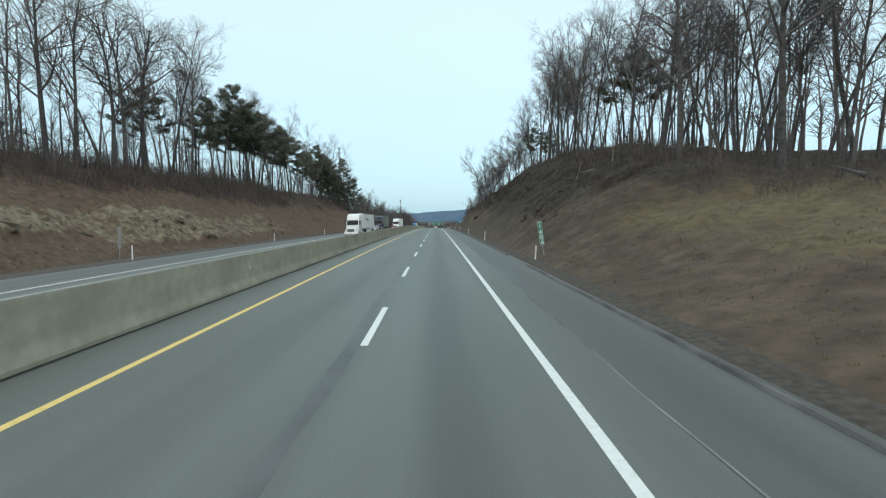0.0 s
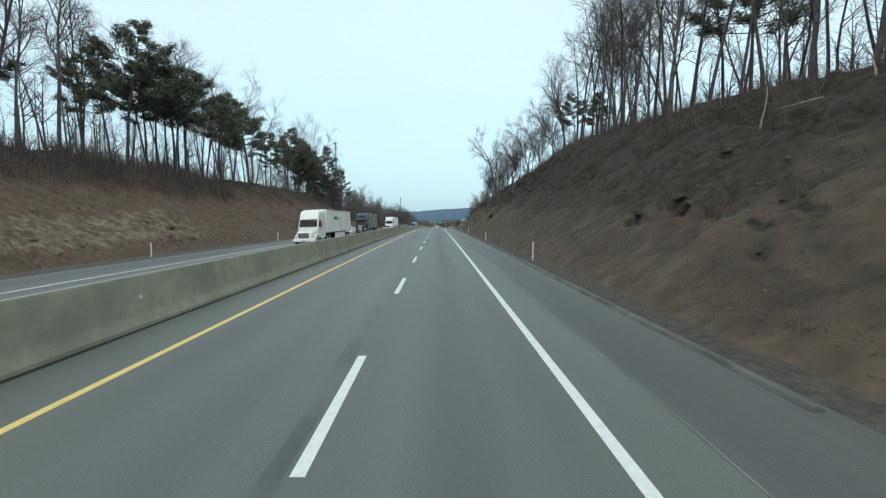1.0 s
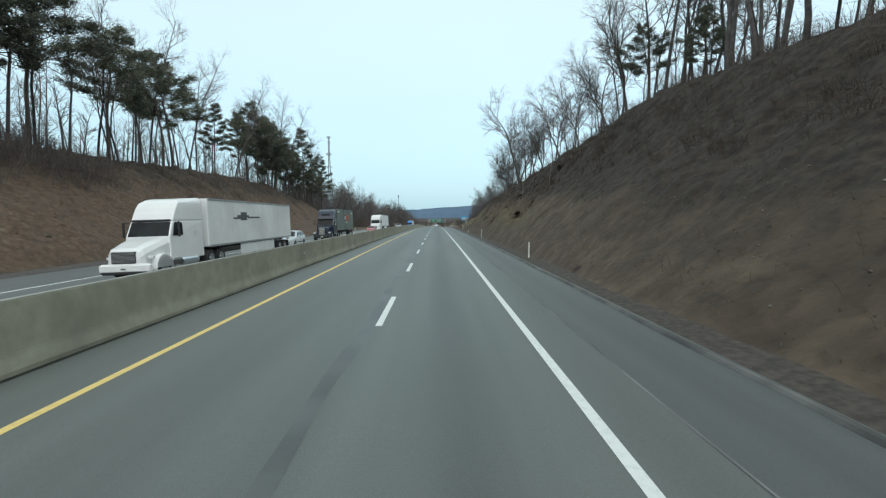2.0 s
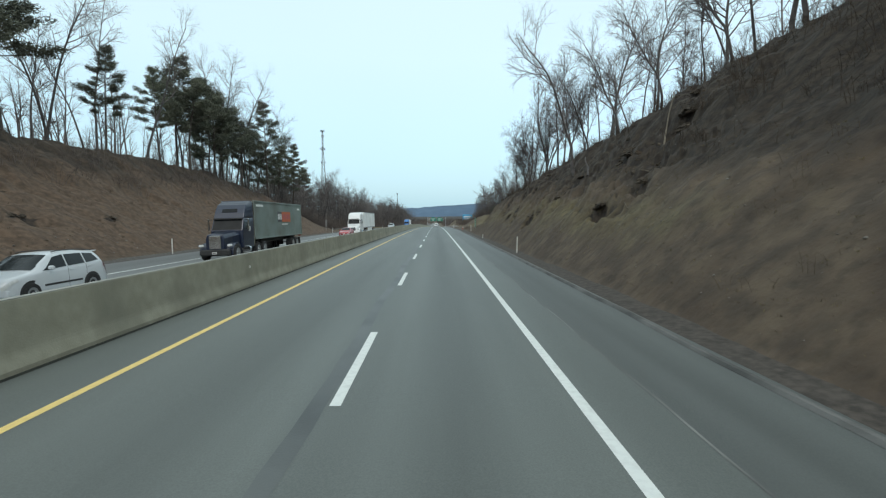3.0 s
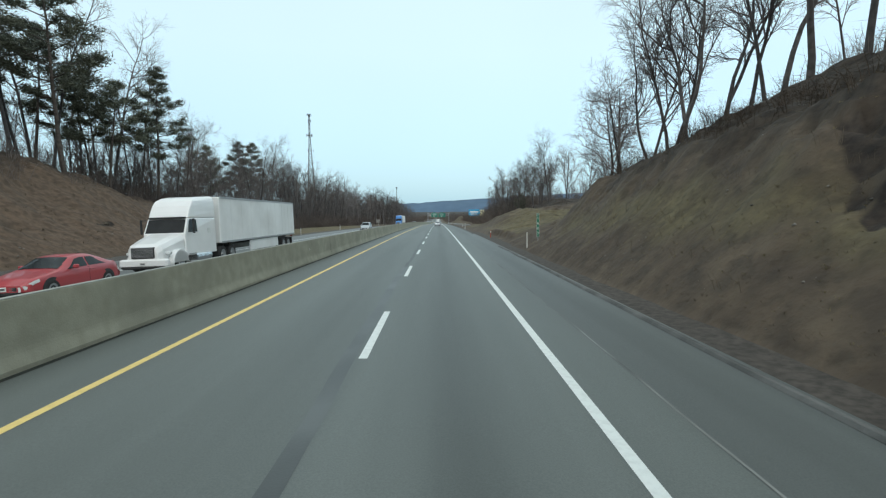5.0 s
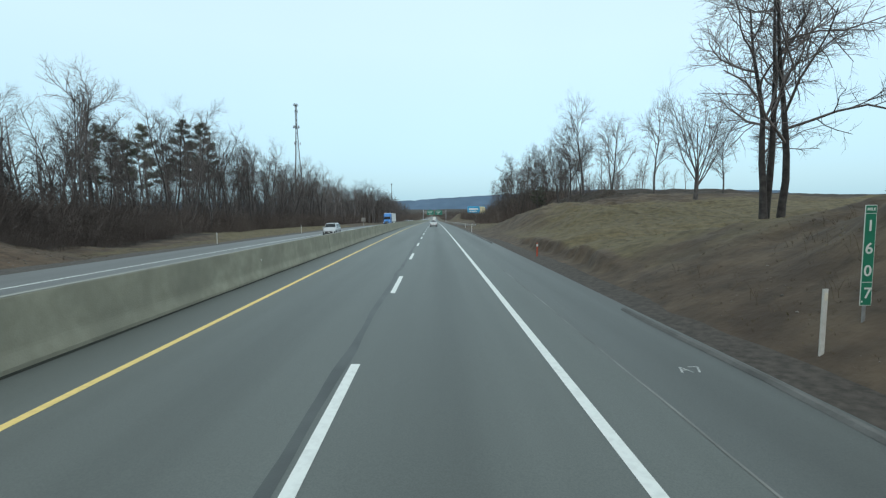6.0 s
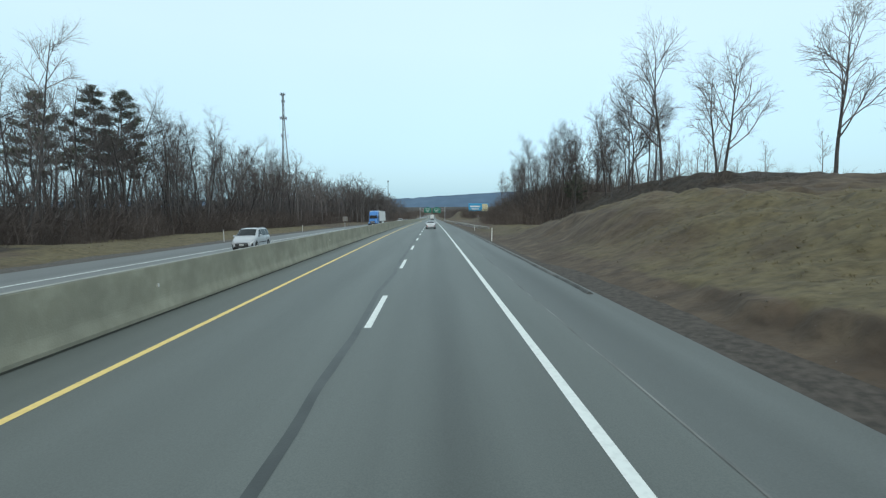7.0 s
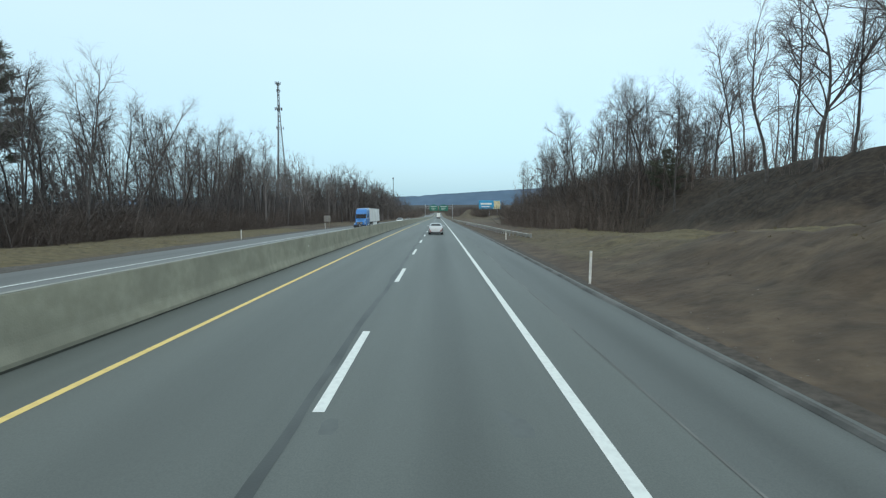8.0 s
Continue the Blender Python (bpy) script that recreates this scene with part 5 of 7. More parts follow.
sods = [sod_mesh(k + 1) for k in range(6)]
for k, (x, y, hw, hl, dep) in enumerate(HOLLOWS):
    for j in range(2 if hl > 0.9 else k % 2):
        px, py = math.copysign(abs(x) + hw * rnd.uniform(0.75, 1.15), x), y + rnd.uniform(-0.7, 0.7) * hl
        ob = tagged(new("sod_lip", sods[(k + j) % 6]), "ragged lip of dark sod hanging over a hollow in the bank", "sod", "sod lips")
        ob.matrix_world = (Matrix.Translation((px, py, ground_z(px, py) - 0.16 * hw)) @ Euler((rnd.uniform(-0.2, 0.2), -math.copysign(rnd.uniform(0.15, 0.45), x), rnd.gauss(0, 0.25))).to_matrix().to_4x4()
                           @ Matrix.Diagonal((hw * rnd.uniform(0.5, 0.85), hl * rnd.uniform(0.22, 0.42), hw * rnd.uniform(0.5, 0.9), 1)))
rocks("rock", "dark brown broken rock in the bank", "ledge rocks", M["rock_dark"],
      cluster(12, 149, 14, 1.8, 5, 0.12, 0.36) + cluster(13.5, 120, 10, 1.8, 4, 0.12, 0.34) + cluster(11, 50, 12, 1.6, 4.5, 0.1, 0.3) + cluster(10.5, 136, 8, 1.8, 6, 0.1, 0.3), 0.6)
M["stone"] = material("loose_stone", (0.08, 0.072, 0.065), (0.24, 0.22, 0.195), 0.9, 0.9)


def pebble(seed):
    rn = np.random.RandomState(seed)
    v = np.array([(1, 0, 0), (-1, 0, 0), (0, 1, 0), (0, -1, 0), (0, 0, 0.7), (0, 0, -0.5)], float) * rn.uniform(0.7, 1.2, (6, 1)) * 0.06
    f = np.array([(0, 2, 4), (2, 1, 4), (1, 3, 4), (3, 0, 4), (2, 0, 5), (1, 2, 5), (3, 1, 5), (0, 3, 5)])
    return v, f


joined("loose_stones", [pebble(k) for k in range(6)], spread_out(900, 6.15, 9, 5, 300, 0.2, 0.65, 1.6) + spread_out(500, 7, 16, 30, 190, 0.5, 1.4) + spread_out(500, -23, -28, 20, 210, 0.5, 2.0), M["stone"],
       "loose stones on the verge and the bank foot", "stones")


# ---- fallen wood ----
def log(x, y, length, r, turn, tilt, mat, label, lift=0.05):
    s = Shape()
    p = Vector((0, 0, 0))
    d = Vector((1, 0, 0))
    rr = random.Random(int(y))
    for i in range(5):
        d = (d + Vector((0, rr.gauss(0, 0.12), rr.gauss(0, 0.08)))).normalized()
        q = p + d * length / 5
        s.tube(p, q + d * 0.03, r * (1 - 0.13 * i), r * (1 - 0.13 * (i + 1)), 7)
        p = q
    ob = s.make("fallen_branch", mat)
    ob.matrix_world = pose(x, y, ground_z(x, y) + lift, 0, tilt, turn)
    return tagged(ob, label, "branch", "fallen branches")


M["dead_wood"] = material("bleached_wood", (0.20, 0.17, 0.13), (0.32, 0.28, 0.22), 4, 0.9, bump=0.4)
M["root"] = material("weathered_root", (0.10, 0.083, 0.062), (0.18, 0.152, 0.115), 4, 0.9, bump=0.4)
log(12.2, 127.0, 4.0, 0.10, 62, -28, M["bark"], "dark fallen branch on the slope", 0.15)
log(15.6, 52.5, 2.4, 0.05, 20, -75, M["dead_wood"], "bleached broken stem on the bank", 0.1)
log(17.0, 50.5, 1.6, 0.06, 160, 10, M["dead_wood"], "bleached fallen branch on the bank", 0.15)
log(18.4, 49.5, 2.2, 0.05, 40, -50, M["dead_wood"], "bleached broken stem on the bank", 0.1)
log(13.8, 117.5, 3.2, 0.05, 10, -80, M["dead_wood"], "bleached upright snag on the bank", 0.0)
for k in range(14):
    x, y = (rnd.uniform(9.2, 12.0), rnd.uniform(127.5, 136.5)) if k < 9 else (rnd.uniform(9.5, 12.0), rnd.uniform(113.0, 120.0))
    log(x, y, rnd.uniform(0.4, 1.1), rnd.uniform(0.015, 0.032), rnd.gauss(90, 40), rnd.uniform(-30, 30), M["root"], "pale crooked root hanging out of the crumbling bank", 0.12)
log(19.5, 21.0, 3.0, 0.12, 70, -8, M["bark"], "dark fallen branch under the trees", 0.2)


# ---- posts and signs ----
M["post_white"] = material("white_plastic", (0.70, 0.70, 0.68), (0.55, 0.55, 0.52), 6, 0.5, per_object=0.15)
M["reflector"] = material("reflector", (0.75, 0.72, 0.6), (0.6, 0.58, 0.5), 20, 0.2)
M["steel"] = material("galvanised_steel", (0.32, 0.33, 0.34), (0.42, 0.43, 0.44), 5, 0.55, metal=0.6, per_object=0.1)
M["rail_steel"] = material("weathered_rail_steel", (0.34, 0.32, 0.29), (0.44, 0.42, 0.39), 2, 0.6, metal=0.35, stain=(0.25, 0.2, 0.16), stain_scale=0.6)
M["sign_back"] = material("dull_aluminium", (0.30, 0.295, 0.28), (0.24, 0.235, 0.225), 3, 0.6, metal=0.3)
M["sign_green"] = material("sign_green", (0.012, 0.16, 0.095), (0.018, 0.19, 0.115), 3, 0.45)
M["sign_white"] = material("sign_white", (0.72, 0.74, 0.72), (0.64, 0.66, 0.64), 8, 0.5)
M["orange"] = material("orange_plastic", (0.42, 0.07, 0.03), (0.34, 0.055, 0.03), 6, 0.5)


def delineator():
    ob = empty("delineator_post", "slim white plastic delineator post on the verge", "post", group="delineator posts")
    s = Shape().loft([[(-0.05, -0.012, z), (-0.02, -0.026, z), (0.02, -0.026, z), (0.05, -0.012, z), (0.05, 0.008, z), (-0.05, 0.008, z)] for z in (-0.3, 1.2, 1.24)])
    s.make("post", M["post_white"], ob)
    Shape().box(-0.035, 0.035, -0.034, -0.026, 1.03, 1.17, 0.004).make("reflector", M["reflector"], ob)
    return ob


post = delineator()
POSTS = [(6.6, 31.4, 0.8), (6.2, 60.6, 1.0), (6.25, 91.5, 0.9), (6.2, 125.5, 1.05), (6.2, 153.0, 0.45), (6.95, 184.85, 1.0), (5.95, 253.4, 1.05), (6.9, 283.0, 0.75),
         (-23.4, 36.0, 0.95), (-23.4, 67.7, 1.0), (-23.4, 98.0, 1.0), (-23.4, 130.0, 1.1), (-23.4, 162.0, 1.25), (-23.6, 195.0, 1.0), (-23.4, 227.0, 1.0), (-23.4, 259.0, 1.15), (-23.4, 291.0, 1.0), (-23.5, 333.0, 1.0)]
for k, (x, y, s) in enumerate(POSTS):
    m = pose(x, y, max(ground_z(x, y), road_z(y) - 0.05 - (OPPOSITE_DROP if x < 0 else 0)), rnd.uniform(-2, 2), rnd.uniform(-2.5, 2.5), 0 if x > 0 else 180)
    if k == 0:
        post.matrix_world, post.scale = m, (1, 1, s)
    else:
        copy_thing(post, m).scale = (1, 1, s)


def lettering(text, size, mat, parent, x, y, z, name="numeral"):
    """Raised letters on a face that looks towards -y."""
    cu = bpy.data.curves.new(name, "FONT")
    cu.body, cu.size, cu.align_x, cu.align_y, cu.extrude, cu.offset = text, size, "CENTER", "CENTER", 0.002, size * 0.012
    tmp = new("lettering", cu)
    bpy.context.view_layer.update()
    me = bpy.data.meshes.new_from_object(tmp.evaluated_get(bpy.context.evaluated_depsgraph_get()))
    bpy.data.objects.remove(tmp)
    me.materials.clear()
    me.materials.append(mat)
    ob = new(name, me)
    ob.parent = parent
    ob.matrix_local = pose(x, y, z, 90, 0, 0)
    return ob


def mile_marker(x, y, last, lean, h=1.62, low=0.95, w=0.145):
    ob = empty("mile_marker", "tall narrow green mile marker with white numerals on a post", "sign", pose(x, y, ground_z(x, y) - 0.05, 0, lean, -4), "mile markers")
    low += road_z(y) + 0.05 - ground_z(x, y) + 0.35
    panel = Shape().box(-w, w, -0.006, 0.006, low, low + h, 0.003).make("panel", M["sign_white"], ob)
    Shape().box(-w + 0.012, w - 0.012, -0.010, -0.0062, low + 0.012, low + h - 0.16).make("face", M["sign_green"], panel, "green reflective face")
    Shape().box(-w + 0.012, w - 0.012, -0.010, -0.0062, low + h - 0.15, low + h - 0.012).make("face", M["sign_green"], panel, "green reflective face")
    lettering("MILE", 0.72 * w, M["sign_white"], panel, 0, -0.012, low + h - 0.08, "word")
    step = (h - 0.2) / 4
    for k, ch in enumerate(("1", "6", "0", last)):
        lettering(ch, 2.75 * w, M["sign_white"], panel, 0.0 if k < 3 else 0.2 * w, -0.012, low + h - 0.18 - step * (k + 0.5))
    Shape().box(-w + 0.012, w - 0.012, -0.0125, -0.0102, low + step + 0.018, low + step + 0.03).make("divider", M["sign_white"], panel)
    if last in "67":
        Shape().box(-0.8 * w, -0.55 * w, -0.0125, -0.0102, low + 0.06, low + 0.095).make("point", M["sign_white"], panel)
    Shape().box(-0.03, 0.03, 0.007, 0.035, -0.4, low + h - 0.1, 0.006).make("post", M["steel"], ob)
    return ob


mile_marker(7.25, 31.6, "6", -9, 1.62, 0.62)
mile_marker(7.85, 185.0, "7", -1, 1.88, 0.7, 0.105)


def marker_back(x, y):
    ob = empty("mile_marker", "bare metal back of a narrow mile marker on a post", "sign", pose(x, y, ground_z(x, y) - 0.05, 0, 1, 4), "mile markers")
    Shape().box(-0.16, 0.16, -0.006, 0.006, 0.95, 2.6, 0.003).make("panel", M["sign_back"], ob)
    Shape().box(-0.03, 0.03, -0.04, -0.007, -0.4, 2.5, 0.006).make("post", M["steel"], ob)
    Shape().box(-0.149, 0.149, 0.0062, 0.010, 0.96, 2.59).make("face", M["sign_green"], ob)
    return ob


marker_back(-25.0, 37.0)
marker_back(-26.0, 199.0)

stake = empty("marker_stake", "faded orange plastic marker stake in the gravel", "stake", pose(6.5, 206.9, road_z(206.9) - 0.06))
Shape().box(-0.05, 0.05, -0.01, 0.01, -0.2, 0.95, 0.005).make("stake", M["orange"], stake)
Shape().box(-0.052, 0.052, -0.013, -0.0105, 0.7, 0.86).make("band", M["sign_white"], stake)


def road_sign_back(x, y):
    ob = empty("road_sign", "square brown-grey back of a road sign on two posts", "sign", pose(x, y, ground_z(x, y), 0, 0, 5))
    Shape().box(-0.7, 0.7, -0.01, 0.01, 1.5, 2.8, 0.004).make("panel", M["sign_back"], ob)
    for a in (-0.45, 0.45):
        Shape().box(a - 0.05, a + 0.05, -0.09, -0.011, -0.4, 2.7, 0.01).make("post", M["dead_wood"], ob)
    return ob


road_sign_back(-24.5, 339)


# ---- guard rail ----
def build_guardrail(y0, y1):
    ob = empty("guardrail", "weathered steel W-beam guardrail on steel posts", "guardrail")
    prof = [(0.0, 0.44), (-0.08, 0.49), (-0.08, 0.55), (0.0, 0.60), (-0.08, 0.65), (-0.08, 0.71), (0.0, 0.76), (0.012, 0.755), (-0.06, 0.705), (-0.06, 0.655), (0.015, 0.60), (-0.06, 0.545), (-0.06, 0.495), (0.012, 0.445)]

    def line(y):
        u = max(0.0, (y0 + 20 - y) / 20)
        return 6.7 + max(0.0, 400 - y) * 0.0117 + 0.7 * u * u

    y = y0
    while y < y1:
        e = min(y + 7.62, y1)
        Shape().loft([[(line(v) + x, v, road_z(v) + z - 0.05) for x, z in prof] for v in (y, (y + e) / 2, e - 0.01)]).make("beam", M["rail_steel"], ob)
        for v in (y + 0.1, y + 2.0, y + 3.9, y + 5.8):
            if v < 360 or v - y < 0.2:
                Shape().box(line(v) + 0.02, line(v) + 0.16, v - 0.05, v + 0.05, road_z(v) - 0.6, road_z(v) + 0.73, 0.008).make("post", M["steel"], ob)
        y = e
    return ob


build_guardrail(280, 470)


# ---- far signs, mast ----
# sign green dulled towards blue: distance haze put into the colour
M["far_green"] = material("hazed_sign_green", (0.020, 0.15, 0.11), (0.028, 0.18, 0.13), 1, 0.6)


def gantry(y):
    z = road_z(y)
    ob = empty("overhead_sign", "green overhead direction signs on a steel gantry across the road", "sign gantry", pose(0, y, z))
    for x in (-8.05, 8.6):
        Shape().tube((x, 0, -0.8), (x, 0, 9.0), 0.22, 0.18, 10).make("column", M["steel"], ob)
    for zz in (6.4, 7.8):
        Shape().tube((-8.05, 0, zz), (8.6, 0, zz), 0.09, 0.09, 8).make("chord", M["steel"], ob)
    for a in range(12):
        x = -7.9 + a * 1.36
        Shape().tube((x, 0, 6.4 if a % 2 else 7.8), (x + 1.36, 0, 7.8 if a % 2 else 6.4), 0.04, 0.04, 6).make("brace", M["steel"], ob)
    for x0, x1 in ((-5.4, -0.4), (0.4, 5.8)):
        p = Shape().box(x0, x1, -0.42, -0.32, 5.2, 8.4, 0.02).make("panel", M["far_green"], ob)
        for k, (u0, u1) in enumerate(((0.12, 0.88), (0.2, 0.72), (0.3, 0.6))):
            Shape().box(x0 + (x1 - x0) * u0, x0 + (x1 - x0) * u1, -0.44, -0.425, 7.65 - 0.95 * k, 7.87 - 0.95 * k).make("text_bar", M["sign_white"], p)
        Shape().box(x0 + 1.5, x1 - 1.5, -0.40, -0.30, 8.44, 9.0, 0.02).make("tab", M["far_green"], p)
    return ob


gantry(523)
M["billboard_blue"] = material("billboard_blue", (0.03, 0.27, 0.50), (0.04, 0.33, 0.58), 0.4, 0.5)
M["billboard_cream"] = material("billboard_cream", (0.62, 0.58, 0.38), (0.5, 0.46, 0.28), 0.5, 0.5)


def billboard(x, y):
    g = ground_z(x, y)
    b = -4.2 - g
    ob = empty("billboard", "roadside billboard, blue with a cream picture area", "billboard", pose(x, y, g, 0, 0, -6))
    for a in (-4.5, 0, 4.5):
        Shape().tube((a, 0.3, -0.8), (a, 0.3, b + 0.4), 0.2, 0.2, 10).make("post", M["steel"], ob)
    panel = Shape().box(-6.2, 6.2, -0.15, 0.15, b, b + 5.0, 0.03).make("panel", M["billboard_blue"], ob)
    Shape().loft([[(2.2 + 3.6 * k + 0.35 * math.sin(3.14 * j / 6), -0.17 - 0.01 * i, b + 0.2 + 4.6 * j / 6) for k, j in [(0, j) for j in range(7)] + [(1, j) for j in range(6, -1, -1)]] for i in (1, 0)]).make(
        "picture", M["billboard_cream"], panel)
    Shape().box(-5.2, 1.2, -0.18, -0.155, b + 2.6, b + 3.6).make("text_bar", M["sign_white"], panel)
    Shape().box(-4.6, 0.4, -0.18, -0.155, b + 1.2, b + 1.8).make("text_bar", M["sign_white"], panel)
    return ob


billboard(29.6, 508)
M["mast_steel"] = material("mast_steel", (0.12, 0.125, 0.13), (0.17, 0.175, 0.18), 0.3, 0.6, metal=0.3)


def mast(x, y, top):
    g = ground_z(x, y)
    h = top - g
    ob = empty("radio_mast", "tall grey three-legged lattice radio mast behind the woods", "mast", pose(x, y, g, 0, 0, 12))

    def width(u):
        return 0.7 + 5.6 * max(0.0, 1 - u / 0.82) ** 1.15

    levels = [i / 26 for i in range(27)]
    for k in range(3):
        a = 2 * math.pi * k / 3
        s = Shape()
        for u, w in zip(levels, levels[1:]):
            s.tube((math.cos(a) * width(u), math.sin(a) * width(u), u * h - 0.5), (math.cos(a) * width(w), math.sin(a) * width(w), w * h - 0.5), 0.46 - 0.14 * u, None, 6)
        s.make("leg", M["mast_steel"], ob)
        b = a + 2 * math.pi / 3
        s = Shape()
        for i, (u, w) in enumerate(zip(levels, levels[1:])):
            p, q = (math.cos(a), math.sin(a)), (math.cos(b), math.sin(b))
            if i % 2:
                p, q = q, p
            s.tube((p[0] * width(u), p[1] * width(u), u * h - 0.5), (q[0] * width(w), q[1] * width(w), w * h - 0.5), 0.11, None, 5)
            s.tube((p[0] * width(u), p[1] * width(u), u * h - 0.5), (q[0] * width(u), q[1] * width(u), u * h - 0.5), 0.08, None, 5)
        s.make("bracing", M["mast_steel"], ob)
    for zf, n, r in ((0.985, 6, 1.9), (0.93, 3, 1.4), (0.80, 9, 2.6), (0.66, 3, 3.2)):
        for k in range(n):
            a = 2 * math.pi * k / n
            c, sn = math.cos(a) * r, math.sin(a) * r
            arm = Shape().tube((0, 0, zf * h), (c, sn, zf * h), 0.09, None, 5).make("antenna_arm", M["mast_steel"], ob)
            Shape().box(c - 0.22, c + 0.22, sn - 0.22, sn + 0.22, zf * h - 1.1, zf * h + 1.1, 0.05).make("antenna", M["mast_steel"], arm)
    return ob


mast(-124.6, 612, 93)
pole = empty("radio_pole", "slim far radio pole above the ridge line", "mast", pose(-88, 1160, ground_z(-88, 1160)))
Shape().tube((0, 0, -1), (0, 0, 68), 0.8, 0.55, 8).make("pole", M["mast_steel"], pole)
Shape().box(-1.4, 1.4, -1.4, 1.4, 66, 69, 0.2).make("antenna", M["mast_steel"], pole)


# ---- vehicles, standing in their lanes ----
def paint(name, colour, rough=0.35):
    return material(name, [c * 0.94 for c in colour], colour, 1.2, rough, coat=0.6, spread=(0.3, 0.7))


M["white_silver"] = paint("white_silver_paint", (0.56, 0.59, 0.61))
M["silver"] = paint("silver_paint", (0.44, 0.47, 0.50))
M["white_paint"] = paint("white_paint", (0.84, 0.85, 0.85))
M["pale_silver"] = paint("pale_silver_paint", (0.64, 0.68, 0.71))
M["red_paint"] = paint("red_paint", (0.42, 0.05, 0.06))
M["navy_paint"] = paint("navy_paint", (0.008, 0.016, 0.042), 0.3)
M["blue_paint"] = paint("blue_paint", (0.03, 0.19, 0.52))
M["car_glass"] = material("tinted_glass", (0.02, 0.025, 0.028), (0.028, 0.033, 0.036), 2, 0.14)
M["car_glass"].node_tree.nodes["Principled BSDF"].inputs["Specular IOR Level"].default_value = 0.22
M["truck_glass"] = material("dark_cab_glass", (0.012, 0.014, 0.016), (0.018, 0.021, 0.023), 2, 0.12)
M["truck_glass"].node_tree.nodes["Principled BSDF"].inputs["Specular IOR Level"].default_value = 0.2
M["rubber"] = material("tyre_rubber", (0.018, 0.018, 0.019), (0.035, 0.034, 0.033), 9, 0.85, bump=0.2)
M["black_trim"] = material("black_plastic", (0.02, 0.021, 0.022), (0.032, 0.033, 0.034), 8, 0.6)
M["alloy"] = material("wheel_alloy", (0.42, 0.43, 0.44), (0.34, 0.35, 0.36), 6, 0.35, metal=0.8)
M["chrome"] = material("chrome", (0.62, 0.63, 0.64), (0.52, 0.53, 0.54), 5, 0.22, metal=1.0)
M["lamp_clear"] = material("headlamp_glass", (0.70, 0.72, 0.72), (0.6, 0.62, 0.62), 12, 0.12, coat=1.0)
M["lamp_red"] = material("tail_lamp_red", (0.30, 0.015, 0.015), (0.22, 0.012, 0.012), 12, 0.15, coat=1.0)
M["trailer_white"] = material("trailer_panel_white", (0.82, 0.83, 0.82), (0.72, 0.73, 0.72), 0.5, 0.5, stain=(0.62, 0.62, 0.60), stain_scale=0.35)
M["container_green"] = material("container_grey_green", (0.165, 0.21, 0.195), (0.20, 0.25, 0.235), 0.6, 0.6, stain=(0.12, 0.125, 0.105), stain_scale=0.5, bump=0.1)
M["container_orange"] = material("decal_orange", (0.52, 0.14, 0.05), (0.46, 0.12, 0.05), 3, 0.6)
M["decal_grey"] = material("decal_dark_grey", (0.07, 0.075, 0.08), (0.1, 0.105, 0.11), 3, 0.6)
M["frame_dark"] = material("chassis_dark", (0.03, 0.03, 0.03), (0.06, 0.056, 0.05), 3, 0.8)


def wheel(parent, x, y, r, width, rim, side):
    """A wheel whose outer face looks to side (+1 or -1 in x)."""
    w = new("wheel")
    w.parent, w.location, w.empty_display_size = parent, (x, y, r), 0.1
    n = 20

    def ring(rad, xx):
        return [(xx * side, math.cos(2 * math.pi * i / n) * rad, math.sin(2 * math.pi * i / n) * rad) for i in range(n)]

    h = width / 2
    Shape().loft([ring(r * 0.6, -h), ring(r * 0.93, -h), ring(r, -h * 0.7), ring(r, h * 0.7), ring(r * 0.93, h), ring(r * 0.6, h)], caps=False).make("tyre", M["rubber"], w, smooth=False)
    Shape().loft([ring(r * 0.6, h * 0.5), ring(r * 0.6, h * 1.02), ring(r * 0.5, h * 0.95), ring(r * 0.2, h * 0.75), ring(r * 0.16, h * 1.0), ring(0.01, h * 1.0)]).make("rim", M[rim], w)
    return w


def pane(name, quad, mat, parent, inset=(0.06, 0.94, 0.08, 0.92), off=0.008, span=(0.0, 1.0)):
    """A thin pane set just proud of a four-cornered face: corners bottom-left, bottom-right, top-right, top-left."""
    a, b, c, d = [Vector(p) for p in quad]

    def at(u, v):
        u = span[0] + (span[1] - span[0]) * u
        return a.lerp(b, u).lerp(d.lerp(c, u), v)

    nrm = (b - a).cross(d - a).normalized()
    u0, u1, v0, v1 = inset
    ring = [at(u0, v0), at(u1, v0), at(u1, v1), at(u0, v1)]
    Shape().loft([[p - nrm * 0.01 for p in ring], [p + nrm * off for p in ring]]).make(name, mat, parent)


def curve(points, soft=0.09):
    """A softened polyline through (y, value) points."""
    ys, vs = zip(*points)
    return lambda y: sum(float(np.interp(y + d * soft, ys, vs)) for d in (-1, -0.5, 0, 0.5, 1)) / 5


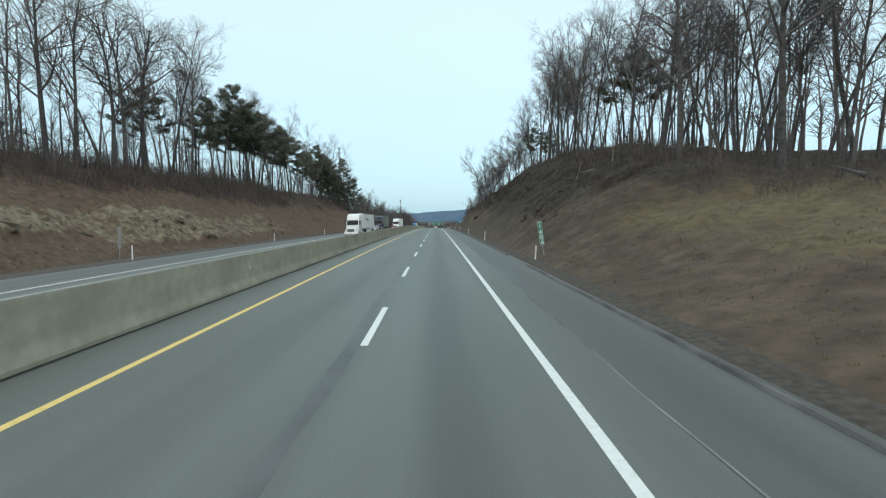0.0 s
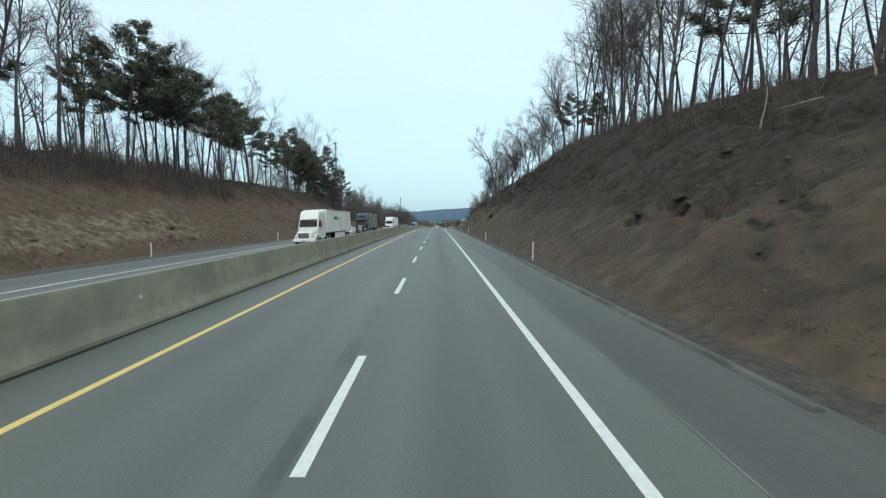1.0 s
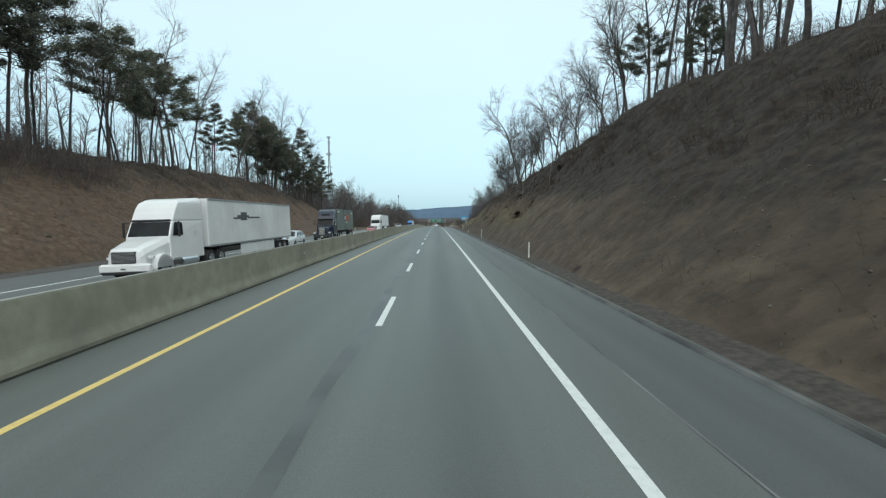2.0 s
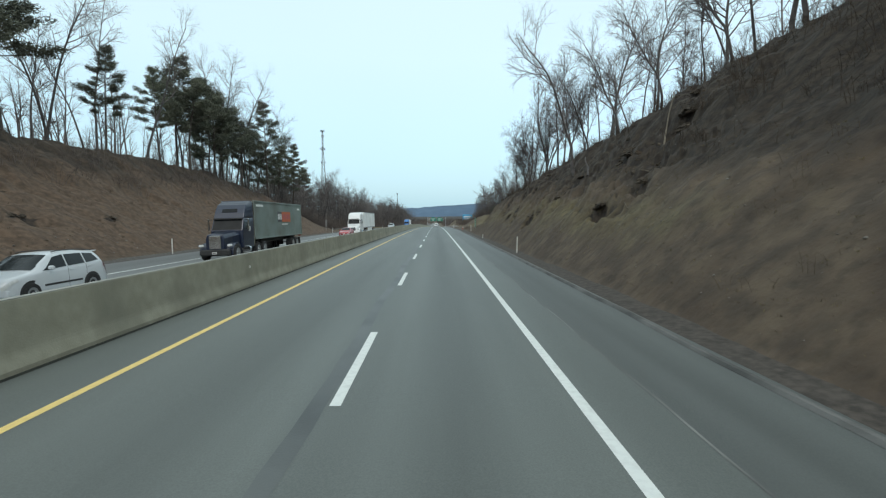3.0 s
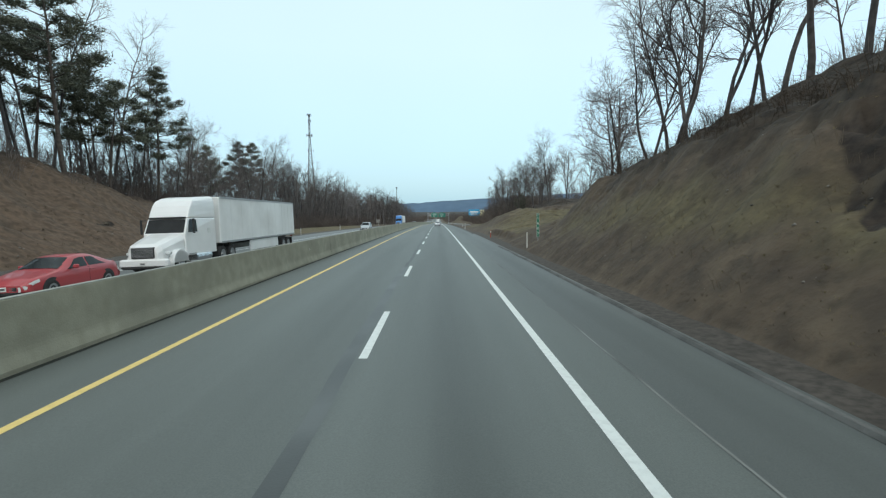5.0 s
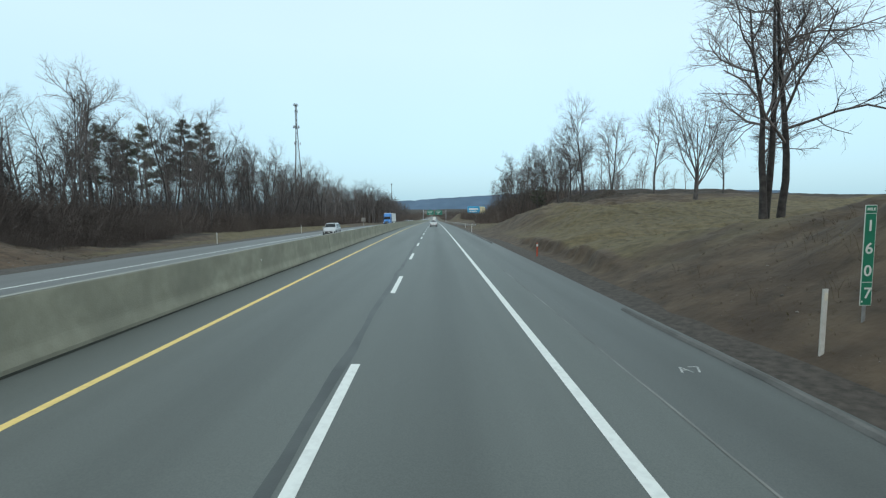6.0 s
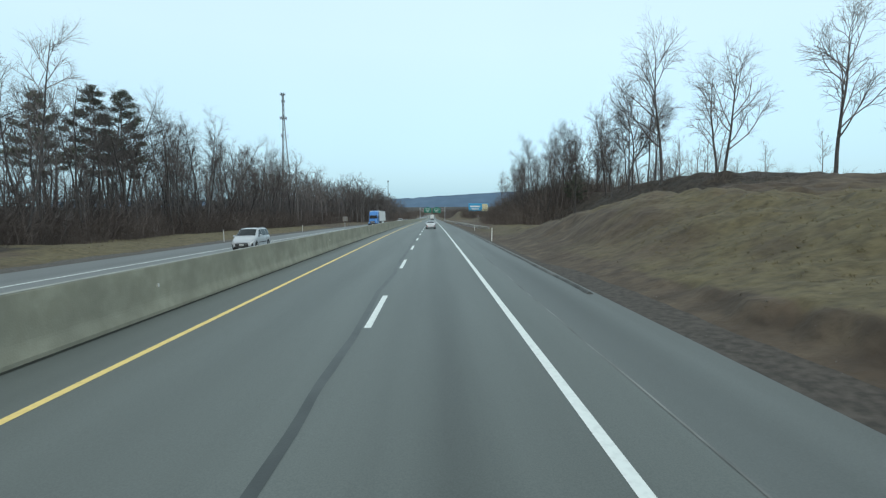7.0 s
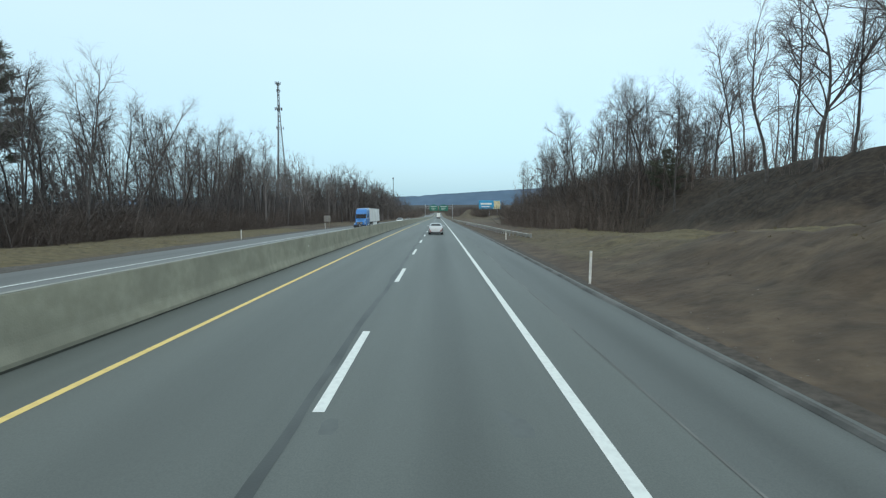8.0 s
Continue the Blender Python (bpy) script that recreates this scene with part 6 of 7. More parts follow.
# side view, waist, plan and narrowing of the upper body, each along the car from its nose
SEDAN = dict(length=4.75, width=1.83, top=[(0, 0.55), (0.06, 0.66), (0.3, 0.78), (1.0, 0.90), (1.35, 0.97), (2.1, 1.37), (2.5, 1.44), (3.1, 1.43), (3.75, 1.22), (4.12, 1.06), (4.5, 1.03), (4.68, 0.93), (4.75, 0.6)],
             belt=[(0, 0.52), (0.3, 0.72), (1.3, 0.92), (4.2, 0.99), (4.75, 0.58)], plan=[(0, 0.60), (0.15, 0.76), (0.6, 0.87), (1.4, 0.915), (3.6, 0.915), (4.4, 0.86), (4.75, 0.70)],
             lean=[(0, 0.84), (1.2, 0.86), (2.1, 0.72), (3.3, 0.70), (4.2, 0.84), (4.75, 0.84)], screen=(1.4, 2.08), back=(3.35, 4.06), glass=(1.62, 2.26, 3.72, 3.15), pillars=(2.72,), wheels=(0.95, 3.72), r=0.33, roof=1.44)
SUV = dict(length=4.7, width=1.88, top=[(0, 0.70), (0.05, 0.84), (0.25, 0.97), (0.7, 1.06), (1.05, 1.12), (1.9, 1.62), (2.4, 1.70), (3.4, 1.69), (4.2, 1.60), (4.5, 1.22), (4.62, 1.05), (4.70, 0.7)],
           belt=[(0, 0.66), (0.25, 0.90), (1.05, 1.06), (3.5, 1.17), (4.3, 1.25), (4.7, 0.66)], plan=[(0, 0.64), (0.15, 0.80), (0.6, 0.90), (1.2, 0.94), (4.0, 0.94), (4.5, 0.88), (4.7, 0.76)],
           lean=[(0, 0.84), (1.0, 0.86), (1.9, 0.74), (4.1, 0.71), (4.45, 0.8), (4.7, 0.84)], screen=(1.1, 1.9), back=(4.2, 4.48), glass=(1.35, 2.05, 4.12, 3.95), pillars=(2.5, 3.4), wheels=(0.92, 3.65), r=0.37, roof=1.70)
VAN = dict(length=5.1, width=1.92, top=[(0, 0.62), (0.06, 0.76), (0.3, 0.90), (0.75, 1.03), (1.0, 1.12), (1.9, 1.66), (2.35, 1.75), (4.2, 1.74), (4.75, 1.62), (4.98, 1.12), (5.1, 0.62)],
           belt=[(0, 0.58), (0.3, 0.82), (1.0, 1.04), (4.6, 1.08), (5.1, 0.58)], plan=[(0, 0.62), (0.15, 0.80), (0.6, 0.90), (1.2, 0.96), (4.5, 0.96), (4.9, 0.90), (5.1, 0.80)],
           lean=[(0, 0.84), (0.9, 0.86), (1.9, 0.75), (4.7, 0.74), (5.1, 0.84)], screen=(1.05, 1.9), back=(4.74, 4.97), glass=(1.3, 2.05, 4.66, 4.6), pillars=(2.55, 3.6), wheels=(0.95, 4.0), r=0.34, roof=1.75)


def car(name, label, paint_key, m, kind, lower=None, rails=False, spoiler=False):
    """A car lofted from its side view and plan, with its panes, lamps, wheels and trim as parts; its nose is at y = 0."""
    ob = empty(name, label, "car", m, "cars on the road")
    P, G, K = M[paint_key], M["car_glass"], M["black_trim"]
    length, w = kind["length"], kind["width"] / 2
    top, belt, plan, lean = curve(kind["top"]), curve(kind["belt"]), curve(kind["plan"]), curve(kind["lean"], 0.15)
    foot = curve([(0, 0.32), (0.3, 0.22), (length - 0.35, 0.22), (length, 0.36)])

    def shell(y):
        """Half a section: from the sill up over the waist to the middle of the roof."""
        a, zt = plan(y), top(y)
        zb, zw = foot(y), min(belt(y), zt - 0.03)
        t = a * lean(y)
        return [(0.86 * a, zb), (0.985 * a, zb + 0.10), (a, zb + 0.25 * (zw - zb)), (a, zb + 0.6 * (zw - zb)), (0.985 * a, zw - 0.07), (0.955 * a, zw), (t + 0.035, zt - 0.09 * min(1, (zt - zw) / 0.3)), (t - 0.05, zt - 0.012), (0.5 * t, zt + 0.012)]

    ys = spaced((0, length, 0.1))
    rings = []
    for y in ys:
        half = shell(y)
        rings.append([(-x, y, z) for x, z in half] + [(x, y, z) for x, z in reversed(half)])
    hull = Shape().loft(rings).make("body", P, ob, smooth=True)
    e = hull.modifiers.new("edges", "EDGE_SPLIT")
    e.split_angle = radians(38)

    def sheet(part, rows, mat, up):
        """A thin curved pane through rows of points, lifted by up."""
        n = len(rows[0])
        pts = [Vector(p) for r in rows for p in r]
        f = [(i * n + j, i * n + j + 1, (i + 1) * n + j + 1, (i + 1) * n + j) for i in range(len(rows) - 1) for j in range(n - 1)]
        return mesh_object(part, [p + up for p in pts], f, mat, ob, smooth=True)

    def across(part, y0, y1, edge):
        rows = []
        for y in spaced((y0, y1, 0.1)):
            h = shell(y)
            (x6, z6), (x7, z7), (x8, z8) = h[6], h[7], h[8]
            line = [(x6 - 0.03, z6 + 0.012), (x7, z7 + 0.004), (x8, z8), (0.0, z8 + 0.006)]
            rows.append([(-x * edge, y, z) for x, z in line] + [(x * edge, y, z) for x, z in reversed(line[:-1])])
        return sheet(part, rows, G, Vector((0, -0.012 if y0 < 3 else 0.012, 0.014)))

    across("windscreen", *kind["screen"], 0.97)
    across("rear_window", *kind["back"], 0.93)
    y0, y1, y2, y3 = kind["glass"]
    cuts = [None, *kind["pillars"], None]
    for sd in (-1, 1):
        for k in range(len(cuts) - 1):
            rows = []
            for v in (0.06, 0.35, 0.65, 0.94):
                lo = (y0 + (y1 - y0) * v) if cuts[k] is None else cuts[k] + 0.035
                hi = (y2 + (y3 - y2) * v) if cuts[k + 1] is None else cuts[k + 1] - 0.035
                row = []
                for y in [lo + (hi - lo) * i / 8 for i in range(9)]:
                    (xa, za), (xb, zb) = shell(y)[5], shell(y)[6]
                    row.append((sd * (xa + (xb - xa) * v), y, za + (zb - za) * v))
                rows.append(row)
            sheet("side_window", rows, G, Vector((sd * 0.012, 0, 0.004)))
        for y in kind["pillars"]:
            h = shell(y)
            Shape().loft([[(sd * (x + d), y + q, z) for q in (-0.006, 0.006) for d in (-0.02, 0.004)] for x, z in h[1:6]]).make("door_seam", K, ob)
            Shape().box(sd * (h[4][0] + 0.01) - 0.018, sd * (h[4][0] + 0.01) + 0.018, y + 0.06, y + 0.24, h[4][1] - 0.06, h[4][1] - 0.03, 0.008).make("door_handle", P, ob)
        for y in kind["wheels"]:
            n, r = 22, kind["r"]
            x = plan(y)
            Shape().loft([[(sd * (x + q), y + math.cos(2 * math.pi * i / n) * (r + 0.065), r + 0.02 + math.sin(2 * math.pi * i / n) * (r + 0.065)) for i in range(n)] for q in (-0.25, 0.006)]).make("wheel_arch", K, ob)
            wheel(ob, sd * (x - 0.085), y, r, 0.21, "alloy", sd)
        sx = plan(2.0)
        Shape().box(sd * (sx - 0.03) - 0.04, sd * (sx - 0.03) + 0.04, kind["wheels"][0] + 0.45, kind["wheels"][1] - 0.45, 0.2, 0.3, 0.02).make("sill", K if lower else P, ob)
        if lower:
            Shape().box(sd * (sx + 0.002) - 0.012, sd * (sx + 0.002) + 0.012, kind["wheels"][0] + 0.5, kind["wheels"][1] - 0.5, 0.56, 0.63, 0.008).make("side_moulding", K, ob)
        ys_ = kind["screen"][0] + 0.45
        mirror = Shape().box(sd * (w + 0.11) - 0.10, sd * (w + 0.11) + 0.10, ys_, ys_ + 0.13, belt(ys_) + 0.02, belt(ys_) + 0.17, 0.035).make("mirror", P, ob)
        Shape().box(sd * (w + 0.01) - 0.06, sd * (w + 0.01) + 0.06, ys_ + 0.03, ys_ + 0.09, belt(ys_) + 0.02, belt(ys_) + 0.07, 0.01).make("mirror_arm", K, mirror)
        # lamps wrap round the corners
        for part, mat, yy, back, ins in (("headlight", M["lamp_clear"], 0.0, 0.5, 0.03), ("tail_light", M["lamp_red"], length, -0.4, 0.02)):
            rows = []
            for u in [i / 6 for i in range(7)]:
                y = yy + back * u * u
                zt = min(belt(y), top(y)) if part == "headlight" else belt(y)
                hi, tall = zt - 0.02, (0.17 - 0.07 * u if part == "headlight" else 0.24 - 0.06 * u)
                x = plan(y) * (0.985 if u > 0.4 else 0.80 + 0.46 * u)
                rows.append([(sd * x, y, hi - tall), (sd * x, y, hi - tall * 0.5), (sd * x * 0.97, y, hi)])
            sheet(part, rows, mat, Vector((sd * 0.014, math.copysign(0.02, -back), 0.0)))
        if rails:
            rail = [(sd * (plan(y) * lean(y) - 0.06), y, top(y) + 0.035) for y in spaced((kind["screen"][1] + 0.25, kind["back"][0] - 0.1, 0.25))]
            sh = Shape()
            for p, q in zip(rail, rail[1:]):
                sh.tube(p, q, 0.018, None, 6)
            sh.make("roof_rail", K, ob)
    nose, tail = belt(0.02), belt(length - 0.02)
    grille = Shape().box(-0.46, 0.46, -0.035, 0.06, nose - 0.17, nose + 0.0, 0.03).make("grille", K, ob)
    for k in range(3):
        Shape().box(-0.43, 0.43, -0.045, -0.034, nose - 0.14 + 0.05 * k, nose - 0.125 + 0.05 * k).make("grille_bar", M["chrome"], grille)
    for part, y0_, y1_ in (("front_bumper", -0.05, 0.16), ("rear_bumper", length - 0.16, length + 0.05)):
        sh = Shape()
        rings = []
        for u in [i / 8 for i in range(-8, 9)]:
            x = u * 0.86 * w
            bow = 0.20 * abs(u) ** 3 * (1 if y0_ < 1 else -1)
            rings.append([(x, y0_ + bow, 0.34), (x, y1_ + bow, 0.34), (x, y1_ + bow, 0.60), (x, y0_ + bow, 0.60)])
        sh.loft(rings).make(part, M[lower or paint_key], ob, bevel=0.03)
    Shape().box(-0.62, 0.62, -0.06, 0.02, 0.24, 0.36, 0.02).make("air_intake", K, ob)
    Shape().box(-0.62, 0.62, length - 0.02, length + 0.055, 0.26, 0.36, 0.02).make("bumper_skirt", K, ob)
    if spoiler:
        y = kind["back"][0]
        Shape().loft([[(x, y - 0.05, top(y) + 0.0), (x, y + 0.24, top(y) + 0.02), (x, y + 0.24, top(y) + 0.055), (x, y - 0.05, top(y) + 0.03)] for x in (-0.58, -0.3, 0.3, 0.58)]).make("spoiler", P, ob, bevel=0.01)
    for yy, zz, q in ((-0.06, 0.47, -0.0115), (length + 0.06, 0.74, 0.0115)):
        p = Shape().box(-0.15, 0.15, yy - 0.01, yy + 0.01, zz - 0.075, zz + 0.075, 0.004).make("number_plate", M["sign_white"], ob)
        Shape().box(-0.11, 0.11, yy + min(q, 0), yy + max(q, 0), zz - 0.03, zz + 0.03).make("plate_bar", M["decal_grey"], p)
    return ob


def on_road(x, y, turn=0):
    """A pose on the carriageway, pitched with its fall."""
    z = road_z(y) - (opposite_fall(x) if x < -8 else 0)
    slope = math.degrees(math.atan((road_z(y + 2) - road_z(y - 2)) / 4))
    return pose(x, y, z, slope if turn == 0 else -slope, -1.8 if x < -8 else 0, turn)


# the sedan ahead: its tail looks back along the road
car("sedan", "silver four-door sedan with a dark rear window on the asphalt", "white_silver", on_road(-0.35, 299.0, 180), SEDAN)
car("sedan", "red sedan in the oncoming lane", "red_paint", on_road(-14.8, 163.0), SEDAN)
car("suv", "pale silver sport utility vehicle with tinted windows and a roof spoiler", "pale_silver", on_road(-14.6, 103.3), SUV, lower="pale_silver", rails=True, spoiler=True)
car("minivan", "silver minivan with dark lower bumpers", "silver", on_road(-15.1, 243.2) @ Matrix.Diagonal((1, 0.82, 1, 1)), VAN, lower="black_trim", rails=True)
car("suv", "white sport utility vehicle far down the oncoming lanes", "white_paint", on_road(-11.7, 376.0), SUV, rails=True)
car("sedan", "white sedan far down the oncoming lanes", "white_paint", on_road(-11.6, 412.0), SEDAN)


def tractor(label, paint_key, m, classic=False):
    """A long-nosed road tractor with a sleeper; its front is at y = 0."""
    back, axle = (3.9, 0.98) if classic else (5.3, 1.35)
    ob = empty("truck_tractor", label, "truck", m, "trucks on the road")
    P, G, K = M[paint_key], M["truck_glass"], M["black_trim"]
    if classic:
        hood = [(0.12, 0.62, 1.72, 0.60), (0.2, 0.62, 1.78, 0.62), (1.2, 0.7, 1.88, 0.74), (2.1, 0.7, 1.98, 0.98)]
    else:
        hood = [(0.05, 0.70, 1.32, 0.72), (0.3, 0.66, 1.52, 0.86), (1.2, 0.7, 1.78, 0.98), (2.0, 0.7, 1.98, 1.06)]
    rings = []
    for y, zb, zt, a in hood:
        rings.append([(-a, y, zb), (-a, y, zt - 0.3), (-a * 0.86, y, zt - 0.06), (-a * 0.5, y, zt), (a * 0.5, y, zt), (a * 0.86, y, zt - 0.06), (a, y, zt - 0.3), (a, y, zb)])
    Shape().loft(rings).make("hood", P, ob, bevel=0.04)
    for sd in (-1, 1):
        n = 9
        arch = [(axle + 0.72 * math.cos(math.pi * i / (n - 1)), 0.52 + 0.66 * math.sin(math.pi * i / (n - 1))) for i in range(n)]
        Shape().loft([[(sd * q, y, z) for y, z in arch] + [(sd * q, y, z - 0.12) for y, z in reversed(arch)] for q in (0.66, 1.14 if classic else 1.2)]).make("fender", P, ob, bevel=0.02)
        Shape().box(sd * 0.96 - 0.15, sd * 0.96 + 0.15, axle - 0.90, axle - 0.66, 0.95, 1.11, 0.04).make("headlight", M["lamp_clear"], ob)
        arm = Shape().box(sd * 1.42 - 0.05, sd * 1.42 + 0.05, 2.3, 2.42, 1.95, 2.75, 0.03).make("mirror", M["chrome" if classic else "black_trim"], ob)
        Shape().tube((sd * 1.16, 2.45, 2.7), (sd * 1.42, 2.38, 2.7), 0.02, None, 6).make("mirror_arm", K, arm)
        Shape().tube((sd * 0.95, 2.9, 0.62), (sd * 0.95, back - 0.7, 0.62), 0.3, None, 16).make("fuel_tank", M["chrome"], ob)
        for k in range(2):
            Shape().box(sd * 1.12 - 0.13, sd * 1.12 + 0.13, 2.2 + 0.02 * k, 2.8, 0.42 + 0.4 * k, 0.47 + 0.4 * k, 0.01).make("step", M["steel"], ob)
    bw = 1.02 if classic else 1.2
    Shape().box(-bw, bw, -0.02, 0.32, 0.36, 0.78, 0.08).make("bumper", K if classic or paint_key != "white_paint" else P, ob)
    if not classic:
        Shape().box(-1.1, 1.1, -0.03, 0.3, 0.28, 0.44, 0.05).make("valance", K, ob)
    p = Shape().box(-0.15, 0.15, -0.035, -0.015, 0.48, 0.62, 0.004).make("number_plate", M["sign_white"], ob)
    Shape().box(-0.11, 0.11, -0.038, -0.0352, 0.52, 0.58).make("plate_bar", M["decal_grey"], p)
    gw = 0.4 if classic else 0.58
    g = Shape().box(-gw, gw, (0.09 if classic else 0.02), 0.2, 0.8, 1.66 if classic else 1.36, 0.03).make("grille", M["chrome"] if classic else K, ob)
    for k in range(9):
        z = 0.87 + (0.75 if classic else 0.45) * k / 8
        Shape().box(-gw + 0.04, gw - 0.04, (0.075 if classic else 0.004), 0.095, z, z + 0.02).make("grille_bar", M["steel"] if not classic else M["chrome"], g)
    # cab, windscreen, sleeper with roof fairing
    cab_lo = [(-1.15, 2.0, 0.75), (1.15, 2.0, 0.75), (1.2, back, 0.75), (-1.2, back, 0.75)]
    cab_md = [(-1.12, 2.0, 1.95), (1.12, 2.0, 1.95), (1.2, back, 1.95), (-1.2, back, 1.95)]
    cab_hi = [(-1.07, 2.42, 2.78), (1.07, 2.42, 2.78), (1.2, back, 2.78), (-1.2, back, 2.78)]
    Shape().loft([cab_lo, cab_md, cab_hi]).make("cab", P, ob, bevel=0.05)
    roof = [cab_hi, [(-1.06, 2.62, 3.15), (1.06, 2.62, 3.15), (1.2, back, 3.15), (-1.2, back, 3.15)], [(-1.06, 2.82, 3.45), (1.06, 2.82, 3.45), (1.2, back, 3.45), (-1.2, back, 3.45)], [(-1.04, 3.08, 3.72), (1.04, 3.08, 3.72), (1.18, back, 3.76), (-1.18, back, 3.76)],
            [(-0.88, 3.4, 3.9), (0.88, 3.4, 3.9), (1.12, back, 3.98), (-1.12, back, 3.98)], [(-0.75, 3.85, 3.98), (0.75, 3.85, 3.98), (1.0, back, 4.06), (-1.0, back, 4.06)]]
    Shape().loft([[(x, y, z + 0.004) for x, y, z in r] for r in roof]).make("roof_fairing", P, ob, bevel=0.06)
    if not classic:
        Shape().box(-0.98, 0.98, 2.3, 2.5, 2.76, 2.86, 0.03).make("sun_visor", K, ob)
    else:
        Shape().box(-1.02, 1.02, 2.22, 2.5, 2.7, 2.8, 0.03).make("sun_visor", K, ob)
        pane("roof_window", ((-0.6, 2.63, 3.17), (0.6, 2.63, 3.17), (0.58, 2.83, 3.46), (-0.58, 2.83, 3.46)), G, ob, (0.05, 0.95, 0.1, 0.9), off=0.03)
    pane("windscreen", (cab_md[0], cab_md[1], cab_hi[1], cab_hi[0]), G, ob, (0.04, 0.96, 0.06, 0.92))
    for sd in (-1, 1):
        q = ((sd * 1.13, 2.25, 2.0), (sd * 1.15, 3.2, 2.0), (sd * 1.10, 3.2, 2.7), (sd * 1.04, 2.5, 2.7))
        pane("side_window", q if sd > 0 else (q[1], q[0], q[3], q[2]), G, ob, (0.03, 0.97, 0.03, 0.97), off=0.035)
        Shape().box(sd * 1.205 - 0.006, sd * 1.205 + 0.006, back - 1.0, back - 0.68, 1.9, 2.2, 0.003).make("placard", M["sign_white"], ob)
        if classic:
            Shape().tube((sd * 1.12, back + 0.12, 0.8), (sd * 1.12, back + 0.12, 3.9), 0.075, None, 10).make("exhaust_stack", M["chrome"], ob)
    Shape().box(-0.45, 0.45, back - 0.1, back + 2.6, 0.72, 0.98, 0.03).make("chassis", M["frame_dark"], ob)
    for sd in (-1, 1):
        wheel(ob, sd * 1.03, axle, 0.52, 0.3, "alloy", sd)
        for y in (back + 0.8, back + 2.1):
            wheel(ob, sd * 0.93, y, 0.52, 0.56, "alloy", sd)
    return ob


def trailer(label, m, length, body_key, name="box_trailer", container=False, decal=True):
    """A long box trailer behind a tractor; its nose is at y = 5.7 of the same pose."""
    ob = empty(name, label, "trailer", m, "trailers on the road")
    y0 = 4.12 if container else 5.75
    y1 = y0 + length
    zb, zt = (1.22, 4.05) if not container else (1.27, 4.05)
    B = M[body_key]
    if container:
        # corrugated walls
        pts = []
        n = int(length / 0.28)
        for k in range(n):
            y = y0 + 0.12 + (length - 0.24) * k / n
            for u, d in ((0.0, 0.0), (0.3, 0.03), (0.6, 0.03), (0.85, 0.0)):
                pts.append((y + u * (length - 0.24) / n, d))
        ring = [(1.2 - d, y) for y, d in pts] + [(-1.2 + d, y) for y, d in reversed(pts)]
        Shape().loft([[(x, y, z) for x, y in ring] for z in (zb, zt - 0.05)]).make("box", B, ob)
        for sd in (-1, 1):
            for y in (y0 + 0.06, y1 - 0.06):
                Shape().box(sd * 1.16 - 0.07, sd * 1.16 + 0.07, y - 0.08, y + 0.08, zb - 0.05, zt, 0.01).make("corner_post", B, ob)
            for z in (zb, zt - 0.06):
                Shape().box(sd * 1.19 - 0.04, sd * 1.19 + 0.04, y0 + 0.15, y1 - 0.15, z - 0.05, z + 0.06, 0.01).make("side_rail", B, ob)
        for sd in (1, -1):
            x = sd * 1.203
            Shape().box(min(x, x + sd * 0.006), max(x, x + sd * 0.006), y0 + 5.2, y0 + 6.3, 2.45, 3.3).make("decal", M["decal_grey"], ob)
            Shape().box(min(x, x + sd * 0.006), max(x, x + sd * 0.006), y0 + 6.3, y0 + 8.7, 2.45, 3.3).make("decal", M["container_orange"], ob)
            for k in range(3):
                Shape().box(min(x, x + sd * 0.009), max(x, x + sd * 0.009), y0 + 5.28 + 0.34 * k, y0 + 5.52 + 0.34 * k, 2.65, 3.1).make("text_bar", M["sign_white"], ob)
            for k in range(5):
                Shape().box(min(x, x + sd * 0.009), max(x, x + sd * 0.009), y0 + 6.45 + 0.44 * k, y0 + 6.73 + 0.44 * k, 2.65, 3.1).make("text_bar", M["red_paint"], ob)
            Shape().box(min(x, x + sd * 0.006), max(x, x + sd * 0.006), y0 + 6.3, y0 + 7.9, 2.2, 2.3).make("text_bar", M["sign_white"], ob)
            Shape().box(min(x, x + sd * 0.006), max(x, x + sd * 0.006), y0 + 0.4, y0 + 1.9, 3.62, 3.78).make("text_bar", M["sign_white"], ob)
            Shape().box(min(x, x + sd * 0.006), max(x, x + sd * 0.006), y1 - 1.3, y1 - 0.5, 3.5, 3.66).make("text_bar", M["sign_white"], ob)
    else:
        Shape().box(-1.28, 1.28, y0, y1, zb, zt, 0.05).make("box", B, ob)
        for sd in (-1, 1):
            for z in (zb - 0.02, zt - 0.1):
                Shape().box(sd * 1.285 - 0.015, sd * 1.285 + 0.015, y0 + 0.1, y1 - 0.1, z, z + 0.12, 0.006).make("side_rail", M["steel"], ob)
            for k in range(1, 9):
                y = y0 + length * k / 9
                Shape().box(sd * 1.282 - 0.006, sd * 1.282 + 0.006, y - 0.03, y + 0.03, zb + 0.1, zt - 0.12).make("panel_seam", M["trailer_white"], ob)
            if decal:
                x = sd * 1.29
                for k, (a, b, c, d) in enumerate(((1.6, 3.6, 2.95, 3.10), (2.2, 3.2, 2.75, 3.3), (3.4, 5.6, 2.9, 3.0), (1.0, 2.2, 2.85, 2.95))):
                    Shape().box(min(x, x + sd * (0.004 + 0.002 * k)), max(x, x + sd * (0.004 + 0.002 * k)), y0 + 2.5 + a, y0 + 2.5 + b, c, d).make("decal", M["decal_grey"], ob)
    Shape().box(-0.5, 0.5, y0 + 1.0, y1 - 0.1, zb - 0.22, zb - 0.04, 0.02).make("chassis", M["frame_dark"], ob)
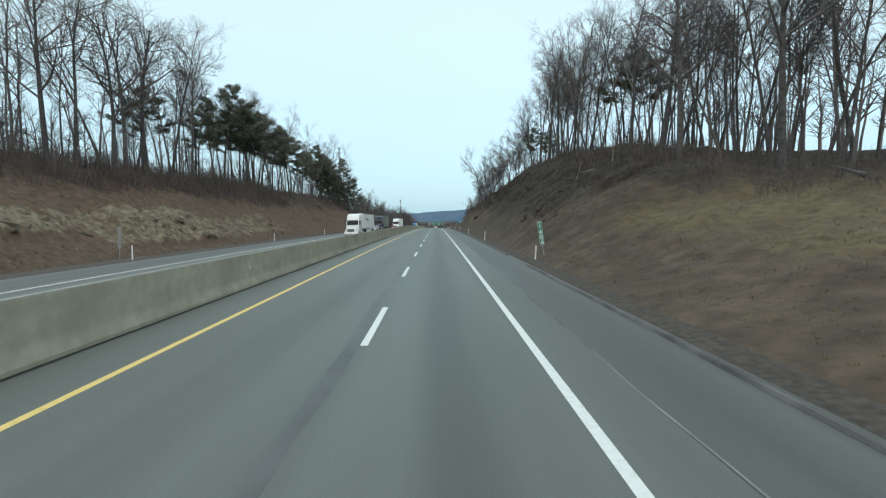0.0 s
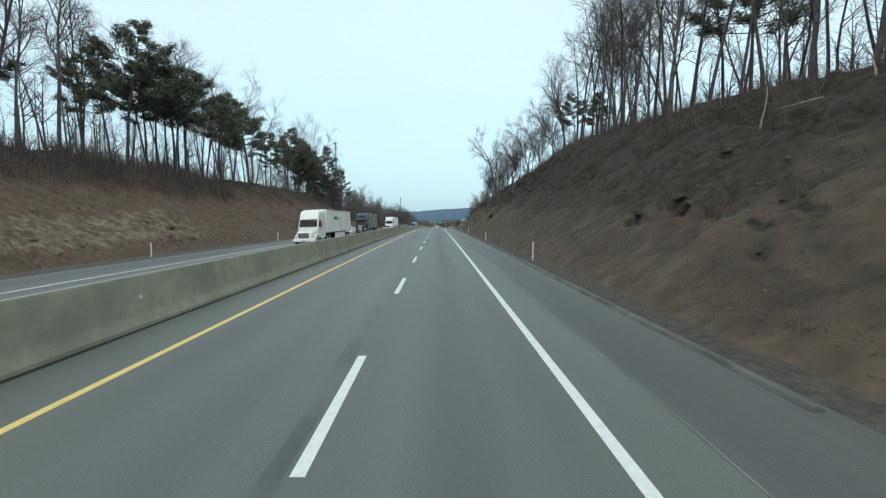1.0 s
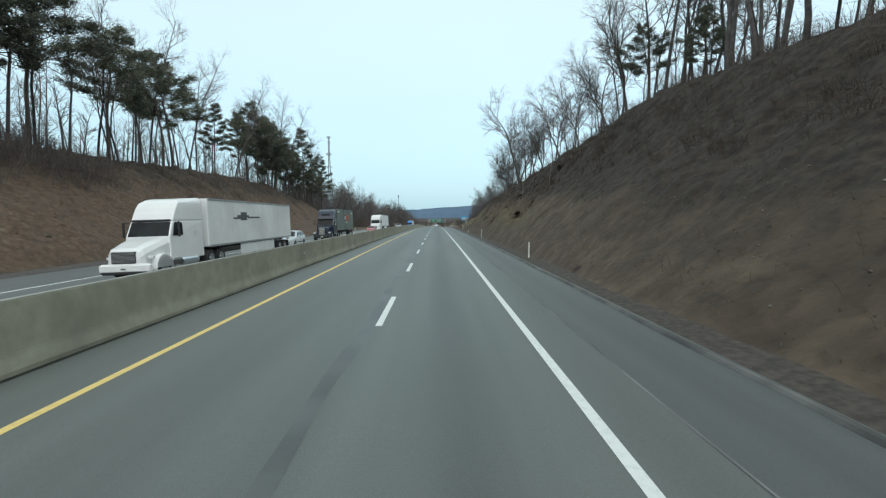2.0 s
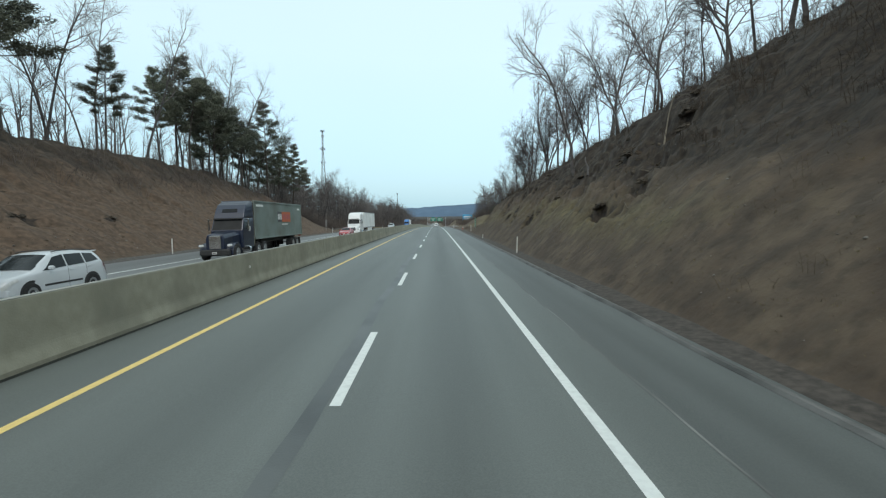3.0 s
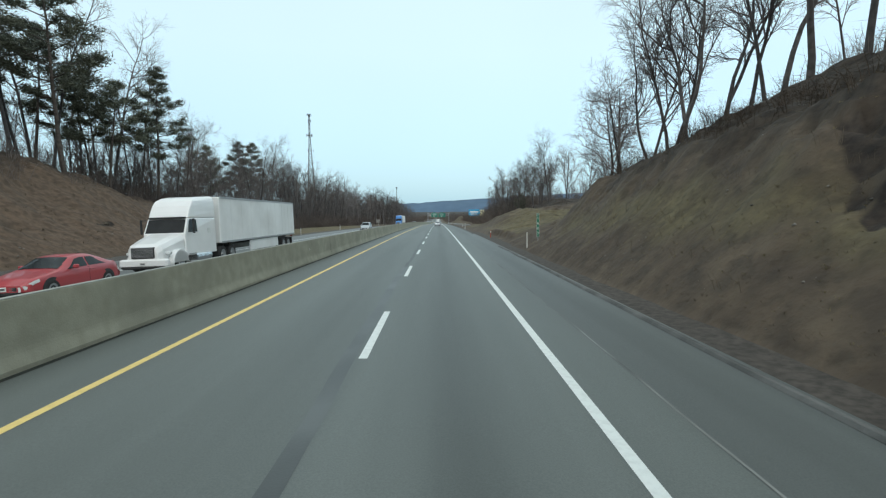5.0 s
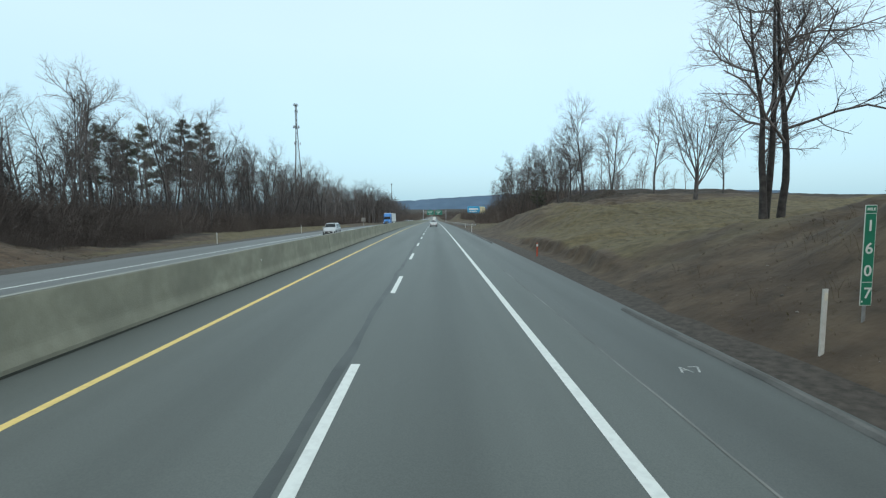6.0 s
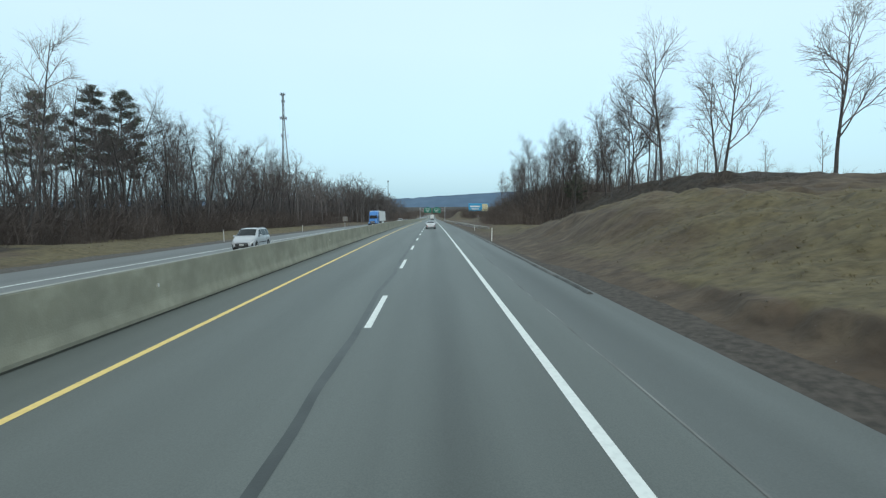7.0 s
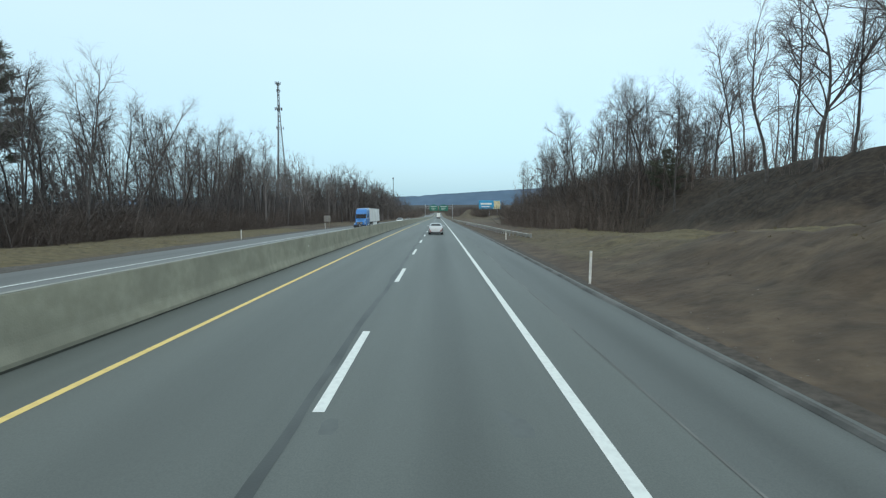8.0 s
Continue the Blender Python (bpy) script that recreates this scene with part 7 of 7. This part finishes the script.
    for sd in (-1, 1):
        for y in (y1 - 3.0, y1 - 1.75):
            wheel(ob, sd * 0.95, y, 0.51, 0.56, "alloy", sd)
        if container:
            Shape().box(sd * 0.46 - 0.06, sd * 0.46 + 0.06, y0 + 1.2, y1 - 0.3, zb - 0.4, zb - 0.22, 0.015).make("chassis_beam", M["frame_dark"], ob)
        else:
            Shape().box(sd * 1.2 - 0.02, sd * 1.2 + 0.02, y0 + 4.6, y1 - 4.4, 0.45, zb - 0.06, 0.01).make("side_skirt", M["trailer_white"], ob)
        Shape().box(sd * 0.55 - 0.06, sd * 0.55 + 0.06, y0 + 2.6, y0 + 2.74, 0.35, zb - 0.1, 0.01).make("landing_leg", M["frame_dark"], ob)
        Shape().box(sd * 0.85 - 0.3, sd * 0.85 + 0.3, y1 - 0.5, y1 - 0.48, 0.3, 0.95, 0.006).make("mud_flap", M["rubber"], ob)
        Shape().box(sd * 0.95 - 0.12, sd * 0.95 + 0.12, y1 - 0.02, y1 + 0.03, zb - 0.2, zb - 0.1, 0.01).make("tail_light", M["lamp_red"], ob)
        Shape().box(sd * 0.03 - 0.012, sd * 0.03 + 0.012, y1 - 0.01, y1 + 0.03, zb + 0.1, zt - 0.1).make("door_rod", M["steel"], ob)
    Shape().box(-1.1, 1.1, y1 - 0.15, y1 - 0.05, 0.5, 0.62, 0.02).make("rear_guard", M["steel"], ob)
    return ob


def truck(y, x, tractor_label, paint_key, trailer_label, body_key, length, classic=False, container=False, decal=True, turn=0):
    m = on_road(x, y, turn) @ Matrix.Diagonal((1, 1, 1.04 if container else 1, 1))
    tractor(tractor_label, paint_key, m, classic)
    trailer(trailer_label, m, length, body_key, "container_trailer" if container else "box_trailer", container, decal)


truck(81.0, -14.8, "white long-nosed road tractor with a roof fairing", "white_paint", "white box trailer with a dark winged emblem", "trailer_white", 15.6)
truck(120.0, -15.0, "dark navy road tractor with an upright chrome grille", "navy_paint", "grey-green corrugated container on a chassis trailer", "container_green", 12.2, True, True)
truck(170.5, -14.8, "white road tractor with a tall sleeper cab", "white_paint", "plain white box trailer with small dark lettering", "trailer_white", 14.8, decal=False)
truck(326.0, -15.2, "bright blue road tractor with a roof fairing", "blue_paint", "pale grey box trailer behind the blue tractor", "trailer_white", 15.0, decal=False)
truck(600.0, 0.0, "white road tractor far ahead on the road", "white_paint", "white box trailer far ahead, its doors closed", "trailer_white", 14.0, decal=False, turn=180)


# ---- barrier reflectors, survey marks and spots on the road ----
reflector = empty("barrier_reflector", "small white reflector on the barrier face", "reflector", pose(-7.722, 41.3, road_z(41.3) + 0.77), "barrier reflectors")
Shape().box(-0.004, 0.03, -0.05, 0.05, -0.05, 0.05, 0.01).make("body", M["post_white"], reflector)
Shape().box(-0.001, 0.027, -0.056, -0.051, -0.038, 0.038).make("lens", M["reflector"], reflector)
for y in (19.0, 63.5, 85.7, 107.4, 130.1, 152.5, 174.6, 196.8, 219.0, 240.9, 263.0, 285.0):
    copy_thing(reflector, pose(-7.722, y, road_z(y) + 0.77))


def survey_mark(x, y, strokes):
    """Thin pale strokes sprayed on the asphalt: each is x0, y0, x1, y1 in metres from the mark."""
    s = Shape()
    for x0, y0, x1, y1 in strokes:
        d = Vector((x1 - x0, y1 - y0, 0)).normalized()
        n = Vector((-d.y, d.x, 0)) * 0.018
        a, b = Vector((x + x0, y + y0, 0)), Vector((x + x1, y + y1, 0))
        z = road_z(y) + 0.009 - max(0.0, x - 3.14) * 0.0285
        s.add([(p.x, p.y, road_z(p.y) - road_z(y) + z) for p in (a - n, b - n, b + n, a + n)], [(0, 1, 2, 3)])
    return tagged(s.make("survey_mark", M["faint_white"]), "faint white sprayed mark on the asphalt", "road marking", kind="structure")


M["faint_white"] = material("worn_spray_paint", (0.30, 0.32, 0.315), (0.5, 0.52, 0.51), 8, 0.8)
for x, y in ((0.2, 110.4), (-0.12, 124.7), (-0.5, 138.7)):
    survey_mark(x, y, [(-0.16, 0.05, 0.02, 0.05), (0.03, 0.05, 0.03, -0.18)])
survey_mark(4.3, 184.6, [(-0.15, -0.15, -0.05, 0.15), (-0.05, 0.15, 0.05, -0.15), (-0.12, -0.02, 0.03, -0.02), (0.1, 0.15, 0.28, 0.15), (0.28, 0.15, 0.16, -0.15)])
M["oil"] = material("oil_spot", (0.092, 0.104, 0.102), (0.108, 0.122, 0.12), 6, 0.6)
for x, y, r in ((-1.43, 241.0, 0.12), (1.05, 240.9, 0.16), (-4.8, 20.35, 0.09), (0.9, 241.3, 0.1), (0.5, 62.0, 0.1), (-3.2, 128.0, 0.09)):
    n = 14
    spot = Shape().add([(x + math.cos(6.283 * i / n) * r * (1 + 0.35 * noise.noise(Vector((x, i, 0)))), y + math.sin(6.283 * i / n) * r * 2.2, road_z(y) + 0.004) for i in range(n)], [tuple(range(n))]).make("oil_spot", M["oil"])
    tagged(spot, "dark oil spot on the asphalt", "stain", kind="structure")
